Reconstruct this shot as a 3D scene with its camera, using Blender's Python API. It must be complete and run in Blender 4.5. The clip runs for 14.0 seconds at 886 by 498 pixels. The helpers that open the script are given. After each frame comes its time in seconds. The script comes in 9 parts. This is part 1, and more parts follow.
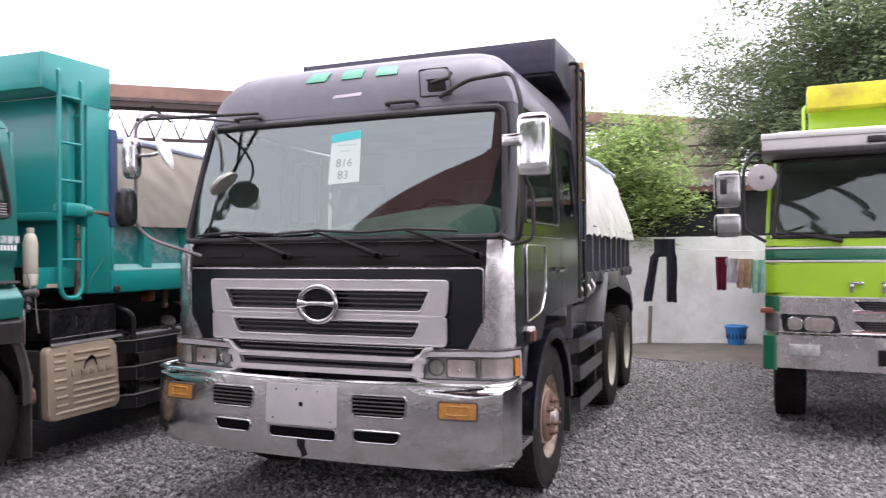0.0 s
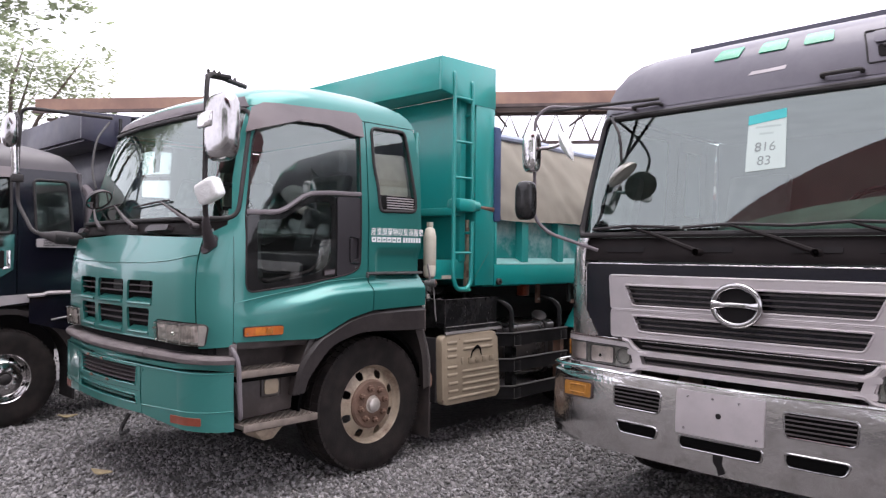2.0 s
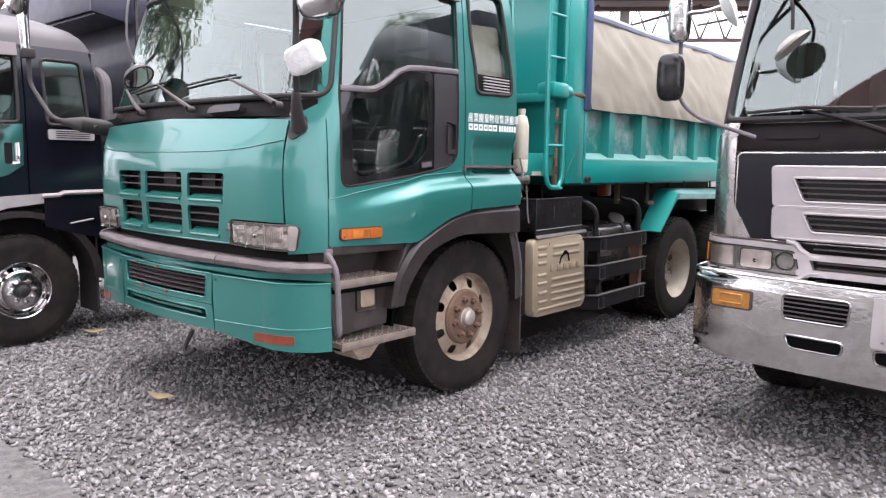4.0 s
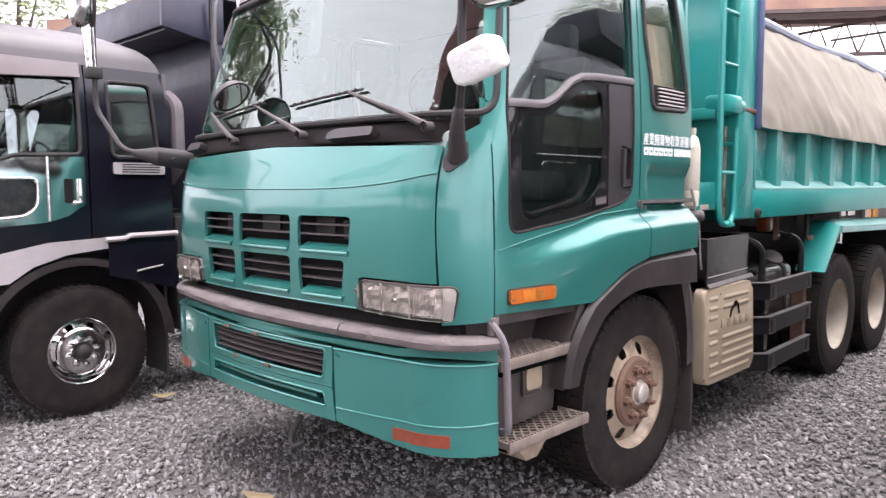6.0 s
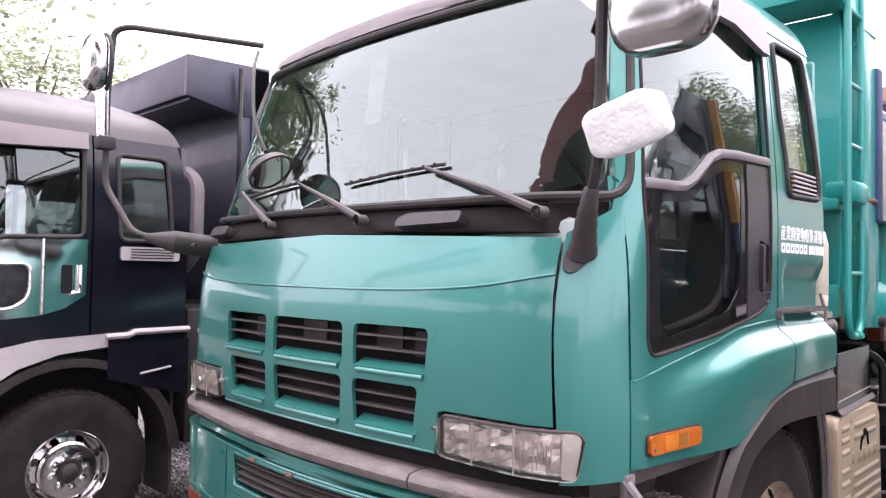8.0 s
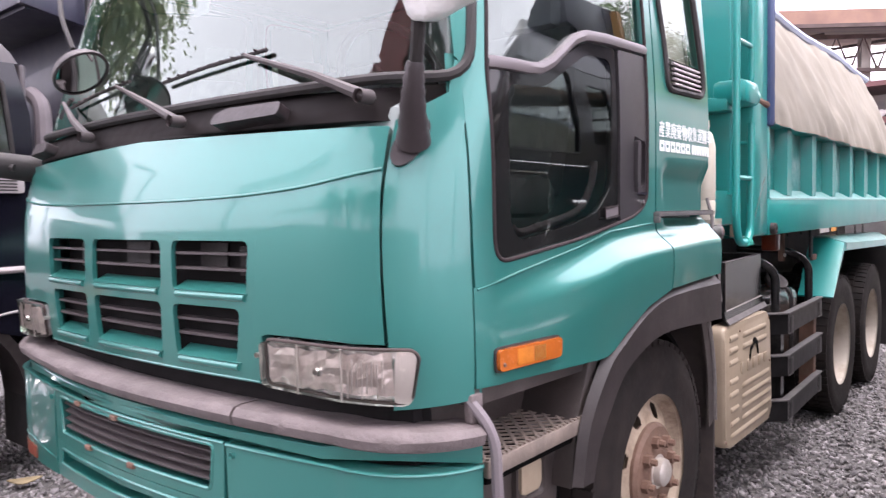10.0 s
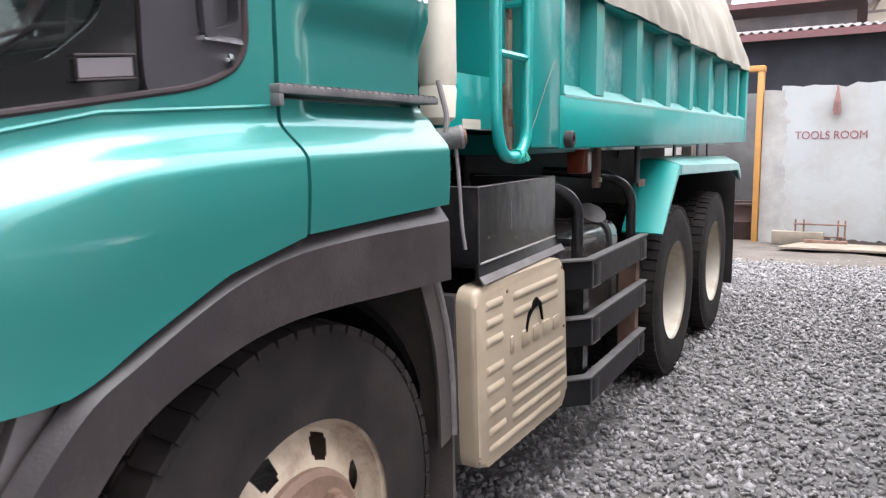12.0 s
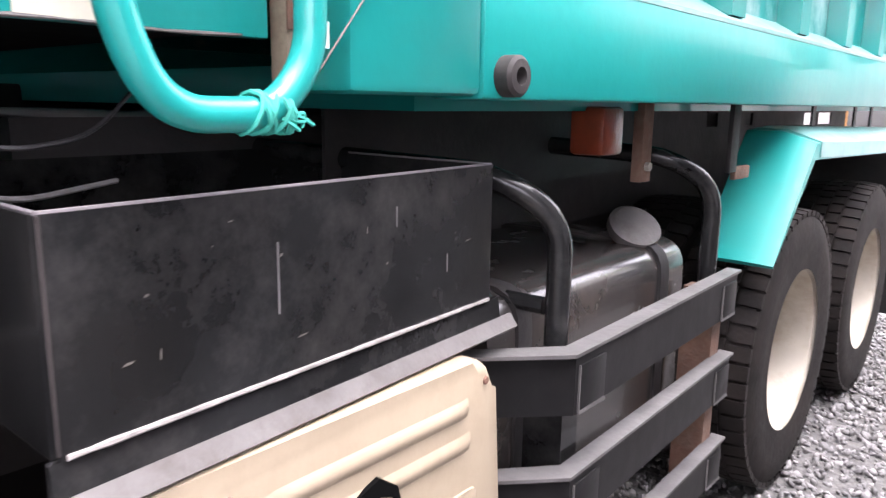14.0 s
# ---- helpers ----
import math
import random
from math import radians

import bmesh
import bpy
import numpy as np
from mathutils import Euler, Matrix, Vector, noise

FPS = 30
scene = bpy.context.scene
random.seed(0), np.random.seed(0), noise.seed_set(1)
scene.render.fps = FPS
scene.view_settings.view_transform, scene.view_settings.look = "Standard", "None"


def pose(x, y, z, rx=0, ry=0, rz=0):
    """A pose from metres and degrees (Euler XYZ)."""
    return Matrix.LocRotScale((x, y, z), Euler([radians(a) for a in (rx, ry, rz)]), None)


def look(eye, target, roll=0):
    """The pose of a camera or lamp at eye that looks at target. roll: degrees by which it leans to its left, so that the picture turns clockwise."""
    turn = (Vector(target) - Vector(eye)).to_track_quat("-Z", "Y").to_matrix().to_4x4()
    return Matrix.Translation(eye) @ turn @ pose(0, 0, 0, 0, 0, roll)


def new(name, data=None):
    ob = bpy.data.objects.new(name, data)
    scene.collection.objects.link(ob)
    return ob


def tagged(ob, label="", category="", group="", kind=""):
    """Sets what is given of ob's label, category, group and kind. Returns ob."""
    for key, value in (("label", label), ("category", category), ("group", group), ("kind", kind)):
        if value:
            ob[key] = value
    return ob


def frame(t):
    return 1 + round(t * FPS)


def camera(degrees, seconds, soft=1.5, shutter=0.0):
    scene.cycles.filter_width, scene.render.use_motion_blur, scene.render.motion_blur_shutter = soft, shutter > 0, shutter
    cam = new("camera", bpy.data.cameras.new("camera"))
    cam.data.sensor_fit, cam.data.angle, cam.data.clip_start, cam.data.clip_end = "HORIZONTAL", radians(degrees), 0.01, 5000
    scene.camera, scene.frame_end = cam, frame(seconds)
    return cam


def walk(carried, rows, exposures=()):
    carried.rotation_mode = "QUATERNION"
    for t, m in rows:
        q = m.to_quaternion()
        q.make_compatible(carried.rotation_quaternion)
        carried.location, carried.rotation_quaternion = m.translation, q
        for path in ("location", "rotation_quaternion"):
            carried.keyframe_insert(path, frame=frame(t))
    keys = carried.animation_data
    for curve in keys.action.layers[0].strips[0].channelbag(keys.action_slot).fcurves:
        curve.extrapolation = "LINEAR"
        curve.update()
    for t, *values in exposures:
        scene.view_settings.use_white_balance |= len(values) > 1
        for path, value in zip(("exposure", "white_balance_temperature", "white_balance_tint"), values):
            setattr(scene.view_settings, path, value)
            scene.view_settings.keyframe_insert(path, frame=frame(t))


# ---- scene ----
cam = camera(62.2, 14.0, soft=1.25, shutter=0.2)
METRES, EYE, TILT, LEAN, TURN = 7.901, 1.7475, 0.0, 0.0, 19.4
ROWS = [
    (0.0, 0.0, 0.0, 0.0, 0.0, 0.37, 0.43),
    (0.5, -0.0114, 0.0052, 0.0014, 7.79, 1.11, 0.94),
    (1.0, -0.042, 0.003, 0.0036, 14.97, 1.04, 1.14),
    (1.5, -0.0597, 0.0117, -0.001, 20.06, 0.68, 0.58),
    (2.0, -0.0773, 0.0257, -0.0046, 24.34, 0.37, -0.57),
    (2.5, -0.1089, 0.0278, -0.0087, 25.78, -2.93, -2.22),
    (2.7, -0.1248, 0.0315, -0.0109, 25.96, -5.54, -2.69),
    (4.8, -0.2802, 0.1026, -0.0234, 20.52, -6.37, 0.5),
    (5.0, -0.2906, 0.1157, -0.0203, 21.37, -4.85, 0.91),
    (5.5, -0.3192, 0.1366, -0.0173, 22.26, -4.39, 0.45),
    (6.0, -0.3551, 0.1588, -0.0149, 24.68, -4.76, 0.15),
    (6.5, -0.375, 0.1807, -0.0123, 27.76, -3.96, -0.36),
    (7.0, -0.3971, 0.208, -0.0111, 26.2, -0.09, -0.98),
    (7.2, -0.408, 0.2153, -0.0068, 25.05, 2.21, -1.0),
    (9.3, -0.4403, 0.2434, -0.0171, 24.83, -0.69, 0.0),
    (9.5, -0.4359, 0.2507, -0.0199, 23.6, -1.42, 0.46),
    (10.0, -0.4155, 0.2815, -0.0217, 19.82, -2.84, 1.05),
    (10.5, -0.4079, 0.3244, -0.0275, 14.45, -3.97, 1.4),
    (11.0, -0.3949, 0.3722, -0.0304, 9.79, -4.94, 1.49),
    (11.5, -0.3712, 0.425, -0.038, 10.05, -6.49, 0.87),
    (12.0, -0.3648, 0.4764, -0.0382, 10.93, -8.15, 0.86),
    (12.5, -0.3553, 0.5303, -0.0379, 11.99, -8.87, 0.27),
    (13.0, -0.3393, 0.5903, -0.0372, 15.36, -9.81, -0.87),
    (13.5, -0.3395, 0.6492, -0.0393, 15.85, -11.9, -1.5),
    (14.0, -0.3331, 0.6981, -0.0418, 20.93, -11.39, -0.87),
]
walk(cam, [(t, pose(0, 0, EYE, TILT, LEAN, TURN) @ pose(METRES * x, METRES * y, METRES * z, 90 + pitch, roll, yaw)) for t, x, y, z, yaw, pitch, roll in ROWS],
     exposures=((0, 1.27, 6450, 15), (0.5, 1.17, 6450, 15), (2.5, 1.12, 6500, 13), (5, 2.10, 6550, 12), (5.5, 1.87, 6680, 12), (6.0, 1.93, 6650, 15), (6.5, 2.05, 6620, 18), (7.0, 1.92, 6620, 19),
                (9.5, 1.95, 6600, 20), (10.5, 2.0, 6550, 19), (11, 1.97, 6520, 15), (11.5, 2.05, 6450, 10), (12.5, 2.36, 6380, 8), (13.5, 2.8, 6400, 10), (14, 3.03, 6450, 15)))

# ---- world and light: a bright overcast noon ----
world = bpy.data.worlds.new("overcast_sky")
scene.world = world
world.use_nodes = True
wn = world.node_tree.nodes
sky = wn.new("ShaderNodeTexSky")
sky.sky_type = "NISHITA"
sky.sun_disc = False
sky.sun_elevation = radians(83)
sky.sun_rotation = radians(76)
sky.dust_density = 6.0
veil = wn.new("ShaderNodeHueSaturation")
veil.inputs["Saturation"].default_value = 0.05
cloud = wn.new("ShaderNodeMix")
cloud.data_type = "RGBA"
cloud.inputs["Factor"].default_value = 0.8
cloud.inputs["B"].default_value = (9.15, 9.0, 10.15, 1)
world.node_tree.links.new(sky.outputs[0], veil.inputs["Color"])
world.node_tree.links.new(veil.outputs[0], cloud.inputs["A"])
world.node_tree.links.new(cloud.outputs["Result"], wn["Background"].inputs["Color"])
wn["Background"].inputs["Strength"].default_value = 0.13
sun = new("sun", bpy.data.lights.new("sun", "SUN"))
sun.data.energy, sun.data.angle, sun.data.color = 1.5, radians(64), (1.0, 0.97, 0.955)
sun.matrix_world = look((2.0, 0.5, 17), (0, 0, 0))


# ---- materials ----
def mat(name, color, rough=0.5, metal=0.0, coat=0.0, var=0.15, scale=3.0, bump=0.0, bscale=60.0, dirt=None, dirt_amount=0.0, dscale=2.0, island=0.0):
    """A surface with a base colour, blotches at one scale, grain at another, optional dirt and bump."""
    m = bpy.data.materials.new(name)
    m.use_nodes = True
    nt = m.node_tree
    N, L = nt.nodes, nt.links
    b = N["Principled BSDF"]
    tc = N.new("ShaderNodeTexCoord")
    n1 = N.new("ShaderNodeTexNoise")
    n1.inputs["Scale"].default_value, n1.inputs["Detail"].default_value = scale, 6
    L.new(tc.outputs["Object"], n1.inputs["Vector"])
    ramp = N.new("ShaderNodeValToRGB")
    c = Vector(color)
    ramp.color_ramp.elements[0].position, ramp.color_ramp.elements[1].position = 0.3, 0.72
    ramp.color_ramp.elements[0].color = (*(c * (1 - var)), 1)
    ramp.color_ramp.elements[1].color = (*[min(1, v * (1 + var)) for v in c], 1)
    L.new(n1.outputs["Fac"], ramp.inputs["Fac"])
    col = ramp.outputs["Color"]
    if dirt:
        n2 = N.new("ShaderNodeTexNoise")
        n2.inputs["Scale"].default_value, n2.inputs["Detail"].default_value, n2.inputs["Roughness"].default_value = dscale, 10, 0.7
        L.new(tc.outputs["Object"], n2.inputs["Vector"])
        r2 = N.new("ShaderNodeValToRGB")
        r2.color_ramp.elements[0].position, r2.color_ramp.elements[1].position = 0.46, 0.72
        L.new(n2.outputs["Fac"], r2.inputs["Fac"])
        mul = N.new("ShaderNodeMath")
        mul.operation = "MULTIPLY"
        mul.inputs[1].default_value = dirt_amount
        L.new(r2.outputs["Color"], mul.inputs[0])
        mix = N.new("ShaderNodeMix")
        mix.data_type = "RGBA"
        L.new(mul.outputs[0], mix.inputs["Factor"])
        L.new(col, mix.inputs["A"])
        mix.inputs["B"].default_value = (*dirt, 1)
        col = mix.outputs["Result"]
    if island:
        geo = N.new("ShaderNodeNewGeometry")
        hs = N.new("ShaderNodeHueSaturation")
        mr = N.new("ShaderNodeMapRange")
        mr.inputs["To Min"].default_value, mr.inputs["To Max"].default_value = 1 - island, 1 + island
        L.new(geo.outputs["Random Per Island"], mr.inputs["Value"])
        L.new(mr.outputs[0], hs.inputs["Value"])
        L.new(col, hs.inputs["Color"])
        col = hs.outputs[0]
    L.new(col, b.inputs["Base Color"])
    rr = N.new("ShaderNodeMapRange")
    rr.inputs["To Min"].default_value, rr.inputs["To Max"].default_value = max(0.02, rough * 0.8), min(1, rough * 1.25)
    n3 = N.new("ShaderNodeTexNoise")
    n3.inputs["Scale"].default_value, n3.inputs["Detail"].default_value = scale * 4, 5
    L.new(tc.outputs["Object"], n3.inputs["Vector"])
    L.new(n3.outputs["Fac"], rr.inputs["Value"])
    L.new(rr.outputs[0], b.inputs["Roughness"])
    b.inputs["Metallic"].default_value = metal
    if coat:
        b.inputs["Coat Weight"].default_value, b.inputs["Coat Roughness"].default_value = coat, 0.08
    if bump:
        n4 = N.new("ShaderNodeTexNoise")
        n4.inputs["Scale"].default_value, n4.inputs["Detail"].default_value = bscale, 6
        L.new(tc.outputs["Object"], n4.inputs["Vector"])
        bp = N.new("ShaderNodeBump")
        bp.inputs["Strength"].default_value, bp.inputs["Distance"].default_value = bump, 0.02
        L.new(n4.outputs["Fac"], bp.inputs["Height"])
        L.new(bp.outputs[0], b.inputs["Normal"])
    return m


def glass_mat(name, tint, rough=0.02, ior=1.52):
    """Clear or tinted pane: what is behind shows through, the sky glints by the Fresnel law."""
    m = bpy.data.materials.new(name)
    m.use_nodes = True
    nt = m.node_tree
    N, L = nt.nodes, nt.links
    N.remove(N["Principled BSDF"])
    tr = N.new("ShaderNodeBsdfTransparent")
    tr.inputs["Color"].default_value = (*tint, 1)
    gl = N.new("ShaderNodeBsdfGlossy")
    gl.inputs["Roughness"].default_value = rough
    gl.inputs["Color"].default_value = (0.90, 1.0, 0.955, 1)
    fr = N.new("ShaderNodeFresnel")
    fr.inputs["IOR"].default_value = ior
    mx = N.new("ShaderNodeMixShader")
    L.new(fr.outputs[0], mx.inputs["Fac"])
    L.new(tr.outputs[0], mx.inputs[1])
    L.new(gl.outputs[0], mx.inputs[2])
    L.new(mx.outputs[0], N["Material Output"].inputs["Surface"])
    return m


TEAL = mat("teal_paint", (0.026, 0.184, 0.161), 0.32, 0.34, 0.8, 0.06, 0.9)
TEAL.node_tree.nodes["Principled BSDF"].inputs["Coat Roughness"].default_value = 0.07
TEAL_BED = mat("teal_bed_paint", (0.006, 0.265, 0.242), 0.36, 0.0, 0.4, 0.10, 1.5, bump=0.04, bscale=25, dirt=(0.05, 0.20, 0.18), dirt_amount=0.4, dscale=2.2)
TEAL_SCUFFED = mat("scuffed_teal", (0.006, 0.215, 0.198), 0.4, 0.0, 0.4, 0.12, 1.5, bump=0.05, bscale=20, dirt=(0.46, 0.58, 0.57), dirt_amount=1.0, dscale=2.6)
SLAT = mat("slat_plastic", (0.055, 0.045, 0.046), 0.55, 0.0, 0.0, 0.2, 8, dirt=(0.08, 0.066, 0.066), dirt_amount=0.5, dscale=9)
COWL = mat("cowl_black", (0.013, 0.010, 0.010), 0.6, 0.0, 0.0, 0.2, 6)
GASKET = mat("brown_gasket", (0.055, 0.036, 0.034), 0.6, 0.0, 0.0, 0.2, 9)
SEAL = mat("black_seal", (0.028, 0.020, 0.021), 0.45, 0.0, 0.0, 0.2, 9)
SATIN = mat("satin_charcoal", (0.028, 0.025, 0.028), 0.38, 0.0, 0.2, 0.1, 5, bump=0.03, bscale=120)
MOULDING = mat("pale_moulding", (0.135, 0.118, 0.124), 0.38, 0.2, 0.0, 0.1, 8)
CLEAR_EDGE = mat("clear_plastic_edge", (0.62, 0.57, 0.56), 0.25, 0.1, 0.3, 0.1, 12)
TREAD = mat("tread_metal", (0.21, 0.172, 0.145), 0.55, 0.2, 0.0, 0.2, 12, bump=0.1, dirt=(0.10, 0.085, 0.08), dirt_amount=0.5, dscale=16)
PAD = mat("faded_rubber_pad", (0.140, 0.117, 0.115), 0.7, 0.0, 0.0, 0.2, 7, bump=0.35, bscale=45, dirt=(0.10, 0.08, 0.085), dirt_amount=0.5, dscale=9)
BOOT = mat("boot_rubber", (0.032, 0.024, 0.026), 0.5, 0.0, 0.1, 0.2, 9, bump=0.1, bscale=80)
LIP = mat("pale_worn_lip", (0.115, 0.104, 0.100), 0.55, 0.15, 0.0, 0.2, 9, bump=0.1, dirt=(0.055, 0.043, 0.037), dirt_amount=0.75, dscale=11)
WELD = mat("weld_bead", (0.30, 0.275, 0.265), 0.5, 0.2, 0.0, 0.3, 30, bump=0.3, bscale=90)
CAP = mat("scuffed_cap", (0.115, 0.108, 0.107), 0.42, 0.1, 0.0, 0.25, 9, bump=0.08, dirt=(0.05, 0.048, 0.047), dirt_amount=0.6, dscale=11)
CORD = mat("faded_cord", (0.16, 0.14, 0.135), 0.8, 0.0, 0.0, 0.1, 20)
TWINE = mat("green_twine", (0.03, 0.34, 0.27), 0.7, 0.0, 0.0, 0.15, 20)
GREASY = mat("greasy_cast", (0.10, 0.105, 0.10), 0.6, 0.1, 0.0, 0.3, 14, bump=0.2, bscale=60, dirt=(0.05, 0.042, 0.036), dirt_amount=0.7, dscale=18)
HOSE = mat("grey_hose", (0.20, 0.185, 0.18), 0.6, 0.0, 0.0, 0.15, 12, dirt=(0.09, 0.075, 0.065), dirt_amount=0.5, dscale=18)
GUARD = mat("dusty_guard", (0.036, 0.029, 0.027), 0.7, 0.0, 0.0, 0.25, 5, bump=0.1, bscale=60, dirt=(0.085, 0.065, 0.055), dirt_amount=0.6, dscale=4)
TERRACOTTA = mat("primer_red_tank", (0.27, 0.150, 0.105), 0.6, 0.0, 0.0, 0.2, 5, bump=0.1, bscale=40, dirt=(0.12, 0.08, 0.06), dirt_amount=0.6, dscale=7)
BOARD = mat("dusty_board", (0.17, 0.14, 0.125), 0.8, 0.0, 0.0, 0.2, 5, dirt=(0.09, 0.085, 0.09), dirt_amount=0.6, dscale=4)
RED_INK = mat("red_ink", (0.55, 0.22, 0.20), 0.8, 0.0, 0.0, 0.1, 6)
BLUE_INK = mat("blue_ink", (0.10, 0.16, 0.34), 0.7, 0.0, 0.0, 0.1, 6)
BLACK = mat("black_paint", (0.005, 0.005, 0.010), 0.16, 0.0, 0.0, 0.2, 1.5, dirt=(0.05, 0.05, 0.055), dirt_amount=0.10, dscale=3)
FRIT = mat("black_glass_border", (0.010, 0.010, 0.010), 0.09, 0.0, 0.0, 0.2, 2)
SLANT = mat("dusty_plate", (0.085, 0.082, 0.088), 0.5, 0.0, 0.1, 0.2, 5, bump=0.08, bscale=20, dirt=(0.15, 0.14, 0.135), dirt_amount=0.5, dscale=5)
TANK = mat("tank_enamel", (0.042, 0.038, 0.037), 0.25, 0.0, 0.4, 0.25, 3, bump=0.05, bscale=8, dirt=(0.11, 0.085, 0.07), dirt_amount=0.4, dscale=4)
DUSTY_BLACK = mat("dusty_black_paint", (0.052, 0.044, 0.048), 0.45, 0.0, 0.15, 0.12, 1.5, dirt=(0.09, 0.082, 0.09), dirt_amount=0.3, dscale=2.5)
CHARCOAL = mat("charcoal_paint", (0.095, 0.087, 0.106), 0.42, 0.2, 0.35, 0.08, 1.5, dirt=(0.2, 0.19, 0.2), dirt_amount=0.2, dscale=4)
BED_BLACK = mat("dump_black", (0.019, 0.018, 0.040), 0.5, 0.0, 0.2, 0.25, 1.8, dirt=(0.10, 0.09, 0.09), dirt_amount=0.3, dscale=2)
FRAME = mat("chassis_black", (0.028, 0.0255, 0.026), 0.6, 0.0, 0.0, 0.3, 4, bump=0.1, dirt=(0.06, 0.05, 0.045), dirt_amount=0.5, dscale=5)
STEEL_BLACK = mat("black_enamel", (0.0125, 0.0125, 0.013), 0.16, 0.0, 0.0, 0.5, 3.5, bump=0.07, bscale=9, dirt=(0.075, 0.070, 0.068), dirt_amount=0.42, dscale=6.5)
RAIL = mat("rail_enamel", (0.012, 0.0115, 0.012), 0.35, 0.0, 0.0, 0.4, 4, bump=0.05, bscale=12, dirt=(0.05, 0.046, 0.044), dirt_amount=0.16, dscale=7)
STEEL_BLACK.node_tree.nodes["Principled BSDF"].inputs["Specular IOR Level"].default_value = 0.35
# near-black that puts the shade of recesses and openings into the colour
SHADE_BLACK = mat("shade_black", (0.003, 0.003, 0.003), 0.95)
CHASSIS_WORN = mat("worn_steel", (0.12, 0.105, 0.095), 0.5, 0.3, 0.0, 0.3, 9, bump=0.1, dirt=(0.03, 0.028, 0.026), dirt_amount=0.6, dscale=12)
PLASTIC = mat("grey_plastic", (0.023, 0.019, 0.019), 0.42, 0.0, 0.0, 0.2, 4, bump=0.08, bscale=150, dirt=(0.07, 0.058, 0.055), dirt_amount=0.5, dscale=3)
STEP_PLASTIC = mat("step_plastic", (0.048, 0.039, 0.036), 0.42, 0.0, 0.0, 0.2, 4, bump=0.08, bscale=120, dirt=(0.13, 0.115, 0.11), dirt_amount=0.5, dscale=4)
CURTAIN = mat("cab_curtain", (0.52, 0.48, 0.43), 0.9, 0.0, 0.0, 0.12, 14)
RUBBER_TRIM = mat("faded_trim", (0.15, 0.13, 0.14), 0.7, 0.0, 0.0, 0.15, 6, bump=0.1, bscale=90, dirt=(0.25, 0.23, 0.22), dirt_amount=0.3, dscale=5)
# dark parts, and fills that carry the shade of gaps, slots and recesses
DARK = mat("dark_parts_and_shade", (0.014, 0.0125, 0.013), 0.85, 0.0, 0.0, 0.2, 5)
TYRE = mat("tyre_rubber", (0.014, 0.0115, 0.0108), 0.75, 0.0, 0.0, 0.25, 8, bump=0.1, bscale=60, dirt=(0.040, 0.030, 0.026), dirt_amount=0.5, dscale=4)
RIM = mat("rim_cream", (0.33, 0.265, 0.195), 0.5, 0.0, 0.1, 0.22, 5, bump=0.08, dirt=(0.10, 0.055, 0.035), dirt_amount=1.0, dscale=6)
FLANGE = mat("rust_flange", (0.165, 0.100, 0.070), 0.7, 0.1, 0.0, 0.3, 9, bump=0.2, bscale=50, dirt=(0.08, 0.042, 0.030), dirt_amount=0.8, dscale=9)
RIM_PALE = mat("rim_pale", (0.44, 0.40, 0.335), 0.5, 0.0, 0.1, 0.12, 5, dirt=(0.25, 0.18, 0.12), dirt_amount=0.6, dscale=6)
RUST = mat("rusty_iron", (0.16, 0.085, 0.06), 0.8, 0.1, 0.0, 0.35, 10, bump=0.25, bscale=60, dirt=(0.25, 0.2, 0.16), dirt_amount=0.5, dscale=9)
HUBCAP = mat("hub_alloy", (0.55, 0.52, 0.48), 0.35, 0.6, 0.0, 0.15, 8, dirt=(0.25, 0.16, 0.1), dirt_amount=0.5, dscale=9)
CHROME = mat("chrome", (0.66, 0.645, 0.64), 0.10, 1.0, 0.0, 0.08, 3, bump=0.09, bscale=38, dirt=(0.36, 0.335, 0.32), dirt_amount=0.6, dscale=11)
CHROME_DULL = mat("dull_chrome", (0.42, 0.41, 0.41), 0.15, 1.0, 0.0, 0.1, 4, bump=0.05, bscale=9, dirt=(0.26, 0.24, 0.23), dirt_amount=0.5, dscale=9)
CHROME_WARM = mat("weathered_chrome", (0.68, 0.64, 0.63), 0.26, 1.0, 0.0, 0.1, 3, bump=0.06, bscale=14, dirt=(0.25, 0.225, 0.215), dirt_amount=0.6, dscale=7)
CHROME_CLEAN = mat("polished_chrome", (0.82, 0.82, 0.82), 0.08, 1.0, 0.0, 0.04, 4)
SILVER = mat("silver_grille", (0.45, 0.41, 0.415), 0.38, 0.3, 0.1, 0.06, 5, dirt=(0.3, 0.27, 0.26), dirt_amount=0.3, dscale=8)
CREAM = mat("cream_paint", (0.325, 0.262, 0.188), 0.5, 0.0, 0.15, 0.08, 3, bump=0.05, bscale=18, dirt=(0.24, 0.185, 0.13), dirt_amount=0.6, dscale=5)
AMBER_OLD = mat("aged_amber_lens", (0.36, 0.155, 0.022), 0.3, 0.0, 0.4, 0.25, 40, bump=0.3, bscale=150)
DEFLECTOR = mat("smoked_acrylic", (0.165, 0.140, 0.142), 0.35, 0.0, 0.2, 0.12, 4)
LAMP_GREY = mat("clouded_lens", (0.42, 0.41, 0.40), 0.25, 0.2, 0.4, 0.3, 18, bump=0.3, bscale=40)
AMBER = mat("amber_lens", (0.40, 0.100, 0.012), 0.25, 0.0, 0.5, 0.15, 30, bump=0.15, bscale=120)
AMBER_PALE = mat("pale_amber_lens", (0.48, 0.155, 0.02), 0.2, 0.0, 0.5, 0.15, 30, bump=0.1, bscale=120)
RED_LENS = mat("red_lens", (0.20, 0.040, 0.018), 0.3, 0.0, 0.4, 0.2, 25, bump=0.1, bscale=120)
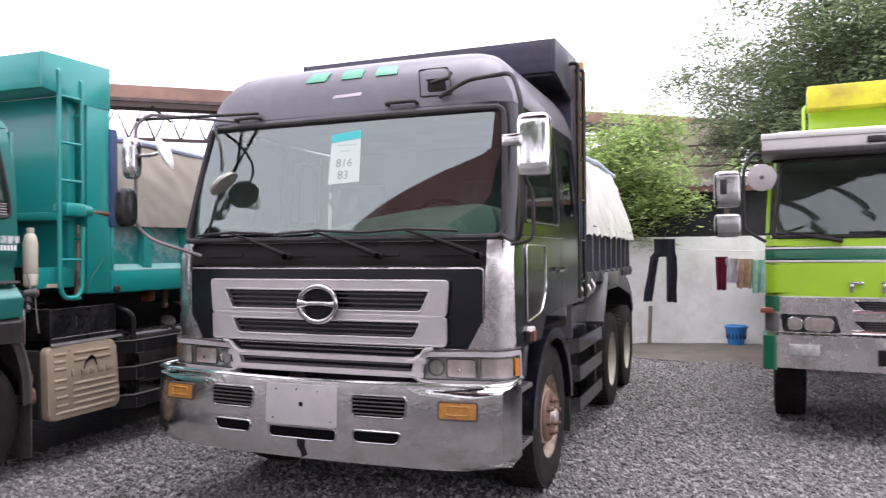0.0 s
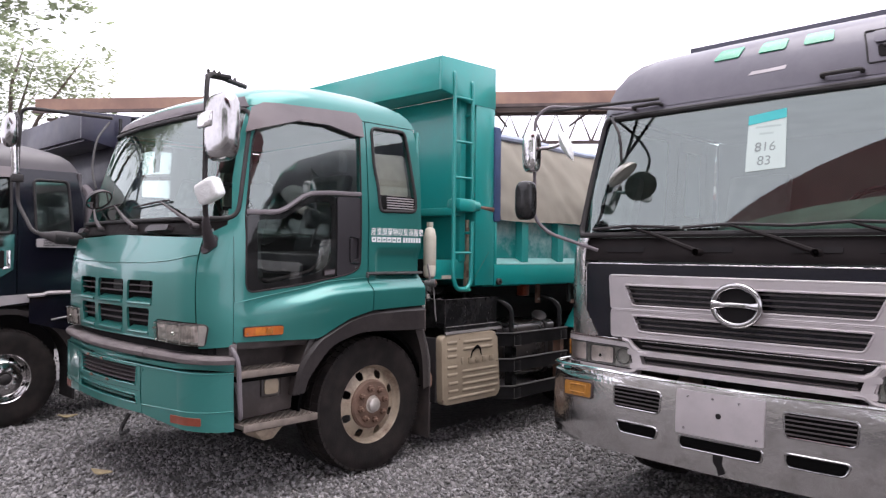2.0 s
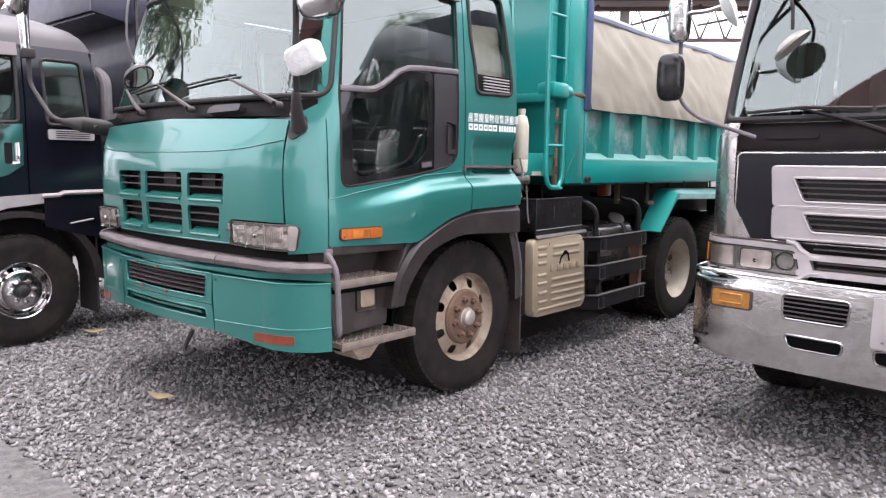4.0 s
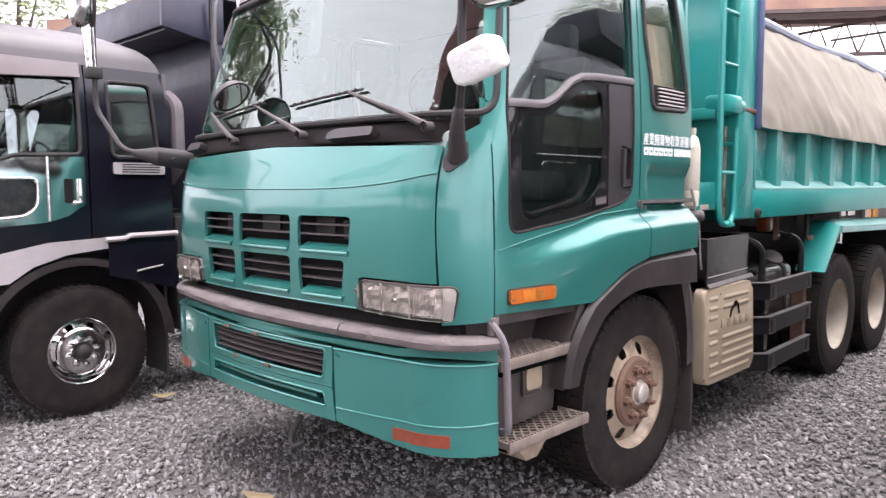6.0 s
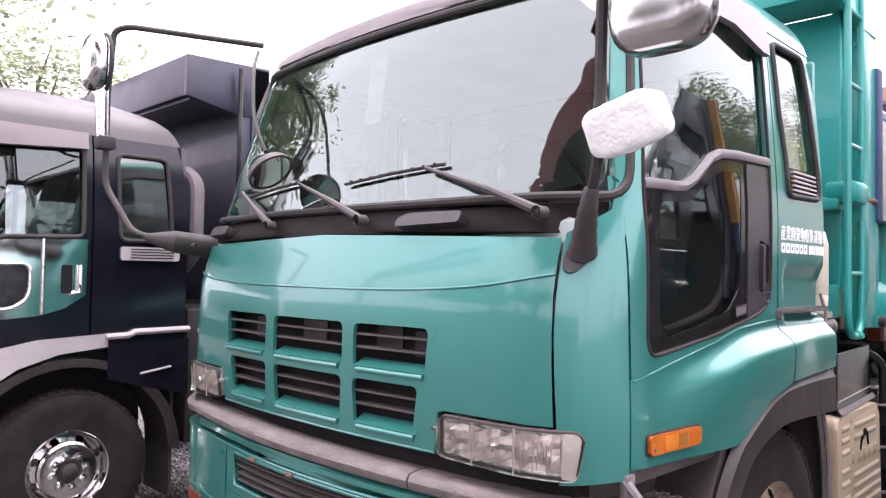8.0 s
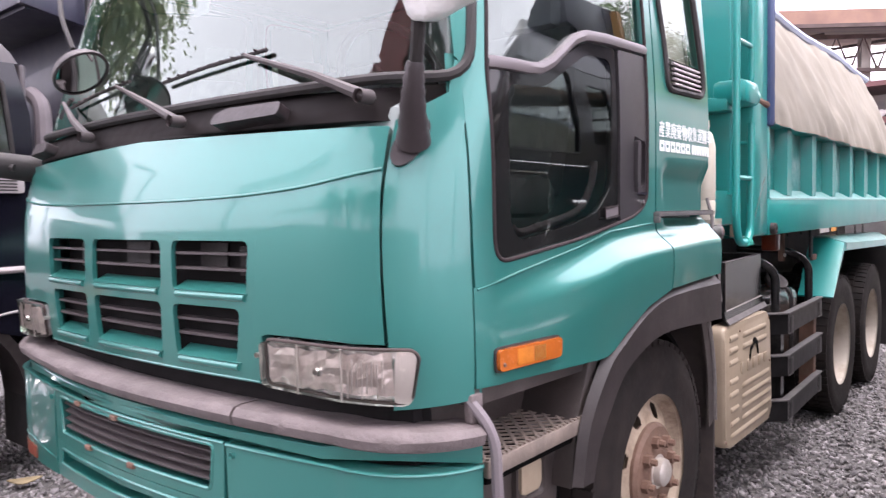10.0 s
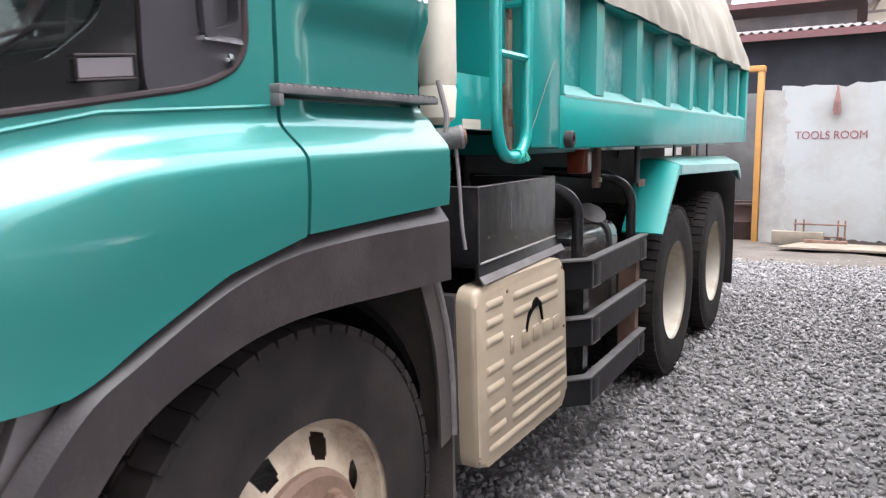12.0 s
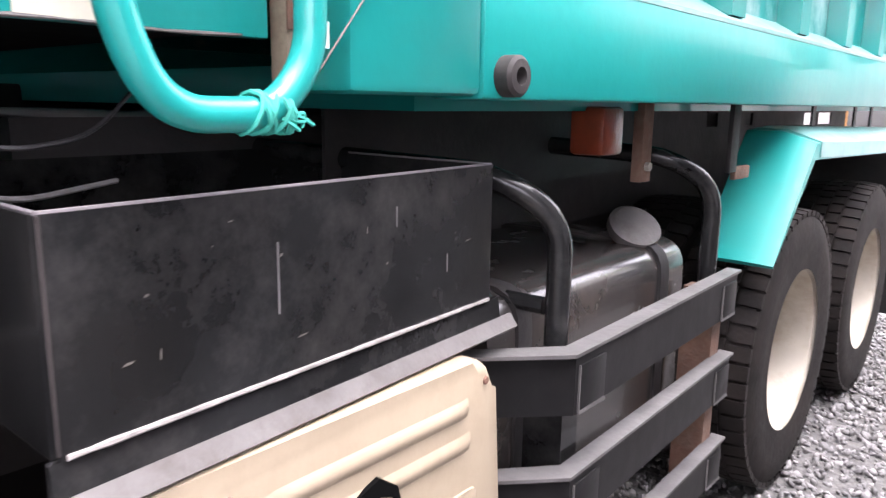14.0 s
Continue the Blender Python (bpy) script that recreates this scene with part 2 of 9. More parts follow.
REFLECTOR = mat("lamp_reflector", (0.86, 0.79, 0.785), 0.16, 0.6, 0.0, 0.35, 13, bump=0.9, bscale=16, dirt=(0.30, 0.26, 0.26), dirt_amount=0.5, dscale=16)
FACET = mat("clouded_facets", (0.80, 0.72, 0.71), 0.30, 0.75, 0.0, 0.2, 14, bump=0.4, bscale=22, dirt=(0.45, 0.38, 0.37), dirt_amount=0.5, dscale=18)
LENS = glass_mat("lamp_lens", (0.93, 0.91, 0.88), 0.06)
GLASS = glass_mat("clear_glass", (0.80, 0.86, 0.83), 0.015, 2.3)
GLASS_PLAIN = glass_mat("plain_windscreen", (0.62, 0.72, 0.70), 0.02, 1.7)
WS_GLASS = glass_mat("windscreen_glass", (0.58, 0.72, 0.67), 0.02, 2.25)
SMOKED = glass_mat("smoked_side_glass", (0.28, 0.29, 0.29), 0.02, 2.3)
DIM_GLASS = glass_mat("dim_side_glass", (0.22, 0.24, 0.25), 0.02, 1.9)
DARK_GLASS = glass_mat("smoked_glass", (0.10, 0.10, 0.11), 0.03)
MIRROR = mat("mirror_face", (0.85, 0.86, 0.86), 0.03, 1.0, 0.0, 0.02, 2)
# matt beige in place of what the round mirror reflects
MIRROR_BEIGE = mat("beige_mirror_reflection", (0.25, 0.235, 0.205), 0.3, 0.1, 0.3, 0.15, 6)
PALE_PLASTIC = mat("white_plastic", (0.55, 0.51, 0.42), 0.45, 0.0, 0.0, 0.1, 5, dirt=(0.35, 0.29, 0.2), dirt_amount=0.4, dscale=6)
BAG = mat("plastic_bag", (0.82, 0.82, 0.80), 0.35, 0.0, 0.0, 0.05, 9, bump=0.5, bscale=30)
TARP = mat("canvas_tan", (0.220, 0.200, 0.162), 0.85, 0.0, 0.0, 0.10, 2.5, bump=0.25, bscale=7, dirt=(0.21, 0.18, 0.145), dirt_amount=0.5, dscale=2.4)
TARP_GREY = mat("canvas_grey", (0.52, 0.50, 0.475), 0.8, 0.0, 0.0, 0.10, 2.5, bump=0.2, bscale=8, dirt=(0.36, 0.33, 0.29), dirt_amount=0.5, dscale=2.5)
TARP_BLUE = mat("canvas_blue", (0.035, 0.06, 0.14), 0.7, 0.0, 0.0, 0.2, 4, bump=0.2, bscale=10)
NOTICE_FAINT = mat("pale_notice_print", (0.38, 0.45, 0.42), 0.8, 0.0, 0.0, 0.1, 4)
NOTICE_INK = mat("faded_notice_ink", (0.24, 0.27, 0.26), 0.8, 0.0, 0.0, 0.1, 4)
# white paper with the dimming of green glass put into its colour
PAPER_DIM = mat("dimmed_paper", (0.47, 0.545, 0.51), 0.8, 0.0, 0.0, 0.03, 4)
TEAL_LEDGE = mat("worn_teal_ledge", (0.21, 0.40, 0.38), 0.35, 0.0, 0.4, 0.15, 4, dirt=(0.05, 0.28, 0.26), dirt_amount=0.6, dscale=5)
TARP_EDGE = mat("canvas_pale_blue", (0.36, 0.40, 0.50), 0.7, 0.0, 0.0, 0.1, 5)
SEAT = mat("seat_cloth", (0.30, 0.31, 0.32), 0.9, 0.0, 0.0, 0.2, 9)
SEAT_PALE = mat("headrest_cloth", (0.42, 0.45, 0.44), 0.85, 0.0, 0.0, 0.1, 9)
DASH = mat("dashboard_plastic", (0.30, 0.34, 0.33), 0.7, 0.0, 0.0, 0.15, 6)
DASH_GREEN = mat("green_dash_plastic", (0.36, 0.52, 0.45), 0.7, 0.0, 0.0, 0.12, 6)
LINER = mat("cab_liner", (0.42, 0.44, 0.43), 0.9, 0.0, 0.0, 0.1, 4)
LIME = mat("lime_paint", (0.34, 0.58, 0.02), 0.35, 0.0, 0.6, 0.06, 2, dirt=(0.25, 0.3, 0.08), dirt_amount=0.25, dscale=4)
GREEN_DK = mat("bottle_green", (0.010, 0.12, 0.06), 0.35, 0.0, 0.5, 0.1, 3)
YELLOW = mat("yellow_paint", (0.55, 0.52, 0.02), 0.5, 0.0, 0.2, 0.1, 2, dirt=(0.22, 0.11, 0.03), dirt_amount=0.7, dscale=3)
ORANGE = mat("orange_paint", (0.42, 0.20, 0.05), 0.55, 0.0, 0.1, 0.12, 4, dirt=(0.25, 0.13, 0.06), dirt_amount=0.4, dscale=5)
WHITE_P = mat("white_enamel", (0.66, 0.65, 0.62), 0.4, 0.0, 0.2, 0.05, 4, dirt=(0.40, 0.36, 0.32), dirt_amount=0.4, dscale=4)
PAPER = mat("paper", (0.80, 0.84, 0.82), 0.8, 0.0, 0.0, 0.02, 4)
PAPER_TEAL = mat("printed_teal", (0.05, 0.42, 0.42), 0.7, 0.0, 0.0, 0.05, 4)
INK = mat("grey_ink", (0.21, 0.235, 0.23), 0.8, 0.0, 0.0, 0.1, 4)
DECAL = mat("white_decal", (0.80, 0.83, 0.82), 0.5, 0.0, 0.0, 0.05, 6)
MARK_GREEN = mat("green_marker_lens", (0.028, 0.26, 0.15), 0.25, 0.0, 0.6, 0.15, 10, bump=0.1)


for m, v in ((TYRE, 0.2), (PLASTIC, 0.3), (DARK, 0.15), (FRAME, 0.3), (COWL, 0.12), (RAIL, 0.10), (SHADE_BLACK, 0.05), (SEAL, 0.15)):
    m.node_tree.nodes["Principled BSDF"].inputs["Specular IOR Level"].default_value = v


# ---- mesh helpers ----
def done(bm, name, material, parent=None, smooth=True, angle=35):
    bmesh.ops.recalc_face_normals(bm, faces=bm.faces)
    me = bpy.data.meshes.new(name)
    for f in bm.faces:
        f.smooth = smooth
    if smooth:
        lim = radians(angle)
        for e in bm.edges:
            e.smooth = len(e.link_faces) == 2 and e.calc_face_angle(0) < lim
    bm.to_mesh(me)
    bm.free()
    for m in material if isinstance(material, (list, tuple)) else [material]:
        me.materials.append(m)
    ob = new(name, me)
    if parent:
        ob.parent = parent
    return ob


def part(name, bm, material, parent, label="", smooth=True):
    ob = done(bm, name, material, parent, smooth)
    return tagged(ob, label) if label else ob


def thing(name, m, label, category, group="", kind=""):
    ob = new(name)
    ob.empty_display_size = 0.2
    ob.matrix_world = m
    return tagged(ob, label, category, group, kind)


def box(x0, x1, y0, y1, z0, z1, bev=0.0, bm=None, seg=2):
    bm2 = bmesh.new()
    bmesh.ops.create_cube(bm2, size=1)
    for v in bm2.verts:
        v.co = ((x0 + x1) / 2 + v.co.x * (x1 - x0), (y0 + y1) / 2 + v.co.y * (y1 - y0), (z0 + z1) / 2 + v.co.z * (z1 - z0))
    if bev:
        bmesh.ops.bevel(bm2, geom=bm2.edges[:], offset=bev, segments=seg, affect="EDGES", profile=0.5)
    return merge(bm, bm2)


def merge(bm, bm2):
    if bm is None:
        return bm2
    me = bpy.data.meshes.new("tmp")
    bm2.to_mesh(me)
    bm2.free()
    bm.from_mesh(me)
    bpy.data.meshes.remove(me)
    return bm


def prism(pts, axis, a, b, bev=0.0, bm=None):
    """A polygon swept along an axis. pts are the two other coordinates, in x, y, z order."""
    bm2 = bmesh.new()

    def at(p, q):
        return {"x": (q, p[0], p[1]), "y": (p[0], q, p[1]), "z": (p[0], p[1], q)}[axis]
    lo = [bm2.verts.new(at(p, a)) for p in pts]
    hi = [bm2.verts.new(at(p, b)) for p in pts]
    bm2.faces.new(lo[::-1])
    bm2.faces.new(hi)
    n = len(pts)
    for i in range(n):
        bm2.faces.new((lo[i], lo[(i + 1) % n], hi[(i + 1) % n], hi[i]))
    if bev:
        bmesh.ops.bevel(bm2, geom=bm2.edges[:], offset=bev, segments=2, affect="EDGES", profile=0.5)
    return merge(bm, bm2)


def tube(path, r, seg=10, bm=None, closed=False):
    """A round bar along a polyline."""
    bm2 = bmesh.new()
    P = [Vector(p) for p in path]
    rings = []
    up = None
    n = len(P)
    for i, p in enumerate(P):
        a, b = P[(i - 1) % n] if closed or i else P[0], P[(i + 1) % n] if closed or i < n - 1 else P[-1]
        d = (b - a).normalized()
        if up is None:
            up = d.orthogonal().normalized()
        up = (up - d * up.dot(d)).normalized()
        side = d.cross(up)
        rr = r[i] if isinstance(r, (list, tuple)) else r
        rings.append([bm2.verts.new(p + (up * math.cos(t) + side * math.sin(t)) * rr) for t in [2 * math.pi * k / seg for k in range(seg)]])
    for i in range(n if closed else n - 1):
        A, B = rings[i], rings[(i + 1) % n]
        for k in range(seg):
            bm2.faces.new((A[k], A[(k + 1) % seg], B[(k + 1) % seg], B[k]))
    if not closed:
        bm2.faces.new(rings[0][::-1])
        bm2.faces.new(rings[-1])
    return merge(bm, bm2)


def bend(path, r, seg=5):
    """Rounds the inner corners of a polyline by radius r."""
    P = [Vector(p) for p in path]
    out = [P[0]]
    for a, b, c in zip(P, P[1:], P[2:]):
        u, v = (a - b), (c - b)
        k = min(r, u.length * 0.49, v.length * 0.49)
        p, q = b + u.normalized() * k, b + v.normalized() * k
        out += [p.lerp(b, t).lerp(b.lerp(q, t), t) for t in [i / seg for i in range(seg + 1)]]
    return out + [P[-1]]


def rounded(pts, r, seg=5):
    """Rounds the corners of a closed 2D polygon."""
    out = []
    n = len(pts)
    for i in range(n):
        a, b, c = (Vector(pts[(i + k) % n]) for k in (-1, 0, 1))
        u, v = a - b, c - b
        k = min(r, u.length * 0.49, v.length * 0.49)
        p, q = b + u.normalized() * k, b + v.normalized() * k
        out += [tuple(p.lerp(b, t).lerp(b.lerp(q, t), t)) for t in [j / seg for j in range(seg + 1)]]
    return out


def rect(a0, a1, b0, b1, r=0.0):
    pts = [(a0, b0), (a1, b0), (a1, b1), (a0, b1)]
    return rounded(pts, r) if r else pts


def lathe(profile, seg=48, c=(0, 0, 0), axis="x", bm=None, skip=None, close=False):
    """Turns a profile of (along, radius) about an axis through c."""
    bm2 = bmesh.new()
    rings = []
    for a, r in profile:
        ring = []
        for k in range(seg):
            t = 2 * math.pi * k / seg
            p = {"x": (a, r * math.cos(t), r * math.sin(t)), "y": (r * math.cos(t), a, r * math.sin(t)), "z": (r * math.cos(t), r * math.sin(t), a)}[axis]
            ring.append(bm2.verts.new(Vector(c) + Vector(p)))
        rings.append(ring)
    for i, (A, B) in enumerate(zip(rings, rings[1:])):
        for k in range(seg):
            if skip and skip(i, (k + 0.5) / seg * 2 * math.pi):
                continue
            bm2.faces.new((A[k], A[(k + 1) % seg], B[(k + 1) % seg], B[k]))
    if close:
        bm2.faces.new(rings[0][::-1])
        bm2.faces.new(rings[-1])
    return merge(bm, bm2)


def ray_poly(c, ang, poly):
    d = (math.cos(ang), math.sin(ang))
    best = None
    n = len(poly)
    for i in range(n):
        (x0, y0), (x1, y1) = poly[i], poly[(i + 1) % n]
        ex, ey = x1 - x0, y1 - y0
        det = d[0] * -ey + d[1] * ex
        if abs(det) < 1e-12:
            continue
        rx, ry = x0 - c[0], y0 - c[1]
        t = (rx * -ey + ry * ex) / det
        u = (d[0] * ry - d[1] * rx) / det
        if t > 1e-9 and -1e-6 <= u <= 1 + 1e-6 and (best is None or t > best):
            best = t
    return best or 0.0


class Form:
    """A cab's outer surface. s runs round the plan from the middle of the front (0) to the sides, z up."""

    def __init__(self, front, half, radius, bow=0.05, bulge=None):
        self.front, self.half, self.r, self.bow, self.bulge = front, half, radius, bow, bulge
        self.ref = half(1.5)
        self.flat = self.ref - radius
        self.arc = radius * math.pi / 2

    def raw(self, s, z):
        w, r, f = self.half(z), self.r, self.front(z)
        g, a = (1 if s >= 0 else -1), abs(s)
        if a < self.flat:
            x = a * (w - r) / self.flat
            y = f + self.bow * (a / self.flat) ** 2
        elif a < self.flat + self.arc:
            t = (a - self.flat) / r
            x, y = w - r + r * math.sin(t), f + self.bow + r * (1 - math.cos(t))
        else:
            x, y = w, f + self.bow + r + (a - self.flat - self.arc)
        if self.bulge:
            x += self.bulge(y, z)
        return Vector((g * x, y, z))

    def at(self, s, z, off=0.0):
        p = self.raw(s, z)
        if off:
            e = 0.004
            n = (self.raw(s + e, z) - self.raw(s - e, z)).cross(self.raw(s, z + e) - self.raw(s, z - e))
            p = p + n.normalized() * off
        return p

    def side(self, y, z):
        """(s, z) of the point of the right side at the distance y behind the front."""
        return (self.flat + self.arc + y - self.front(z) - self.bow - self.r, z)

    def panel(self, outer, hole=None, off=0.0, depth=0.03, rings=5, bm=None, extra=72):
        bm2 = bmesh.new()
        base = hole or outer
        c = (sum(p[0] for p in base) / len(base), sum(p[1] for p in base) / len(base))
        if hole:
            c = ((min(p[0] for p in hole) + max(p[0] for p in hole)) / 2, (min(p[1] for p in hole) + max(p[1] for p in hole)) / 2)
        angs = {round(2 * math.pi * k / extra - math.pi, 4) for k in range(extra)}
        for poly in (outer, hole or ()):
            angs |= {round(math.atan2(p[1] - c[1], p[0] - c[0]), 4) for p in poly}
        angs = sorted(angs)
        grid = []
        for a in angs:
            ro = ray_poly(c, a, outer)
            ri = ray_poly(c, a, hole) if hole else 0.0
            col = []
            for k in range(rings + 1):
                r = ri + (ro - ri) * k / rings
                if not hole and k == 0:
                    r = ro * 0.02
                col.append(bm2.verts.new(self.at(c[0] + r * math.cos(a), c[1] + r * math.sin(a), off)))
            if depth:
                col.append(bm2.verts.new(self.at(c[0] + ro * math.cos(a), c[1] + ro * math.sin(a), off - depth)))
                if hole:
                    col.insert(0, bm2.verts.new(self.at(c[0] + ri * math.cos(a), c[1] + ri * math.sin(a), off - depth)))
            grid.append(col)
        for A, B in zip(grid, grid[1:] + grid[:1]):
            for k in range(len(A) - 1):
                bm2.faces.new((A[k], A[k + 1], B[k + 1], B[k]))
        if not hole:
            bm2.faces.new([g[0] for g in grid])
        return merge(bm, bm2)

    def strip(self, pts, r, off=0.0, closed=True, seg=8, bm=None, fine=0.06):
        """A rubber or metal bead that follows a line on the surface."""
        out = []
        n = len(pts)
        for i in range(n if closed else n - 1):
            a, b = pts[i], pts[(i + 1) % n]
            k = max(1, int(math.dist(a, b) / fine))
            out += [self.at(a[0] + (b[0] - a[0]) * j / k, a[1] + (b[1] - a[1]) * j / k, off) for j in range(k)]
        if not closed:
            out.append(self.at(*pts[-1], off))
        return tube(out, r, seg, bm, closed)


def fine(pts, closed=True, step=0.09):
    """Adds points along the edges of a polygon, so that they stay straight on the curved skin."""
    out = []
    n = len(pts)
    for i in range(n if closed else n - 1):
        a, b = pts[i], pts[(i + 1) % n]
        k = max(1, int(math.dist(a, b) / step))
        out += [(a[0] + (b[0] - a[0]) * j / k, a[1] + (b[1] - a[1]) * j / k) for j in range(k)]
    return out if closed else out + [pts[-1]]


def smooth(pts, n=5):
    """A Catmull-Rom line through 2D points."""
    P = [Vector(p) for p in pts]
    P = [P[0] * 2 - P[1]] + P + [P[-1] * 2 - P[-2]]
    out = []
    for a, b, c, d in zip(P, P[1:], P[2:], P[3:]):
        for k in range(n):
            t = k / n
            out.append(tuple(0.5 * (2 * b + (c - a) * t + (2 * a - 5 * b + 4 * c - d) * t * t + (3 * b - a - 3 * c + d) * t ** 3)))
    return out + [tuple(P[-2])]


def shell(x0, x1, y0, y1, z0, z1, e=0.55):
    """A softly rounded housing: a superellipsoid that fills the box."""
    bm = bmesh.new()
    bmesh.ops.create_uvsphere(bm, u_segments=28, v_segments=18, radius=1)
    for v in bm.verts:
        c = [math.copysign(abs(q) ** e, q) for q in v.co]
        v.co = ((x0 + x1) / 2 + c[0] * (x1 - x0) / 2, (y0 + y1) / 2 + c[1] * (y1 - y0) / 2, (z0 + z1) / 2 + c[2] * (z1 - z0) / 2)
    return bm


def curve(pairs):
    """A smooth function through (z, value) pairs."""
    zs, vs = [p[0] for p in pairs], [p[1] for p in pairs]

    def f(z):
        if z <= zs[0]:
            return vs[0]
        if z >= zs[-1]:
            return vs[-1]
        for i in range(len(zs) - 1):
            if z <= zs[i + 1]:
                t = (z - zs[i]) / (zs[i + 1] - zs[i])
                m0 = (vs[i + 1] - vs[max(i - 1, 0)]) / (zs[i + 1] - zs[max(i - 1, 0)])
                j = min(i + 2, len(zs) - 1)
                m1 = (vs[j] - vs[i]) / (zs[j] - zs[i])
                h = zs[i + 1] - zs[i]
                return (2 * t**3 - 3 * t**2 + 1) * vs[i] + (t**3 - 2 * t**2 + t) * h * m0 + (-2 * t**3 + 3 * t**2) * vs[i + 1] + (t**3 - t**2) * h * m1
    return f


def writing(name, text, size, m, material, parent=None, depth=0.002, align="LEFT", stretch=1.0):
    """Lettering with the built-in font, as a mesh."""
    cu = bpy.data.curves.new(name, "FONT")
    cu.body, cu.size, cu.extrude, cu.align_x = text, size, depth, align
    tmp = bpy.data.objects.new(name, cu)
    me = bpy.data.meshes.new_from_object(tmp)
    bpy.data.objects.remove(tmp)
    me.materials.append(material)
    ob = new(name, me)
    if parent:
        ob.parent = parent
    ob.matrix_local = m @ Matrix.Diagonal((stretch, 1, 1, 1))
    return ob


# ---- wheels ----
MESHES = {}


def tyre_bm(w=0.29, R=0.53, inner=0.575):
    prof = [(-0.5, inner), (-0.5, 0.68), (-0.53, 0.80), (-0.5, 0.92), (-0.45, 0.972), (-0.2, 0.982), (0, 0.984), (0.2, 0.982), (0.45, 0.972), (0.5, 0.92), (0.53, 0.80), (0.5, 0.68), (0.5, inner)]
    bm = lathe([(a * w, r * R) for a, r in prof], 64)
    return bm


def tread_bm(w=0.29, R=0.53, n=54):
    bm = bmesh.new()
    for k in range(n):
        for lo, hi, sh in ((-0.49, -0.24, 0.0), (-0.20, -0.02, 0.5), (0.02, 0.20, 0.0), (0.24, 0.49, 0.5)):
            t0 = 2 * math.pi * (k + sh * 0.5) / n
            dt = 2 * math.pi / n * 0.40
            vs = []
            for r in (0.945, 1.0):
                for x in (lo, hi):
                    for s in (-1, 1):
                        rr = r * R * (0.982 if abs(x) > 0.4 and r == 1.0 else 1)
                        vs.append(bm.verts.new((x * w, rr * math.cos(t0 + s * dt), rr * math.sin(t0 + s * dt))))
            for q in ((4, 5, 7, 6), (0, 1, 5, 4), (2, 6, 7, 3), (0, 4, 6, 2), (1, 3, 7, 5)):
                bm.faces.new([vs[i] for i in q])
    return bm


def disc_rim(front, small=1.0):
    """Front rims bulge outwards, rear ones are dished; both with round hand holes."""
    if front:
        prof = [(-0.13, 0.30), (0.115, 0.30), (0.135, 0.325), (0.142, 0.318), (0.130, 0.300), (0.10, 0.292), (0.085, 0.275)]
        disc = [(0.085, 0.275)] + [(0.085 + 0.045 * (k / 10), 0.275 - 0.10 * k / 10) for k in range(1, 11)]
        tail = [(0.132, 0.172), (0.134, 0.095)]
    else:
        prof = [(-0.13, 0.30), (0.115, 0.30), (0.135, 0.325), (0.142, 0.318), (0.130, 0.300), (0.06, 0.292), (-0.03, 0.278)]
        disc = [(-0.03, 0.278)] + [(-0.03 - 0.03 * (k / 10), 0.278 - 0.10 * k / 10) for k in range(1, 11)]
        tail = [(-0.062, 0.172), (-0.064, 0.095)]
    holes = [2 * math.pi * (k + 0.5) / (8 if front else 10) for k in range(8 if front else 10)]

    def skip(i, t):
        r = (disc[i][1] + disc[i + 1][1]) / 2
        for h in holes:
            if (r * math.cos(t) - 0.234 * math.cos(h)) ** 2 + (r * math.sin(t) - 0.234 * math.sin(h)) ** 2 < 0.034 ** 2:
                return True
        return False
    bm = lathe(prof, 64)
    lathe(disc, 192, bm=bm, skip=skip)
    lathe([disc[-1]] + tail, 48, bm=bm)
    for v in bm.verts:
        v.co.y, v.co.z = v.co.y * small, v.co.z * small
    return bm


def wheel(truck, x, y, front=True, rim_mat=None, hub_mat=None, R=0.53, flip=False, small=1.0):
    """A wheel with tyre, tread, hub and nuts; x is the middle of the tyre."""
    key = ("w", front, rim_mat, hub_mat, small)
    if key not in MESHES:
        group = [("wheel", disc_rim(front, small), rim_mat), ("tyre", tyre_bm(inner=0.575 * small), TYRE), ("tyre_tread", tread_bm(), TYRE)]
        h = 0.13 if front else -0.06
        group.append(("hub", lathe([(h + 0.005, 0.070), (h + 0.03, 0.068), (h + 0.030, 0.056), (h + 0.058, 0.053), (h + 0.068, 0.040), (h + 0.070, 0.0001)], 32), hub_mat))
        flange = lathe([(h - 0.03, 0.192), (h + 0.006, 0.190), (h + 0.02, 0.176), (h + 0.020, 0.10), (h + 0.030, 0.085), (h + 0.028, 0.05)], 40)
        group.append(("wheel_flange", flange, FLANGE if rim_mat is RIM else rim_mat))
        nut = lathe([(h + 0.01, 0.027), (h + 0.045, 0.025), (h + 0.047, 0.015), (h + 0.068, 0.013), (h + 0.069, 0.0001)], 6)
        group.append(("wheel_nut", nut, FLANGE if rim_mat is RIM else rim_mat))
        made = []
        for name, bm, m in group:
            o = done(bm, name, m)
            made.append((name, o.data))
            bpy.data.objects.remove(o)
        MESHES[key] = made
    made = MESHES[key]
    root = new("wheel", made[0][1])
    root.parent = truck
    root.matrix_local = pose(x, y, R, 0, 0, 180 if flip else 0) @ Matrix.Scale(R / 0.53, 4)
    for name, me in made[1:-1]:
        o = new(name, me)
        o.parent = root
    for k in range(8):
        t = 2 * math.pi * (k + 0.25) / 8
        o = new("wheel_nut", made[-1][1])
        o.parent = root
        o.location = (0, 0.126 * small * math.cos(t), 0.126 * small * math.sin(t))
    return root


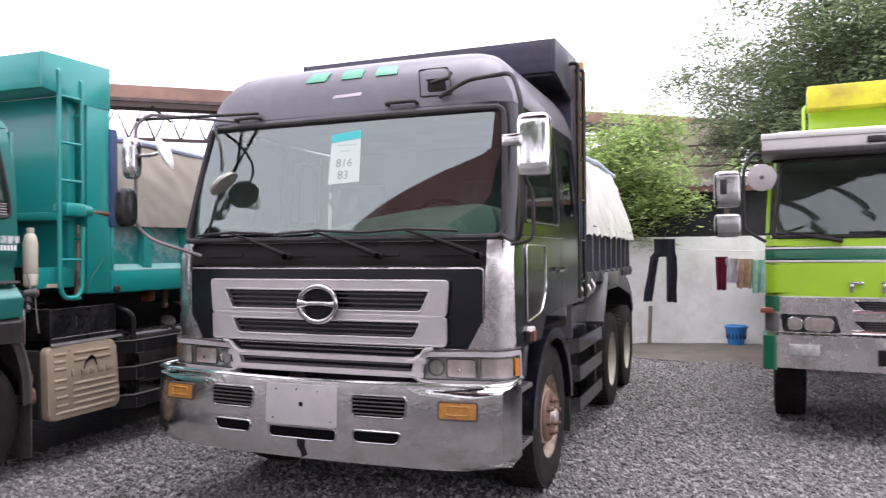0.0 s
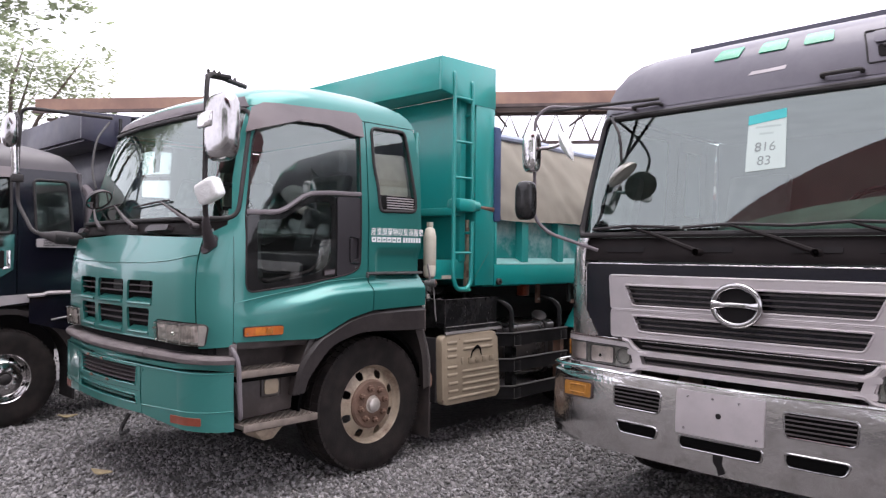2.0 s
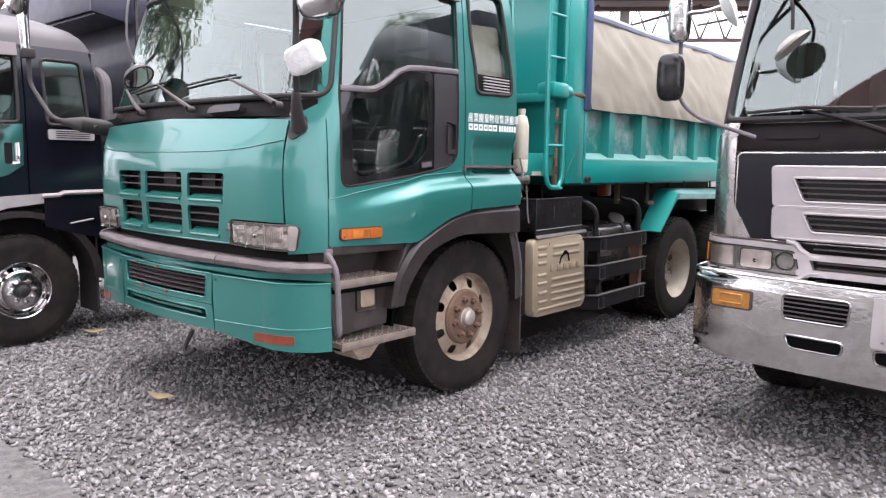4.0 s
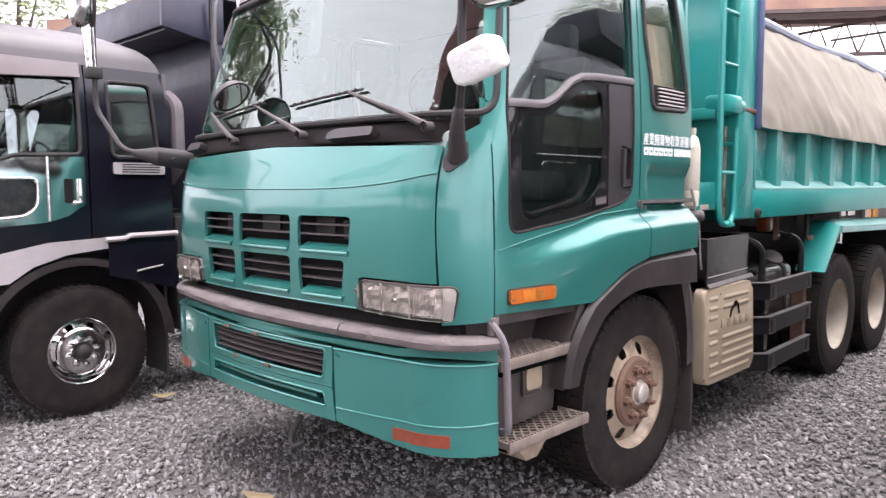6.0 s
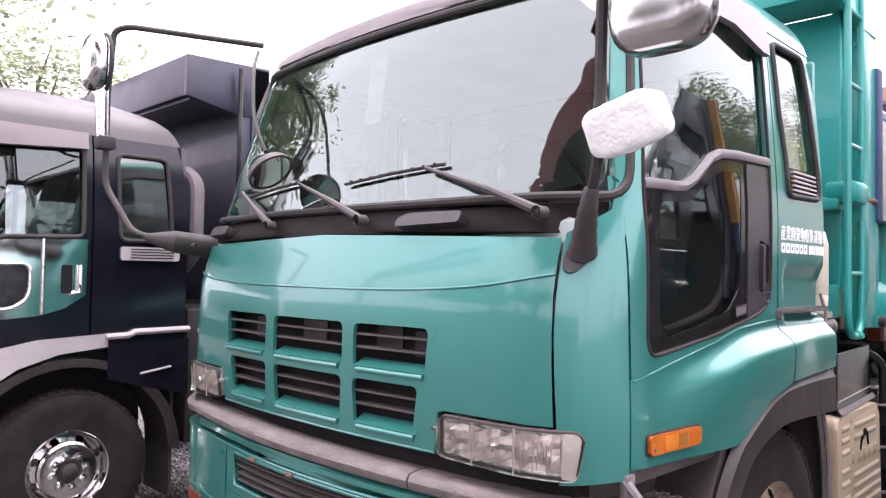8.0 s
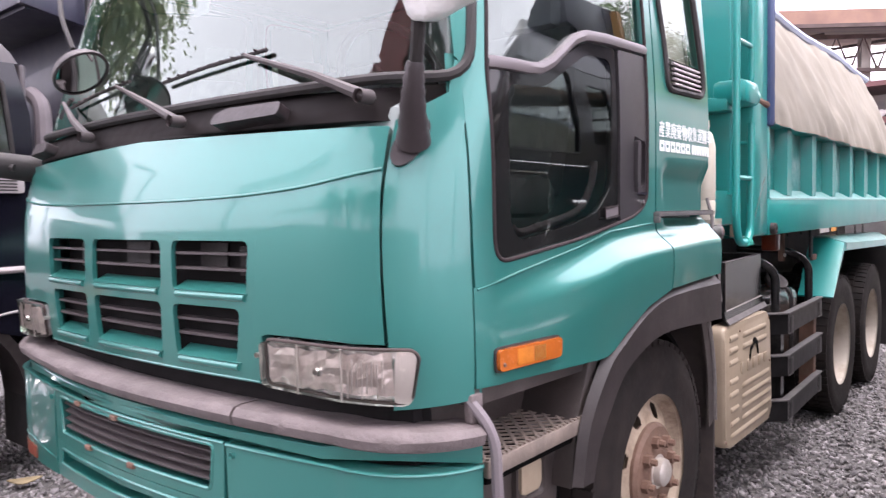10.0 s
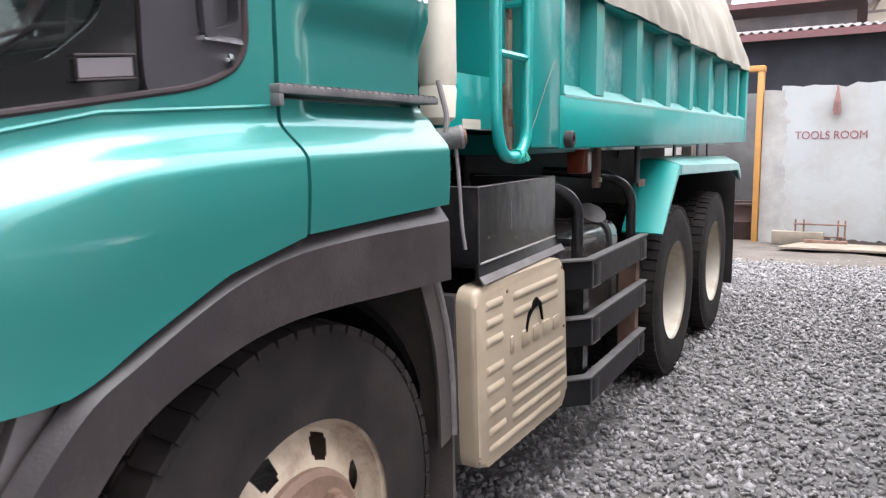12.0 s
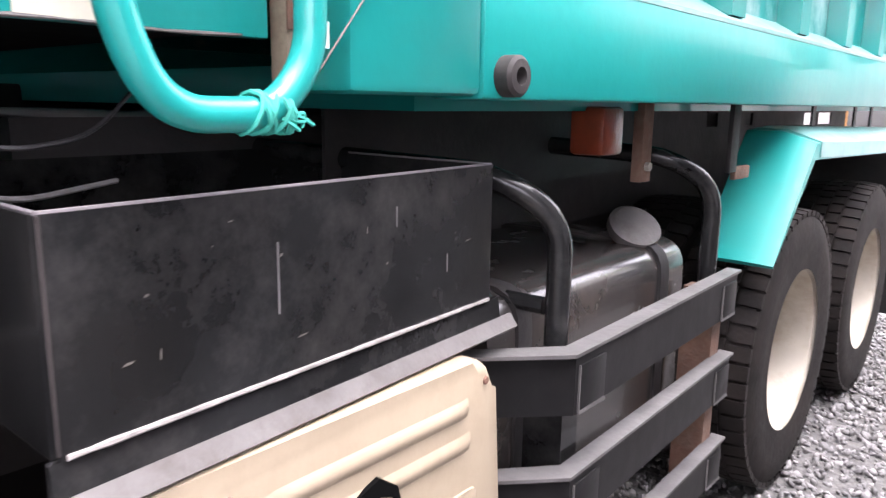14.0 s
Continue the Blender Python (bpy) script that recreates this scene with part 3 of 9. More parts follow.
# ---- ground ----
GRAVEL_BED = mat("gravel_bed", (0.085, 0.080, 0.079), 0.9, 0.0, 0.0, 0.45, 14, bump=1.0, bscale=26, dirt=(0.20, 0.185, 0.165), dirt_amount=0.5, dscale=30)
STONE = mat("crushed_stone", (0.188, 0.178, 0.180), 0.88, 0.0, 0.0, 0.2, 5, bump=0.3, bscale=90, dirt=(0.275, 0.258, 0.24), dirt_amount=0.4, dscale=12, island=0.5)
DIRT = mat("bare_dirt", (0.088, 0.073, 0.062), 0.95, 0.0, 0.0, 0.25, 3, bump=0.7, bscale=18, dirt=(0.115, 0.10, 0.085), dirt_amount=0.6, dscale=5)
bm = bmesh.new()
bmesh.ops.create_grid(bm, x_segments=80, y_segments=80, size=1)
for v in bm.verts:
    x, y = v.co.x, v.co.y
    v.co.x, v.co.y = (abs(x) ** 2.6) * math.copysign(240, x) - 3.5, (abs(y) ** 2.6) * math.copysign(240, y) + 5
    v.co.z = 0.012 * noise.noise((v.co.x * 0.6, v.co.y * 0.6, 0)) if v.co.length < 40 else 0
tagged(done(bm, "ground", GRAVEL_BED), "grey crushed-stone yard ground", "ground", kind="structure")


def stones(name, n, x0, x1, y0, y1, lo, hi, seed, keep=None):
    """Loose angular stones, joined into one mesh."""
    rng = np.random.default_rng(seed)
    base = np.array([(.8, .62, .55), (-.7, .7, .5), (.66, -.72, .52), (-.78, -.6, .58), (.74, .66, -.52), (-.64, .74, -.55), (.8, -.58, -.5), (-.72, -.66, -.56)], float)
    hull = bmesh.new()
    for p in base:
        hull.verts.new(p)
    bmesh.ops.convex_hull(hull, input=hull.verts[:])
    hull.verts.index_update()
    tris = np.array([[v.index for v in f.verts] for f in hull.faces])
    hull.free()
    pos = np.stack([rng.uniform(x0, x1, n), rng.uniform(y0, y1, n)], 1)
    if keep is not None:
        pos = pos[keep(pos[:, 0], pos[:, 1])]
    n = len(pos)
    size = rng.uniform(lo, hi, n) * rng.uniform(0.6, 1.0, n)
    sh = base[None] * rng.uniform(0.62, 1.22, (n, len(base), 1)) * (rng.uniform(0.5, 1.0, (n, 1, 3)) * np.array([1.15, 1.0, 0.7]) * size[:, None, None])
    q = rng.normal(size=(n, 4))
    q /= np.linalg.norm(q, axis=1, keepdims=True)
    w, x, y, z = q.T
    rot = np.stack([1 - 2 * (y * y + z * z), 2 * (x * y - z * w), 2 * (x * z + y * w), 2 * (x * y + z * w), 1 - 2 * (x * x + z * z), 2 * (y * z - x * w), 2 * (x * z - y * w), 2 * (y * z + x * w), 1 - 2 * (x * x + y * y)], 1).reshape(n, 3, 3)
    pts = np.einsum("nij,nkj->nki", rot, sh)
    pts[:, :, :2] += pos[:, None]
    pts[:, :, 2] += (size * rng.uniform(0.0, 0.55, n))[:, None]
    faces = (tris[None] + (np.arange(n) * len(base))[:, None, None]).reshape(-1, 3)
    me = bpy.data.meshes.new(name)
    me.vertices.add(n * len(base))
    me.vertices.foreach_set("co", pts.reshape(-1).astype(np.float32))
    me.loops.add(len(faces) * 3)
    me.loops.foreach_set("vertex_index", faces.reshape(-1).astype(np.int32))
    me.polygons.add(len(faces))
    me.polygons.foreach_set("loop_start", np.arange(0, len(faces) * 3, 3, dtype=np.int32))
    me.update(calc_edges=True)
    me.materials.append(STONE)
    return tagged(new(name, me), "loose angular grey crushed stones", "gravel", kind="stuff")


stones("gravel", 205000, -11.0, 3.2, 1.3, 12.6, 0.012, 0.032, 3, lambda x, y: ~((x > -1.8) & (y < 2.6)) & ~((x > -7.2) & (x < -5.6) & (y > 3.6)) & ~((x > -3.3) & (x < -1.6) & (y > 5.6)) & ((x > -8.6) | (y < 4)))

stones("gravel_verge", 14000, -16.0, 8.0, -7.0, 13.2, 0.018, 0.042, 7, lambda x, y: ~((x > -11.0) & (x < 3.2) & (y > 1.2)))

# ---- perimeter wall, doorway and the low shed behind it ----
# white plaster in two tones: each wall's light is put into its colour
PLASTER_DIM = mat("white_plaster_dimmed", (0.35, 0.36, 0.355), 0.85, 0.0, 0.0, 0.08, 1.2, bump=0.2, bscale=9, dirt=(0.30, 0.27, 0.23), dirt_amount=0.75, dscale=1.7)
PLASTER_LIT = mat("white_plaster_lit", (0.83, 0.82, 0.81), 0.85, 0.0, 0.0, 0.08, 1.2, bump=0.2, bscale=9, dirt=(0.46, 0.37, 0.32), dirt_amount=0.45, dscale=1.5)
CONCRETE = mat("raw_concrete", (0.34, 0.33, 0.31), 0.9, 0.0, 0.0, 0.2, 3, bump=0.3, bscale=20, dirt=(0.20, 0.19, 0.18), dirt_amount=0.5, dscale=4)
SHEET = mat("rusty_sheet", (0.26, 0.155, 0.12), 0.75, 0.0, 0.0, 0.25, 0.8, dirt=(0.36, 0.24, 0.15), dirt_amount=0.6, dscale=0.8)
SHEET_DARK = mat("dark_rust", (0.060, 0.034, 0.028), 0.8, 0.1, 0.0, 0.3, 6, bump=0.2, bscale=40)
SHEET_GREY = mat("weathered_sheet", (0.09, 0.08, 0.08), 0.75, 0.0, 0.0, 0.2, 0.8, dirt=(0.28, 0.2, 0.17), dirt_amount=0.5, dscale=1)
NET = mat("dark_net", (0.022, 0.022, 0.028), 0.9, 0.0, 0.0, 0.3, 3, bump=0.4, bscale=5)
RED_ROOF = mat("red_roof", (0.13, 0.055, 0.055), 0.7, 0.0, 0.0, 0.2, 1)
IRON = mat("truss_iron", (0.10, 0.075, 0.07), 0.8, 0.0, 0.0, 0.3, 3)
IRON_PALE = mat("pale_truss", (0.27, 0.25, 0.225), 0.8, 0.0, 0.0, 0.2, 3)
LETTER = mat("red_lettering", (0.23, 0.075, 0.09), 0.7, 0.0, 0.0, 0.15, 8)
WY = 13.5


def wall_with_ragged_top(name, x0, x1, z, rag, label, mats=PLASTER_DIM, th=0.16, wy=WY):
    bm = bmesh.new()
    n = max(2, int((x1 - x0) / 0.12))
    top = [z + rag * noise.noise((x0 + i * 3.1, 1.7, 0)) for i in range(n + 1)]
    grid = []
    for i in range(n + 1):
        x = x0 + (x1 - x0) * i / n
        grid.append([bm.verts.new((x, wy + yy, zz)) for yy, zz in ((0, -0.05), (0, top[i] * 0.5), (0, top[i]), (th, top[i]), (th, -0.05))])
    for A, B in zip(grid, grid[1:]):
        for k in range(4):
            bm.faces.new((A[k], A[k + 1], B[k + 1], B[k]))
    bm.faces.new(grid[0])
    bm.faces.new(grid[-1][::-1])
    return tagged(done(bm, name, mats, angle=20), label, "wall", kind="structure")


wall_with_ragged_top("wall_tools", -5.10, -3.72, 2.13, 0.05, "white plastered yard wall with broken top")
wall_with_ragged_top("wall_jamb", -5.32, -5.10, 2.10, 0.08, "raw grey concrete wall end beside the doorway", CONCRETE)
tagged(done(box(-3.72, -3.36, WY - 0.12, 14.3, 0, 2.52, 0.02), "wall_pier", PLASTER_DIM), "white plastered wall pier", "pier", kind="structure")
wall_with_ragged_top("wall_east", -3.36, 9.5, 2.03, 0.015, "white plastered yard wall with grey stains", PLASTER_LIT, wy=14.3)
wall_with_ragged_top("wall_west", -20.0, -6.35, 2.16, 0.03, "grey yard wall beside the doorway", CONCRETE)
tagged(done(box(-34, 22, -14.2, -14.0, -0.05, 3.6), "wall_street", CONCRETE), "plain grey boundary wall behind the yard", "wall", kind="structure")
edge = [(-5.10 + 0.09 + 0.07 * noise.noise((k * 0.13, 2.2, 0)) + 0.035 * noise.noise((k * 0.41, 5.2, 0)) - 0.03 * (k / 120), 0.02 + 2.06 * k / 120) for k in range(121)]
ob = done(prism([(-5.098, 0.02)] + edge + [(-5.098, 2.08)], "y", WY - 0.005, WY + 0.01), "bare_render", CONCRETE)
ob.parent = bpy.data.objects["wall_tools"]
edge = [(-5.0 + 0.045 * k, 0.10 + 0.10 * abs(noise.noise((k * 0.7, 8.1, 0)))) for k in range(28)]
ob = done(prism([(-5.0, 0.0)] + edge + [(-3.785, 0.0)], "y", WY - 0.0065, WY + 0.01), "mud_splash", DIRT)
ob.parent = bpy.data.objects["wall_tools"]
tools = writing("wall_lettering", "TOOLS ROOM", 0.148, pose(-4.92, WY - 0.004, 1.435, 90, 0, 0), LETTER, stretch=0.88)
tagged(tools, "red painted lettering on the white wall", "lettering")
# inner wall: concrete grey darkened to stand for the shade inside the doorway
tagged(done(box(-6.6, -5.0, WY + 1.10, WY + 1.16, 0.0, 2.12, 0.01), "inner_wall", mat("shade_toned_concrete", (0.125, 0.122, 0.120), 0.9, 0.0, 0.0, 0.2, 2, bump=0.2, bscale=12, dirt=(0.07, 0.066, 0.064), dirt_amount=0.6, dscale=3)), "grey unpainted inner wall behind the doorway", "wall", kind="structure")
drum = thing("rusty_drum", pose(-5.62, WY + 0.72, 0), "rusty brown steel drum standing inside the doorway", "drum")
part("barrel", lathe([(0.50, 0.001), (0.50, 0.29), (0.52, 0.30), (0.74, 0.30), (0.76, 0.312), (0.78, 0.30), (0.98, 0.30), (1.0, 0.312), (1.02, 0.30), (1.02, 0.285), (0.97, 0.28), (0.97, 0.001)], 32, (0, 0, -0.5), "z"), SHEET_DARK, drum)
part("drum_rim", tube([(0.30 * math.cos(t), 0.30 * math.sin(t), 0.522) for t in [2 * math.pi * k / 32 for k in range(32)]], 0.01, 6, closed=True), IRON, drum)
door = thing("door_frame", pose(-5.85, WY, 0), "orange painted wooden door frame, open doorway", "door frame")
part("door_post", box(0.45, 0.52, -0.08, 0.12, 0, 2.34, 0.006), ORANGE, door)
part("door_post", box(-0.50, -0.41, -0.08, 0.12, 0, 2.34, 0.006), ORANGE, door)
part("door_lintel", box(-0.50, 0.53, -0.085, 0.125, 2.343, 2.42, 0.006), ORANGE, door)


def corrugated(x0, x1, y0, z0, y1, z1, wave=0.13, amp=0.022):
    bm = bmesh.new()
    n = int((x1 - x0) / wave * 6)
    rows = []
    for i in range(n + 1):
        x = x0 + (x1 - x0) * i / n
        d = amp * math.sin(2 * math.pi * (x - x0) / wave)
        rows.append([bm.verts.new((x, y, z + d + o)) for y, z, o in ((y0, z0, 0), (y1, z1, 0), (y1, z1, -0.01), (y0, z0, -0.01))])
    for A, B in zip(rows, rows[1:]):
        for k in range(4):
            bm.faces.new((A[k], A[(k + 1) % 4], B[(k + 1) % 4], B[k]))
    return bm


shed = thing("low_shed", pose(0, 0, 0), "low lean-to shed with rusty corrugated roof and dark net front", "shed")
part("roof", corrugated(-9.2, 3.2, WY + 1.0, 2.98, WY + 4.2, 3.42), SHEET_GREY, shed)
part("fascia", box(-9.2, 3.2, WY + 0.95, WY + 0.99, 2.86, 2.96), RED_ROOF, shed)
part("net_front", box(-9.0, 3.0, WY + 1.3, WY + 1.33, 0.0, 2.95), NET, shed)
for x in (-8.8, -6.9, -2.2, 0.4, 2.8):
    part("post", box(x, x + 0.1, WY + 1.12, WY + 1.22, 0, 2.95), IRON, shed)
part("back_wall", box(-9.2, 3.2, WY + 4.2, WY + 4.3, 0, 3.40), SHEET_GREY, shed)

# house gable and red roof farther back
house = thing("gabled_house", pose(-5.5, 21.0, 0), "tan gabled building with open roof trusses behind the yard", "house")
TAN = mat("tan_render", (0.42, 0.36, 0.29), 0.9, 0.0, 0.0, 0.15, 1.0, dirt=(0.28, 0.24, 0.2), dirt_amount=0.4, dscale=1.4)
part("wall", prism([(1.2, 0), (6.5, 0), (6.5, 5.2), (4.6, 5.2), (1.2, 4.3)], "y", 0, 0.2), TAN, house)
part("wall", box(-9, 1.0, 0, 0.2, 0, 4.15), SHEET_GREY, house)
part("roof", box(-9.4, 1.4, -0.5, 4.0, 4.3, 4.42), RED_ROOF, house)
for k in range(9):
    x = 1.3 + k * 0.55
    part("truss_web", tube([(x, -0.3, 4.05), (x + 0.28, -0.3, 4.55), (x + 0.55, -0.3, 4.05)], 0.025, 6), IRON, house)
part("truss_chord", box(1.2, 6.5, -0.32, -0.28, 4.55, 4.60), IRON, house)
part("truss_chord", box(1.2, 6.5, -0.32, -0.28, 4.00, 4.05), IRON, house)
for a, b in (((1.2, 4.2), (2.6, 5.2)), ((3.3, 4.2), (3.3, 5.3)), ((5.6, 4.3), (3.6, 5.2)), ((1.4, 5.2), (2.8, 4.4)), ((4.2, 4.2), (5.8, 5.2))):
    part("brace", tube([(a[0], -0.4, a[1]), (b[0], -0.4, b[1])], 0.03, 6), IRON_PALE, house)

# the big open-sided hall, its eaves slanting across the distance
hall = thing("market_hall", pose(-17.0, 17.3, 0, 0, 0, 37.1), "large open-sided hall with rusty sheet roof and steel trusses", "hall")
part("roof", prism([(-0.6, 6.78), (-0.6, 6.66), (14, 8.9), (14, 9.0)], "x", -14, 32), SHEET, hall)
part("fascia", box(-14, 32, -0.66, -0.62, 6.38, 6.80), SHEET, hall)
part("gutter", box(-14, 32, -0.80, -0.67, 6.30, 6.40), IRON, hall)
for z in (6.22, 5.30):
    part("truss_chord", box(-14, 32, -0.05, 0.05, z - 0.05, z + 0.05), IRON, hall)
bm = None
for k in range(62):
    x = -14 + k * 0.742
    bm = tube([(x, 0, 5.30), (x + 0.37, 0, 6.22), (x + 0.742, 0, 5.30)], 0.035, 5, bm)
part("truss_web", bm, IRON, hall)
for k in range(8):
    part("column", box(-14 + k * 6.4, -13.75 + k * 6.4, 0.1, 0.35, 0, 6.3), IRON_PALE, hall)
for k in range(16):
    part("roof_purlin", tube([(-13.5 + k * 3, 0, 6.3), (-13.5 + k * 3, 12, 7.9)], 0.05, 5), IRON, hall)
part("lower_roof", prism([(3.0, 4.55), (3.0, 4.40), (9, 5.2), (9, 5.35)], "x", -14, 32), RED_ROOF, hall)


# ---- teal tipper truck ----
teal = thing("dump_truck", pose(-6.2, 2.2, 0), "teal green tipper truck with canvas-covered bed on gravel", "truck", "parked trucks")
crease = curve([(0.2, 1.36), (0.53, 1.405), (0.88, 1.458), (1.10, 1.50), (1.45, 1.522), (2.2, 1.535)])


def step01(t):
    t = min(1, max(0, t))
    return t * t * (3 - 2 * t)


def flare(y, z):
    """The lower cab swells outwards under the slanting crease, more towards the rear."""
    u = crease(y) - z
    swell = 0.068 * (1 - 0.2 * step01((y - 1.45) / 0.4)) * step01((y - 0.34) / 0.75) * step01((u - 0.022) / 0.085) * (1 - 0.42 * step01((u - 0.13) / 0.26))
    # scooped recess above the rear step strip
    scoop = 0.032 * step01((y - 1.55) / 0.05) * step01((1.765 - z) / 0.085) * step01((z - 1.50) / 0.035)
    return swell - scoop


tf = Form(curve([(0.4, 0.05), (0.95, 0.04), (1.3, 0.02), (1.6, 0.03), (1.80, 0.08), (1.95, 0.14), (2.3, 0.245), (2.72, 0.385), (2.86, 0.50), (2.95, 0.78)]),
          curve([(0.9, 1.235), (1.2, 1.235), (1.5, 1.225), (1.95, 1.225), (2.3, 1.205), (2.72, 1.165), (2.86, 1.12), (2.95, 1.0)]),
          0.34, 0.06, lambda y, z: flare(y, z))
S = tf.side
# cab shell: roof, pillars and rear wall in one skin
bm = bmesh.new()
rows = []
zs = [2.735, 2.78, 2.82, 2.86, 2.90, 2.93, 2.95]
back = {2.735: 2.02, 2.78: 1.99, 2.82: 1.95, 2.86: 1.88, 2.90: 1.78, 2.93: 1.66, 2.95: 1.5}
for z in zs:
    ring = []
    s1 = S(back[z], z)[0]
    for k in range(41):
        s = -s1 + 2 * s1 * k / 40
        ring.append(bm.verts.new(tf.at(s, z)))
    rows.append(ring)
for A, B in zip(rows, rows[1:]):
    for k in range(40):
        bm.faces.new((A[k], A[k + 1], B[k + 1], B[k]))
bm.faces.new(rows[-1])
for A, B in zip(rows, rows[1:]):
    bm.faces.new((A[0], B[0], B[-1], A[-1]))
box(-1.19, 1.19, 2.02, 2.06, 1.32, 2.72, 0.02, bm)
cab = part("cab", bm, TEAL, teal)
# lighter grey on the visor stands for sky reflected on a dark strip
part("sun_visor", tf.panel([(-1.14, 2.715), (1.14, 2.715), (1.08, 2.79), (-1.08, 2.79)], off=0.014, depth=0.02), RUBBER_TRIM, cab, "sun visor strip, sky sheen painted as grey")
# nose: hood with six grille openings, notched round the headlights
hood_out = [(-0.655, 1.108), (0.655, 1.108), (0.668, 1.15), (0.672, 1.240), (0.70, 1.248), (1.082, 1.244), (1.082, 1.5), (1.073, 1.80), (0, 1.83), (-1.073, 1.80), (-1.082, 1.5), (-1.082, 1.244), (-0.70, 1.248), (-0.672, 1.240), (-0.668, 1.15)]
hood_hole = [(-0.625, 1.135), (0.625, 1.135), (0.675, 1.53), (-0.675, 1.53)]
hood = part("hood", tf.panel(hood_out, hood_hole, depth=0.05, rings=7), TEAL, cab)
part("hood_crease", tf.strip(smooth([(-1.075, 1.672), (-0.8, 1.640), (-0.4, 1.628), (0.4, 1.628), (0.8, 1.648), (1.075, 1.690)]), 0.0045, 0.001, False), TEAL, hood)
part("hood_edge", tf.strip([(-0.655, 1.108), (0.655, 1.108), (0.67, 1.16), (0.674, 1.242)], 0.006, -0.004, False), TEAL, hood)
# dark sheet added behind the grille for the shade within
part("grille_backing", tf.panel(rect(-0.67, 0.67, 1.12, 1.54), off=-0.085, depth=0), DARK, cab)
for x, z, w, h in ((-0.5, 1.40, 0.12, 0.09), (-0.12, 1.42, 0.16, 0.08), (0.33, 1.41, 0.13, 0.09), (0.52, 1.40, 0.08, 0.09), (0.1, 1.21, 0.2, 0.07), (-0.4, 1.22, 0.1, 0.07)):
    part("radiator_plate", tf.panel(rect(x, x + w, z, z + h), off=-0.075, depth=0.006, rings=1, extra=12), PLASTIC, cab)


def slope(a, b, z0, z1, o0, o1, n=14):
    """A slanting ledge that runs from the skin inwards."""
    bm = bmesh.new()
    cols = []
    for i in range(n + 1):
        x = a + (b - a) * i / n
        cols.append([bm.verts.new(tf.at(x, z, o)) for z, o in ((z0, o0), (z0 + 0.006, o0 + 0.003), (z1, o1), (z0 - 0.004, o1))])
    for A, B in zip(cols, cols[1:]):
        for k in range(4):
            bm.faces.new((A[k], A[(k + 1) % 4], B[(k + 1) % 4], B[k]))
    bm.faces.new(cols[0])
    bm.faces.new(cols[-1])
    return bm


for g in (-1, 0, 1):
    for low in (0, 1):
        if g:
            tile = [(0.255, 1.135), (0.625, 1.135), (0.651, 1.343), (0.255, 1.343)] if low else [(0.255, 1.343), (0.651, 1.343), (0.675, 1.53), (0.255, 1.53)]
            cell = [(0.285, 1.150), (0.566, 1.150), (0.596, 1.312), (0.280, 1.312)] if low else [(0.285, 1.352), (0.626, 1.352), (0.642, 1.506), (0.285, 1.506)]
            tile, cell = [(g * a, z) for a, z in tile], [(g * a, z) for a, z in cell]
        else:
            tile = rect(-0.255, 0.255, 1.135, 1.343) if low else rect(-0.255, 0.255, 1.343, 1.53)
            cell = [(-0.208, 1.150), (0.208, 1.150), (0.220, 1.312), (-0.220, 1.312)] if low else rect(-0.225, 0.225, 1.352, 1.506)
        fr = part("grille_frame", tf.panel(tile, rounded(cell, 0.028), depth=0.016, rings=3), TEAL, hood)
        a, b = min(c[0] for c in cell), max(c[0] for c in cell)
        z = cell[0][1]
        part("grille_sill", slope(a + 0.012, b - 0.012, z, z + 0.030, 0.002, -0.045), TEAL, fr)
        part("sill_bead", tf.strip([(a + 0.022, z - 0.008), (b - 0.022, z - 0.008)], 0.011, -0.001, False, seg=12), TEAL, fr)
        for dz in (0.066, 0.112):
            part("grille_slat", tf.panel(rect(a - 0.004, b + 0.004, z + dz, z + dz + 0.008), off=-0.014, depth=0.035, rings=1, extra=24), SLAT, fr)
# dark sheet added behind the nose for the shade in its gaps
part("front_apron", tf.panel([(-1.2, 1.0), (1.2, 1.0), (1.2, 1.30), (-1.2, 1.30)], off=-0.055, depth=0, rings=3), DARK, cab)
def facets(g, a, b, z0, z1, n=17, m=5):
    """Uneven mirror facets of a lamp's reflector."""
    rnd = random.Random(int(40 + g))
    bm = bmesh.new()
    grid = [[tf.at(g * (a + (b - a) * i / n), z0 + (z1 - z0) * k / m + 0.010 * (rnd.random() - 0.5), 0.004 + 0.012 * rnd.random()) for k in range(m + 1)] for i in range(n + 1)]
    for i in range(n):
        for k in range(m):
            q = [bm.verts.new(p) for p in (grid[i][k], grid[i + 1][k], grid[i + 1][k + 1], grid[i][k + 1])]
            bm.faces.new(q if g > 0 else q[::-1])
    return bm


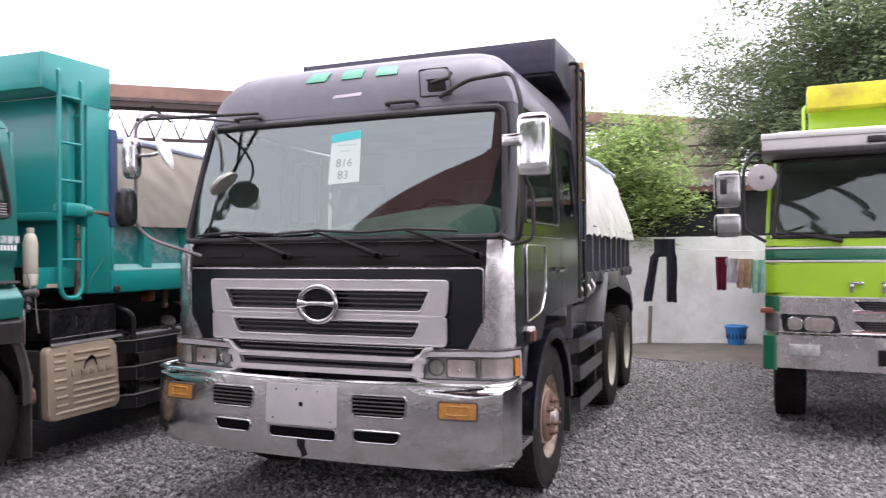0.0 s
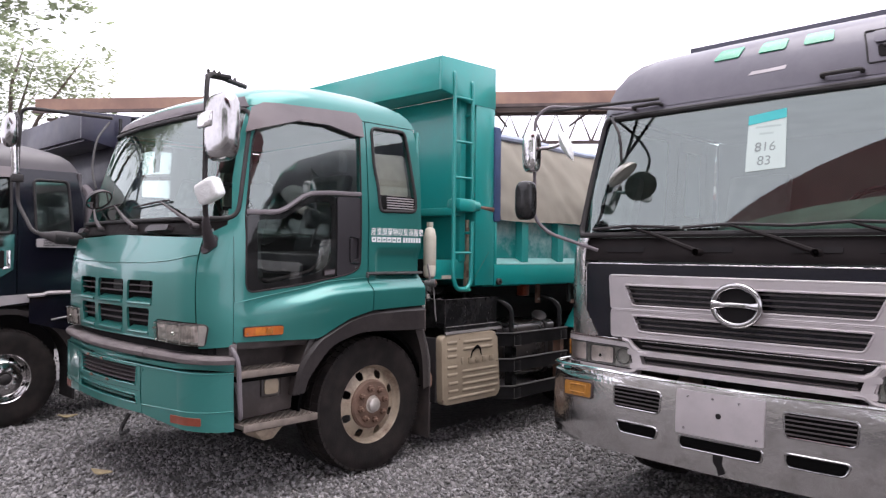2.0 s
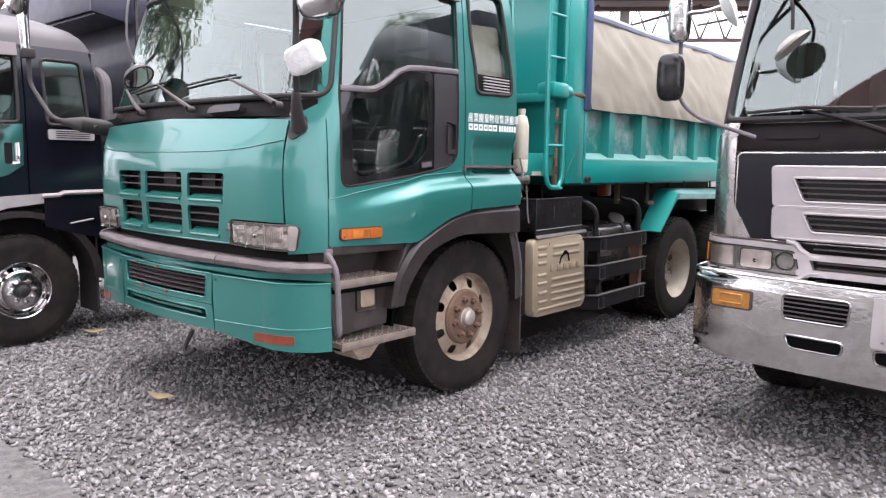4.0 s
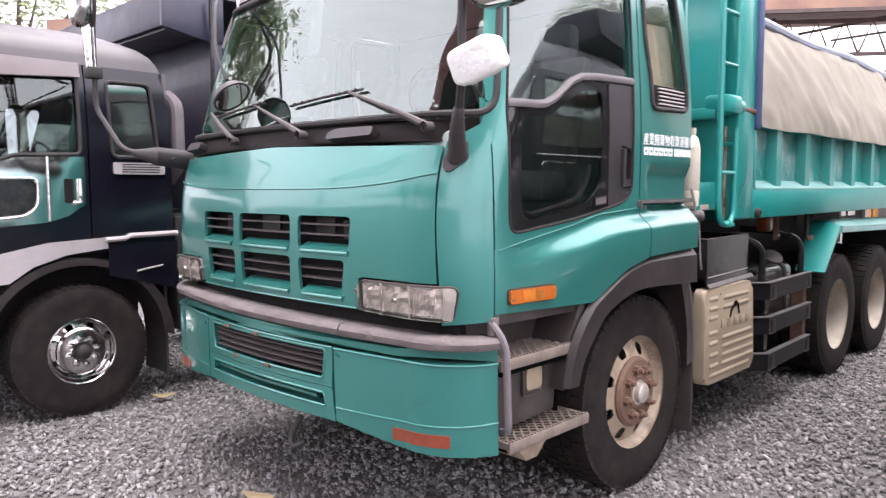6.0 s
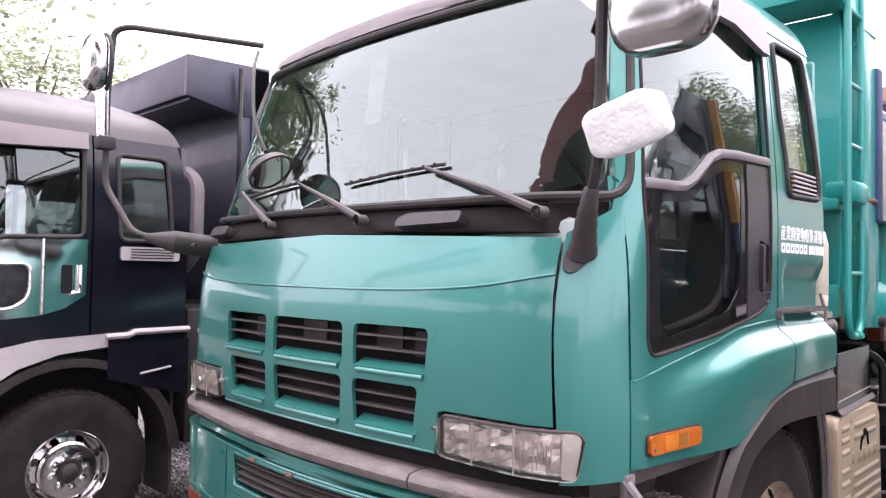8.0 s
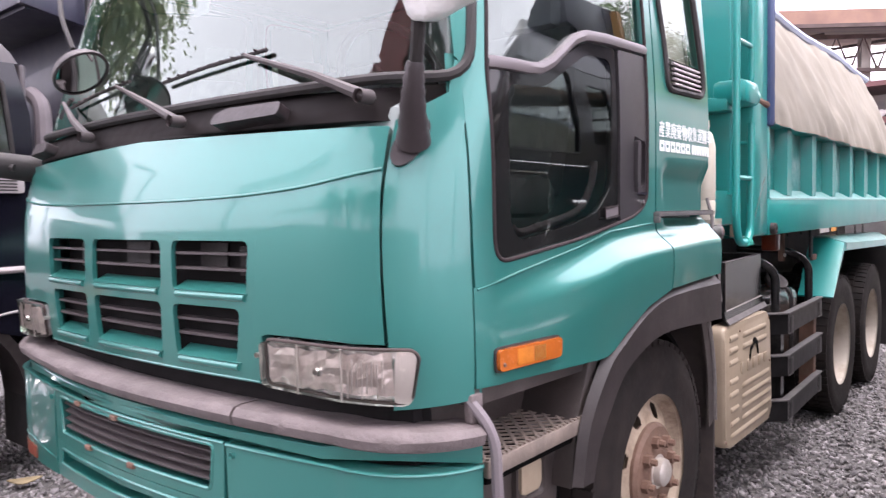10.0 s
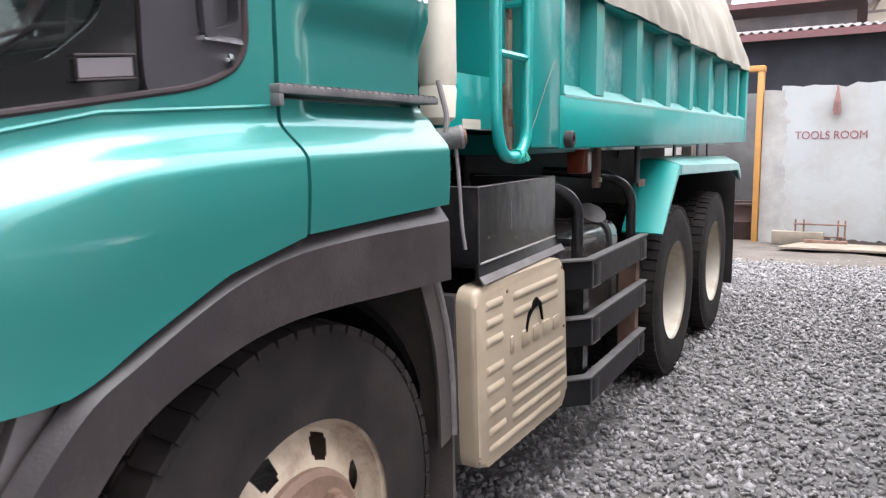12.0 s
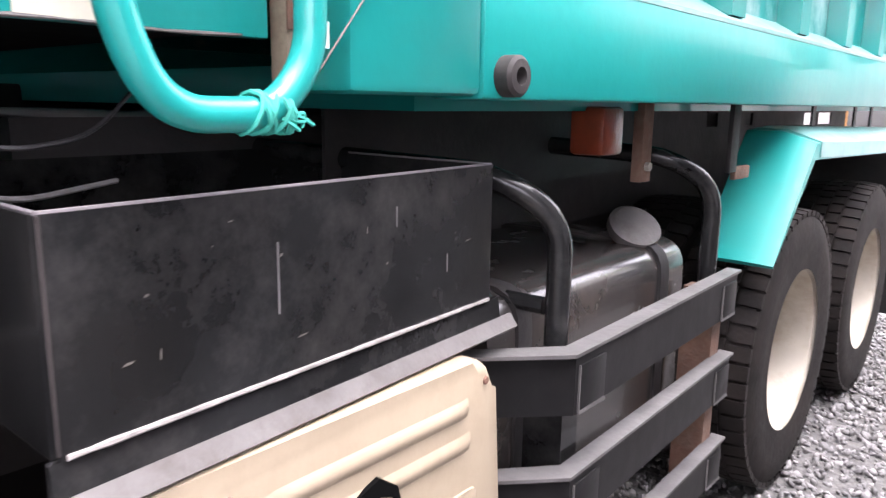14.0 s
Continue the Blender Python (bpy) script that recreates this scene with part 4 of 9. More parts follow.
for g in (-1, 1):
    e = lambda z: S(0.329 + 0.008 * (z - 1.55), z)[0]
    w = [(g * a, z) for a, z in [(1.094, 1.074)] + [(e(z), z) for z in [1.085 + 0.0895 * k for k in range(11)]] + [(1.27, 1.93), (1.085, 1.815)]]
    part("corner_panel", tf.panel(w, depth=0.04, rings=6), TEAL, cab)
    px = [(g * a, z) for a, z in [(1.275, 1.945)] + [S(y, z) for y, z in fine([(0.332, 1.988), (0.347, 2.2), (0.412, 2.5), (0.49, 2.728)], False)] + [(1.18, 2.728)]]
    part("pillar", tf.panel(px, depth=0.05, rings=5), TEAL, cab)
    seam = [(g * S(y, z)[0], z) for y, z in fine([(0.30, 1.09), (0.36, 1.09), (0.37, 2.0), (0.31, 2.0)])]
    part("door_shut", tf.panel(seam, off=-0.012, depth=0, rings=3), TEAL, cab)
    lamp = rounded([(g * 0.695, 1.112), (g * 1.14, 1.094), (g * 1.168, 1.215), (g * 1.15, 1.232), (g * 0.70, 1.238)], 0.025)
    hl = part("headlight", tf.panel(lamp, off=0.0, depth=0.03), REFLECTOR, cab, "headlight with clear ribbed lens and brown gasket")
    part("lens", tf.panel(lamp, off=0.034, depth=0.035), LENS, hl)
    part("gasket", tf.strip(lamp, 0.005, 0.008), GASKET, hl)
    part("reflector_bowl", facets(g, 0.712, 1.10, 1.118, 1.222), FACET, hl, "faceted chrome reflector")
    for a in (0.818, 0.965):
        part("lens_divider", tf.strip([(g * a, 1.10), (g * (a + 0.008), 1.235)], 0.003, 0.022, False), CLEAR_EDGE, hl)
    for k in range(8):
        a = 0.985 + k * 0.0125
        part("lens_flute", tf.strip([(g * a, 1.11 + 0.015 * (k % 3)), (g * (a + 0.006), 1.20 + 0.01 * (k % 2))], 0.002, 0.026, False, seg=5), CLEAR_EDGE, hl)
    part("lamp_bulb", lathe([(-0.012, 0.010), (-0.004, 0.013), (0.004, 0.014)], 16, tuple(tf.at(g * 0.895, 1.168, 0.018)), "y"), CHROME_CLEAN, hl)
    part("side_section", tf.panel([(g * a, z) for a, z in rounded([(1.098, 1.098), (1.138, 1.096), (1.162, 1.214), (1.150, 1.228), (1.110, 1.230)], 0.012)], off=0.016, depth=0.012, rings=2), CLEAR_EDGE, hl)
    part("adjuster_screw", lathe([(-0.02, 0.008), (0.0, 0.007), (0.001, 0.001)], 8, tuple(tf.at(g * 0.672, 1.19, 0.0)), "y"), HUBCAP, hl)
# windscreen, cowl and wipers
ws = rounded([(-1.25, 1.932), (1.25, 1.932), (1.165, 2.70), (-1.165, 2.70)], 0.09)
part("windscreen", tf.panel(ws, off=-0.012, depth=0, rings=26, extra=200), WS_GLASS, cab, "clear windscreen").visible_shadow = False
part("windscreen_seal", tf.strip(ws, 0.016, -0.002), FRAME, cab)
part("cowl", tf.panel([(-1.24, 1.815), (0, 1.84), (1.24, 1.815), (1.27, 1.924), (-1.27, 1.924)], off=-0.014, depth=0.03), COWL, cab, "black cowl panel under the windscreen")
for a, b in ((0.43, 0.71), (-1.00, -0.80)):
    part("washer_pod", tf.panel(rounded([(a, 1.838), (b, 1.846), (b, 1.884), (a + 0.05, 1.884), (a, 1.866)], 0.016), off=0.030, depth=0.05, rings=3), BOOT, cab, "black rounded wiper washer pod")
for x, d in ((1.0, -0.60), (0.24, -0.61), (-0.38, -0.50)):
    a, b = tf.at(x, 1.87, 0.022), tf.at(x + d * 0.85, 2.055, 0.020)
    arm = part("wiper", tube([a, a.lerp(b, 0.35) + Vector((0, -0.02, 0.012)), b], [0.018, 0.0125, 0.007], 8), SLAT, cab)
    c, e = tf.at(x + d * 1.58, 2.030, 0.006), tf.at(x + d * 0.72, 2.068, 0.006)
    part("wiper_blade", tube([c, c.lerp(e, 0.5) + Vector((0, -0.006, 0.004)), e], 0.0065, 6), FRAME, arm)
    for k in range(9):
        q = c.lerp(e, 0.08 + 0.105 * k)
        part("blade_claw", box(q.x - 0.006, q.x + 0.006, q.y - 0.012, q.y - 0.004, q.z + 0.003, q.z + 0.010, 0.002), FRAME, arm)
    part("wiper_pivot", lathe([(-0.03, 0.019), (0.015, 0.020), (0.024, 0.012)], 14, tuple(a), "y"), SLAT, arm)


def skin(g, y0, y1, lo, hi, ny=60, nz=34):
    """A pressed sheet of the side skin between two edge lines, with its edges turned in."""
    bm = bmesh.new()
    rows = []
    ys = [y0] + [y0 + (y1 - y0) * i / ny for i in range(ny + 1)] + [y1]
    for i, y in enumerate(ys):
        z0, z1 = lo(y), hi(y)
        zz = [z0] + [z0 + (z1 - z0) * k / nz for k in range(nz + 1)]
        rows.append([bm.verts.new(tf.at(g * S(y, z)[0], z, -0.04 if k == 0 or i in (0, ny + 2) else 0.0)) for k, z in enumerate(zz)])
    for A, B in zip(rows, rows[1:]):
        for k in range(len(A) - 1):
            bm.faces.new((A[k], A[k + 1], B[k + 1], B[k]))
    return bm


def door_skin(g):
    f = lambda pts, c=True: [(g * S(y, z)[0], z) for y, z in fine(pts, c)]
    out = [(0.331, 1.112), (0.51, 1.108), (0.985, 1.092), (1.10, 1.148), (1.28, 1.228), (1.478, 1.272), (1.478, 2.728), (0.60, 2.728), (0.50, 2.728), (0.42, 2.5), (0.353, 2.2), (0.338, 1.95)]
    hole = rounded([(0.42, 1.435), (0.9, 1.485), (1.30, 1.55), (1.405, 1.60), (1.42, 2.69), (0.60, 2.69), (0.505, 2.5), (0.42, 1.95)], 0.07)
    upper = [(0.338, crease(0.338))] + [(0.36 + 0.0372 * k, crease(0.36 + 0.0372 * k)) for k in range(31)] + [(1.478, 2.728), (0.60, 2.728), (0.50, 2.728), (0.42, 2.5), (0.353, 2.2), (0.338, 1.95)]
    d = part("door", tf.panel(f(upper), f(hole), depth=0.05, rings=8, extra=160), TEAL, cab)
    low_y, low_z = [0.331, 0.51, 0.94, 0.985, 1.03, 1.10, 1.28, 1.478], [1.112, 1.108, 1.095, 1.097, 1.112, 1.148, 1.228, 1.272]
    part("door_lower", skin(g, 0.332, 1.478, lambda y: float(np.interp(y, low_y, low_z)), lambda y: crease(y) + 0.0005), TEAL, d)
    low = [(0.432, 1.455), (0.47, 1.446), (0.9, 1.495), (1.178, 1.528), (1.178, 2.128), (0.961, 2.118), (0.811, 2.045), (0.673, 1.972), (0.432, 1.965)]
    pane = rounded([(0.515, 1.53), (0.56, 1.492), (0.86, 1.532), (1.02, 1.565), (1.125, 1.65), (1.140, 2.085), (0.97, 2.08), (0.83, 2.01), (0.70, 1.94), (0.505, 1.93)], 0.045)
    fr = part("lower_frame", tf.panel(f(rounded(low, 0.03)), f(pane), off=-0.008, depth=0.02, rings=3), FRIT, d, "glossy black glass border of the lower door window")
    part("lower_window", tf.panel(f(pane), off=-0.010, depth=0, rings=4), SMOKED, d, "smoked lower door window").visible_shadow = False
    part("window_channel", tf.strip(f(rounded([(0.55, 1.54), (0.60, 1.51), (0.86, 1.55), (0.99, 1.58), (1.07, 1.68), (1.08, 2.04)], 0.06)[4:-6], False), 0.013, -0.045, False), RUBBER_TRIM, d)
    part("side_window", tf.panel(f([(0.44, 1.96), (0.68, 1.97), (0.80, 2.05), (0.95, 2.12), (1.42, 2.14), (1.42, 2.70), (0.60, 2.70), (0.51, 2.5)]), off=-0.016, depth=0, rings=4), GLASS, d, "clear side window").visible_shadow = False
    part("window_seal", tf.strip(f(hole), 0.0065, -0.001), SEAL, d)
    wave = [(0.43, 1.981), (0.60, 1.984), (0.673, 1.992), (0.74, 2.02), (0.811, 2.065), (0.88, 2.11), (0.961, 2.138), (1.10, 2.150), (1.415, 2.160)]
    wide = [(y, z + 0.017) for y, z in wave] + [(y, z - 0.017) for y, z in wave[::-1]]
    bm = bmesh.new()
    cols = []
    for y, z in fine(wave, False, 0.04):
        cols.append([bm.verts.new(tf.at(g * S(y, z + dz)[0], z + dz, o)) for dz, o in ((0.019, -0.014), (0.016, 0.003), (0.0, 0.008), (-0.016, 0.003), (-0.019, -0.014))])
    for A, B in zip(cols, cols[1:]):
        for k in range(4):
            bm.faces.new((A[k], A[k + 1], B[k + 1], B[k]))
    part("waist_moulding", bm, MOULDING, d, "pale grey wavy waist moulding")
    plate = rounded([(1.184, 1.53), (1.30, 1.55), (1.372, 1.575), (1.40, 1.64), (1.408, 2.135), (1.184, 2.128)], 0.025)
    well = rounded([(1.296, 1.64), (1.392, 1.665), (1.395, 1.82), (1.296, 1.84)], 0.018)
    hp = part("handle_panel", tf.panel(f(plate), f(well), off=-0.002, depth=0.03, rings=4), SATIN, d, "satin dark grey door handle panel")
    part("handle_well", tf.panel(f(well), off=-0.03, depth=0, rings=2), SATIN, hp)
    part("door_handle", tf.panel(f(rounded([(1.300, 1.632), (1.326, 1.634), (1.326, 1.822), (1.300, 1.822)], 0.01)), off=0.012, depth=0.025, rings=2, extra=24), SATIN, hp)
    part("handle_tip", tf.panel(f(rect(1.302, 1.39, 1.628, 1.638)), off=0.008, depth=0.02, rings=1, extra=12), CHROME_CLEAN, hp)
    part("door_lock", lathe([(0, 0.011), (0.006, 0.010), (0.007, 0.001)], 12, tuple(tf.at(g * S(1.36, 1.60)[0], 1.60, 0.0)), "x"), CHROME_CLEAN, hp)
    visor = f([(0.455, 2.50), (0.52, 2.60), (0.62, 2.635), (1.30, 2.655), (1.37, 2.60), (1.44, 2.60), (1.43, 2.73), (1.38, 2.775), (0.60, 2.74), (0.52, 2.70)])
    part("wind_deflector", tf.panel(visor, off=0.03, depth=0.025), DEFLECTOR, d, "grey smoked wind deflector")
    part("window_sticker", tf.panel(f([(1.066, 1.548), (1.158, 1.558), (1.158, 1.586), (1.066, 1.576)]), off=0.004, depth=0.002, rings=1, extra=8), MOULDING, d)
    part("sticker_frame", tf.strip(f([(1.062, 1.544), (1.162, 1.554), (1.162, 1.590), (1.062, 1.580)]), 0.0025, 0.004), SEAL, d)
    # rear quarter with its small window
    q_out = [(1.488, 1.565), (2.045, 1.565), (2.055, 2.3), (2.05, 2.6), (2.0, 2.728), (1.488, 2.728)]
    q_hole = rounded([(1.60, 2.04), (1.99, 2.05), (1.99, 2.17), (1.90, 2.70), (1.54, 2.69), (1.55, 2.4), (1.59, 2.2)], 0.05)
    q = part("quarter_panel", tf.panel(f(q_out), f(q_hole), depth=0.05, rings=24, extra=160), TEAL, cab)
    part("quarter_window", tf.panel(f(rounded([(1.59, 2.17), (1.98, 2.18), (1.90, 2.70), (1.54, 2.69), (1.55, 2.4)], 0.04)), off=-0.012, depth=0), GLASS, q, "small tinted rear window").visible_shadow = False
    part("curtain", tf.panel(f(rounded([(1.60, 2.17), (1.97, 2.18), (1.93, 2.52), (1.58, 2.50)], 0.03)), off=-0.06, depth=0, rings=2), CURTAIN, q)
    part("window_seal", tf.strip(f(q_hole), 0.013, 0.002), FRAME, q)
    part("vent_plate", tf.panel(f(rect(1.58, 2.0, 2.045, 2.17, 0.03)), off=-0.01, depth=0.02), STEEL_BLACK, q)
    for k in range(5):
        part("vent_louvre", tf.panel(f(rect(1.68, 1.965, 2.068 + k * 0.02, 2.076 + k * 0.02)), off=0.004, depth=0.012, rings=1, extra=12), SILVER, q)
    part("step_strip", box(g * 1.17, g * 1.250, 1.462, 2.05, 1.546, 1.564, 0.003), CAP, q, "grey ribbed step strip")
    part("strip_leg", box(g * 1.215, g * 1.248, 1.462, 1.476, 1.522, 1.547, 0.003), CAP, q)
    for k in range(24):
        part("strip_rib", box(g * 1.225, g * 1.2515, 1.475 + k * 0.024, 1.481 + k * 0.024, 1.560, 1.5662), CAP, q)
    part("rear_lower_panel", skin(g, 1.488, 2.05, lambda y: 1.275 + 0.026 * (y - 1.488), lambda y: 1.538, 34), TEAL, cab)
    return d


door_skin(1)
door_skin(-1)
for g in (-1, 1):
    f = lambda pts, c=True: [(g * S(y, z)[0], z) for y, z in fine(pts, c)]
    amb = part("side_marker", tf.panel(f(rect(0.40, 0.685, 1.148, 1.206, 0.016)), off=0.018, depth=0.03), AMBER, cab, "amber side indicator lamp")
    part("marker_base", tf.panel(f(rect(0.394, 0.691, 1.142, 1.212, 0.02)), off=0.006, depth=0.02), FRAME, amb)
    part("reflector_window", tf.panel(f(rect(0.475, 0.548, 1.155, 1.199, 0.006)), off=0.0195, depth=0.003, rings=2, extra=24), AMBER_PALE, amb, "paler amber inner window")
    for k in range(6):
        part("lens_rib", tf.strip(f([(0.556 + 0.009 * k, 1.156), (0.556 + 0.009 * k, 1.198)], False), 0.0022, 0.019, False, seg=5), AMBER_OLD, amb)
    part("lens_screw", lathe([(0, 0.006), (0.004, 0.005), (0.0045, 0.001)], 10, tuple(tf.at(g * S(0.418, 1.165)[0], 1.165, 0.018)), "x"), RUST, amb)
    # black wheel-arch moulding
    outer = [(0.78, 0.72), (0.84, 0.92), (0.985, 1.088), (1.10, 1.144), (1.28, 1.224), (1.45, 1.266), (1.65, 1.280), (1.85, 1.284), (2.045, 1.286)]
    inner = [(0.86, 0.72), (0.90, 0.82), (0.987, 0.927), (1.096, 1.025), (1.27, 1.088), (1.42, 1.112), (1.59, 1.112), (1.80, 1.102), (2.045, 1.092)]
    bm = bmesh.new()
    cols = []
    for (y0, z0), (y1, z1) in zip(smooth(outer), smooth(inner)):
        xo = g * 1.280
        cols.append([bm.verts.new(p) for p in ((xo - g * 0.03, y0, z0), (xo, y0 * 0.8 + y1 * 0.2, z0 * 0.8 + z1 * 0.2), (xo + g * 0.004, y1, z1), (xo - g * 0.05, y1 + 0.01, z1 - 0.01), (g * 0.9, y1 + 0.01, z1 - 0.01))])
    for A, B in zip(cols, cols[1:]):
        for k in range(4):
            bm.faces.new((A[k], A[k + 1], B[k + 1], B[k]))
    bm.faces.new(cols[-1])
    part("wheel_arch", bm, PLASTIC, cab, "matt black wheel-arch moulding")
    sheet = smooth([(1.93, 1.26), (2.00, 1.235), (2.052, 1.172), (2.112, 1.054), (2.16, 0.917), (2.183, 0.778), (2.19, 0.60)])
    guard = part("wheel_guard", prism(sheet + [(y - 0.018, z - 0.006) for y, z in sheet[::-1]], "x", g * 0.72, g * 1.205), GUARD, cab, "dusty dark plastic guard behind the wheel")
    part("guard_rim", tube([(g * 1.206, y - 0.008, z) for y, z in sheet[6:]], 0.0115, 8), LIP, guard, "pale worn guard rim")
    part("guard_flange", prism([(y + 0.004, z) for y, z in sheet[4:]] + [(y - 0.075, z - 0.02) for y, z in sheet[:3:-1]], "x", g * 1.196, g * 1.204), GUARD, guard)
    # liner coloured near-black: the shade under the arch is in its colour
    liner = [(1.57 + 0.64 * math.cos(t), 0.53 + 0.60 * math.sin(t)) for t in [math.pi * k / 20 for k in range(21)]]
    part("arch_liner", prism(liner + [(a * 0.97 + 1.57 * 0.03, b - 0.02) for a, b in liner[::-1]], "x", g * 0.55, g * 1.10), SHADE_BLACK, cab)
    part("body_crease", tf.strip(f([(0.345, 1.372), (0.534, 1.405), (0.884, 1.458), (1.097, 1.50), (1.46, 1.522)], False), 0.004, 0.0, False), TEAL, cab)
    # steps
    st = part("step_panel", prism([(0.30, 1.125), (0.60, 1.12), (1.0, 1.10), (0.92, 0.90), (0.36, 0.87)], "x", g * 0.97, g * 1.02, 0.01), STEP_PLASTIC, cab, "grey plastic step surround")
    part("skirt", prism([(0.30, 1.118), (0.60, 1.112), (1.0, 1.095), (0.96, 1.05), (0.33, 1.06)], "x", g * 1.02, g * 1.215, 0.01), STEP_PLASTIC, st)
    part("step_end", prism([(0.86, 0.70), (0.90, 0.90), (1.0, 1.09), (0.93, 1.09), (0.84, 0.90), (0.80, 0.70)], "x", g * 1.0, g * 1.235, 0.01), STEP_PLASTIC, st)
    part("step_panel_lower", prism([(0.36, 0.88), (0.86, 0.90), (0.83, 0.60), (0.42, 0.58)], "x", g * 1.10, g * 1.165, 0.01), STEP_PLASTIC, st)
    for y0, y1, z, xx in ((0.35, 0.88, 0.915, 1.245), (0.40, 1.00, 0.555, 1.25)):
        bm = box(g * (xx - 0.018), g * xx, y0, y1, z - 0.045, z + 0.002, 0.004)
        box(g * (xx - 0.245), g * (xx - 0.23), y0, y1, z - 0.03, z, 0.003, bm)
        box(g * (xx - 0.23), g * (xx - 0.018), y0, y0 + 0.016, z - 0.03, z, 0.003, bm)
        box(g * (xx - 0.23), g * (xx - 0.018), y1 - 0.016, y1, z - 0.03, z, 0.003, bm)
        n = int((y1 - y0) / 0.052)
        for k in range(n):
            a = y0 + 0.012 + k * 0.052
            for c in (0, 1):
                for r in range(4):
                    u = xx - 0.022 - r * 0.052
                    prism([(g * u, a + (0.05 if c else 0.0)), (g * u, a + (0.062 if c else 0.012)), (g * (u - 0.052), a + (0.012 if c else 0.062)), (g * (u - 0.052), a + (0.0 if c else 0.05))], "z", z - 0.005 - 0.001 * c, z - 0.001 * c, 0, bm)
        for k in range(int((y1 - y0) / 0.022)):
            box(g * (xx - 0.014), g * (xx - 0.003), y0 + 0.006 + k * 0.022, y0 + 0.018 + k * 0.022, z + 0.002, z + 0.008, 0, bm)
        part("step_tread", bm, TREAD, st, "perforated metal step tread")
    # black blocks stand for the shade below the perforated treads
    part("step_tray", box(g * 0.98, g * 1.225, 0.37, 0.86, 0.84, 0.892, 0.01), SHADE_BLACK, st)
    part("step_tray", box(g * 1.02, g * 1.23, 0.42, 0.98, 0.50, 0.532, 0.01), SHADE_BLACK, st)
    lampbed = part("step_lamp", box(g * 1.16, g * 1.172, 0.575, 0.735, 0.705, 0.85, 0.02, seg=3), STEP_PLASTIC, st)
    part("lamp_lens", prism(rounded([(0.60, 0.73), (0.71, 0.73), (0.71, 0.83), (0.60, 0.83)], 0.02), "x", g * 1.172, g * 1.184, 0.004), CREAM, lampbed, "dulled tan step lamp lens")
    part("step_bracket", prism([(0.48, 0.53), (0.78, 0.53), (0.66, 0.42), (0.58, 0.42)], "x", g * 0.98, g * 1.2, 0.01), RIM, st)
    part("step_handrail", tube(bend([(g * 1.20, 0.40, 0.60), (g * 1.275, 0.36, 0.62), (g * 1.275, 0.34, 1.0), (g * 1.2, 0.32, 1.09)], 0.06), 0.016, 8), RUBBER_TRIM, st)
# bumper
bf = Form(lambda z: -0.02 + 0.03 * max(0, 0.75 - z), lambda z: 1.250, 0.30, 0.10)
bs = bf.side(0.325, 0.8)[0]
bump = part("front_bumper", bf.panel([(-bs, 0.955), (0, 0.938), (bs, 0.922), (bs, 0.972), (0, 0.985), (-bs, 1.0)], depth=0.08, rings=3), TEAL, teal, "teal front bumper with grey rubber top strip")
# dark sheet added behind the bumper for the shade in its joints
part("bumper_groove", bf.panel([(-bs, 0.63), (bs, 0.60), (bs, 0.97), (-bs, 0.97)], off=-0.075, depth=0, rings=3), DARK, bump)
slot = rounded([(-0.47, 0.778), (0.49, 0.778), (0.505, 0.913), (-0.485, 0.913)], 0.02)
low_slot = rounded([(-0.505, 0.652), (0.505, 0.652), (0.49, 0.712), (-0.49, 0.712)], 0.015)
for name, o, h in (("bumper_centre", [(-0.545, 0.744), (0.545, 0.744), (0.552, 0.929), (0, 0.931), (-0.552, 0.937)], slot), ("bumper_valance", [(-0.56, 0.600), (0.56, 0.592), (0.545, 0.7415), (-0.545, 0.7415)], low_slot)):
    pc = part(name, bf.panel(o, h, depth=0.07, rings=4), TEAL, bump)
    part("slot_lip", bf.strip(h, 0.007, -0.002), TEAL, pc)
for g in (-1, 1):
    sp = part("bumper_side", bf.panel([(g * a, z) for a, z in ((0.566, 0.594), (0.95, 0.556 - 0.01 * g), (bs, 0.548 - 0.018 * g), (bs, 0.933 - 0.016 * g), (0.559, 0.933 - 0.006 * g))], depth=0.07, rings=5), TEAL, bump)
    part("bumper_lip", bf.strip([(g * 0.559, 0.929 - 0.006 * g), (g * bs, 0.929 - 0.016 * g)], 0.006, 0.0, False), TEAL, sp)
    part("bumper_fold", bf.strip([(g * 0.566, 0.655), (g * bs, 0.665)], 0.005, -0.001, False), TEAL, sp)
    part("bolt", lathe([(-0.006, 0.010), (0.004, 0.010), (0.006, 0.001)], 10, tuple(bf.at(g * 0.585, 0.895)), "y"), TEAL, sp)
    part("fog_reflector", bf.panel([(g * a, z) for a, z in rect(0.885, 1.155, 0.576, 0.628, 0.008)], off=0.004, depth=0.02), RED_LENS, sp, "red-brown reflector")
    part("bolt", lathe([(-0.01, 0.012), (0.006, 0.012), (0.008, 0.001)], 10, tuple(bf.at(g * 1.42, 0.77)), "x"), FRAME, sp)
part("bumper_lip", bf.strip([(-0.552, 0.934), (0, 0.928), (0.552, 0.926)], 0.006, 0.0, False), TEAL, bump)
for k in range(4):
    z = 0.797 + k * 0.029
    bm = bmesh.new()
    cols = []
    for i in range(25):
        x = -0.50 + i / 24
        cols.append([bm.verts.new(bf.at(x, zz, o)) for zz, o in ((z, -0.012), (z + 0.006, -0.010), (z + 0.022, -0.065), (z + 0.012, -0.065))])
    for A, B in zip(cols, cols[1:]):
        for q in range(4):
            bm.faces.new((A[q], A[(q + 1) % 4], B[(q + 1) % 4], B[q]))
    part("bumper_slat", bm, SLAT, bump)
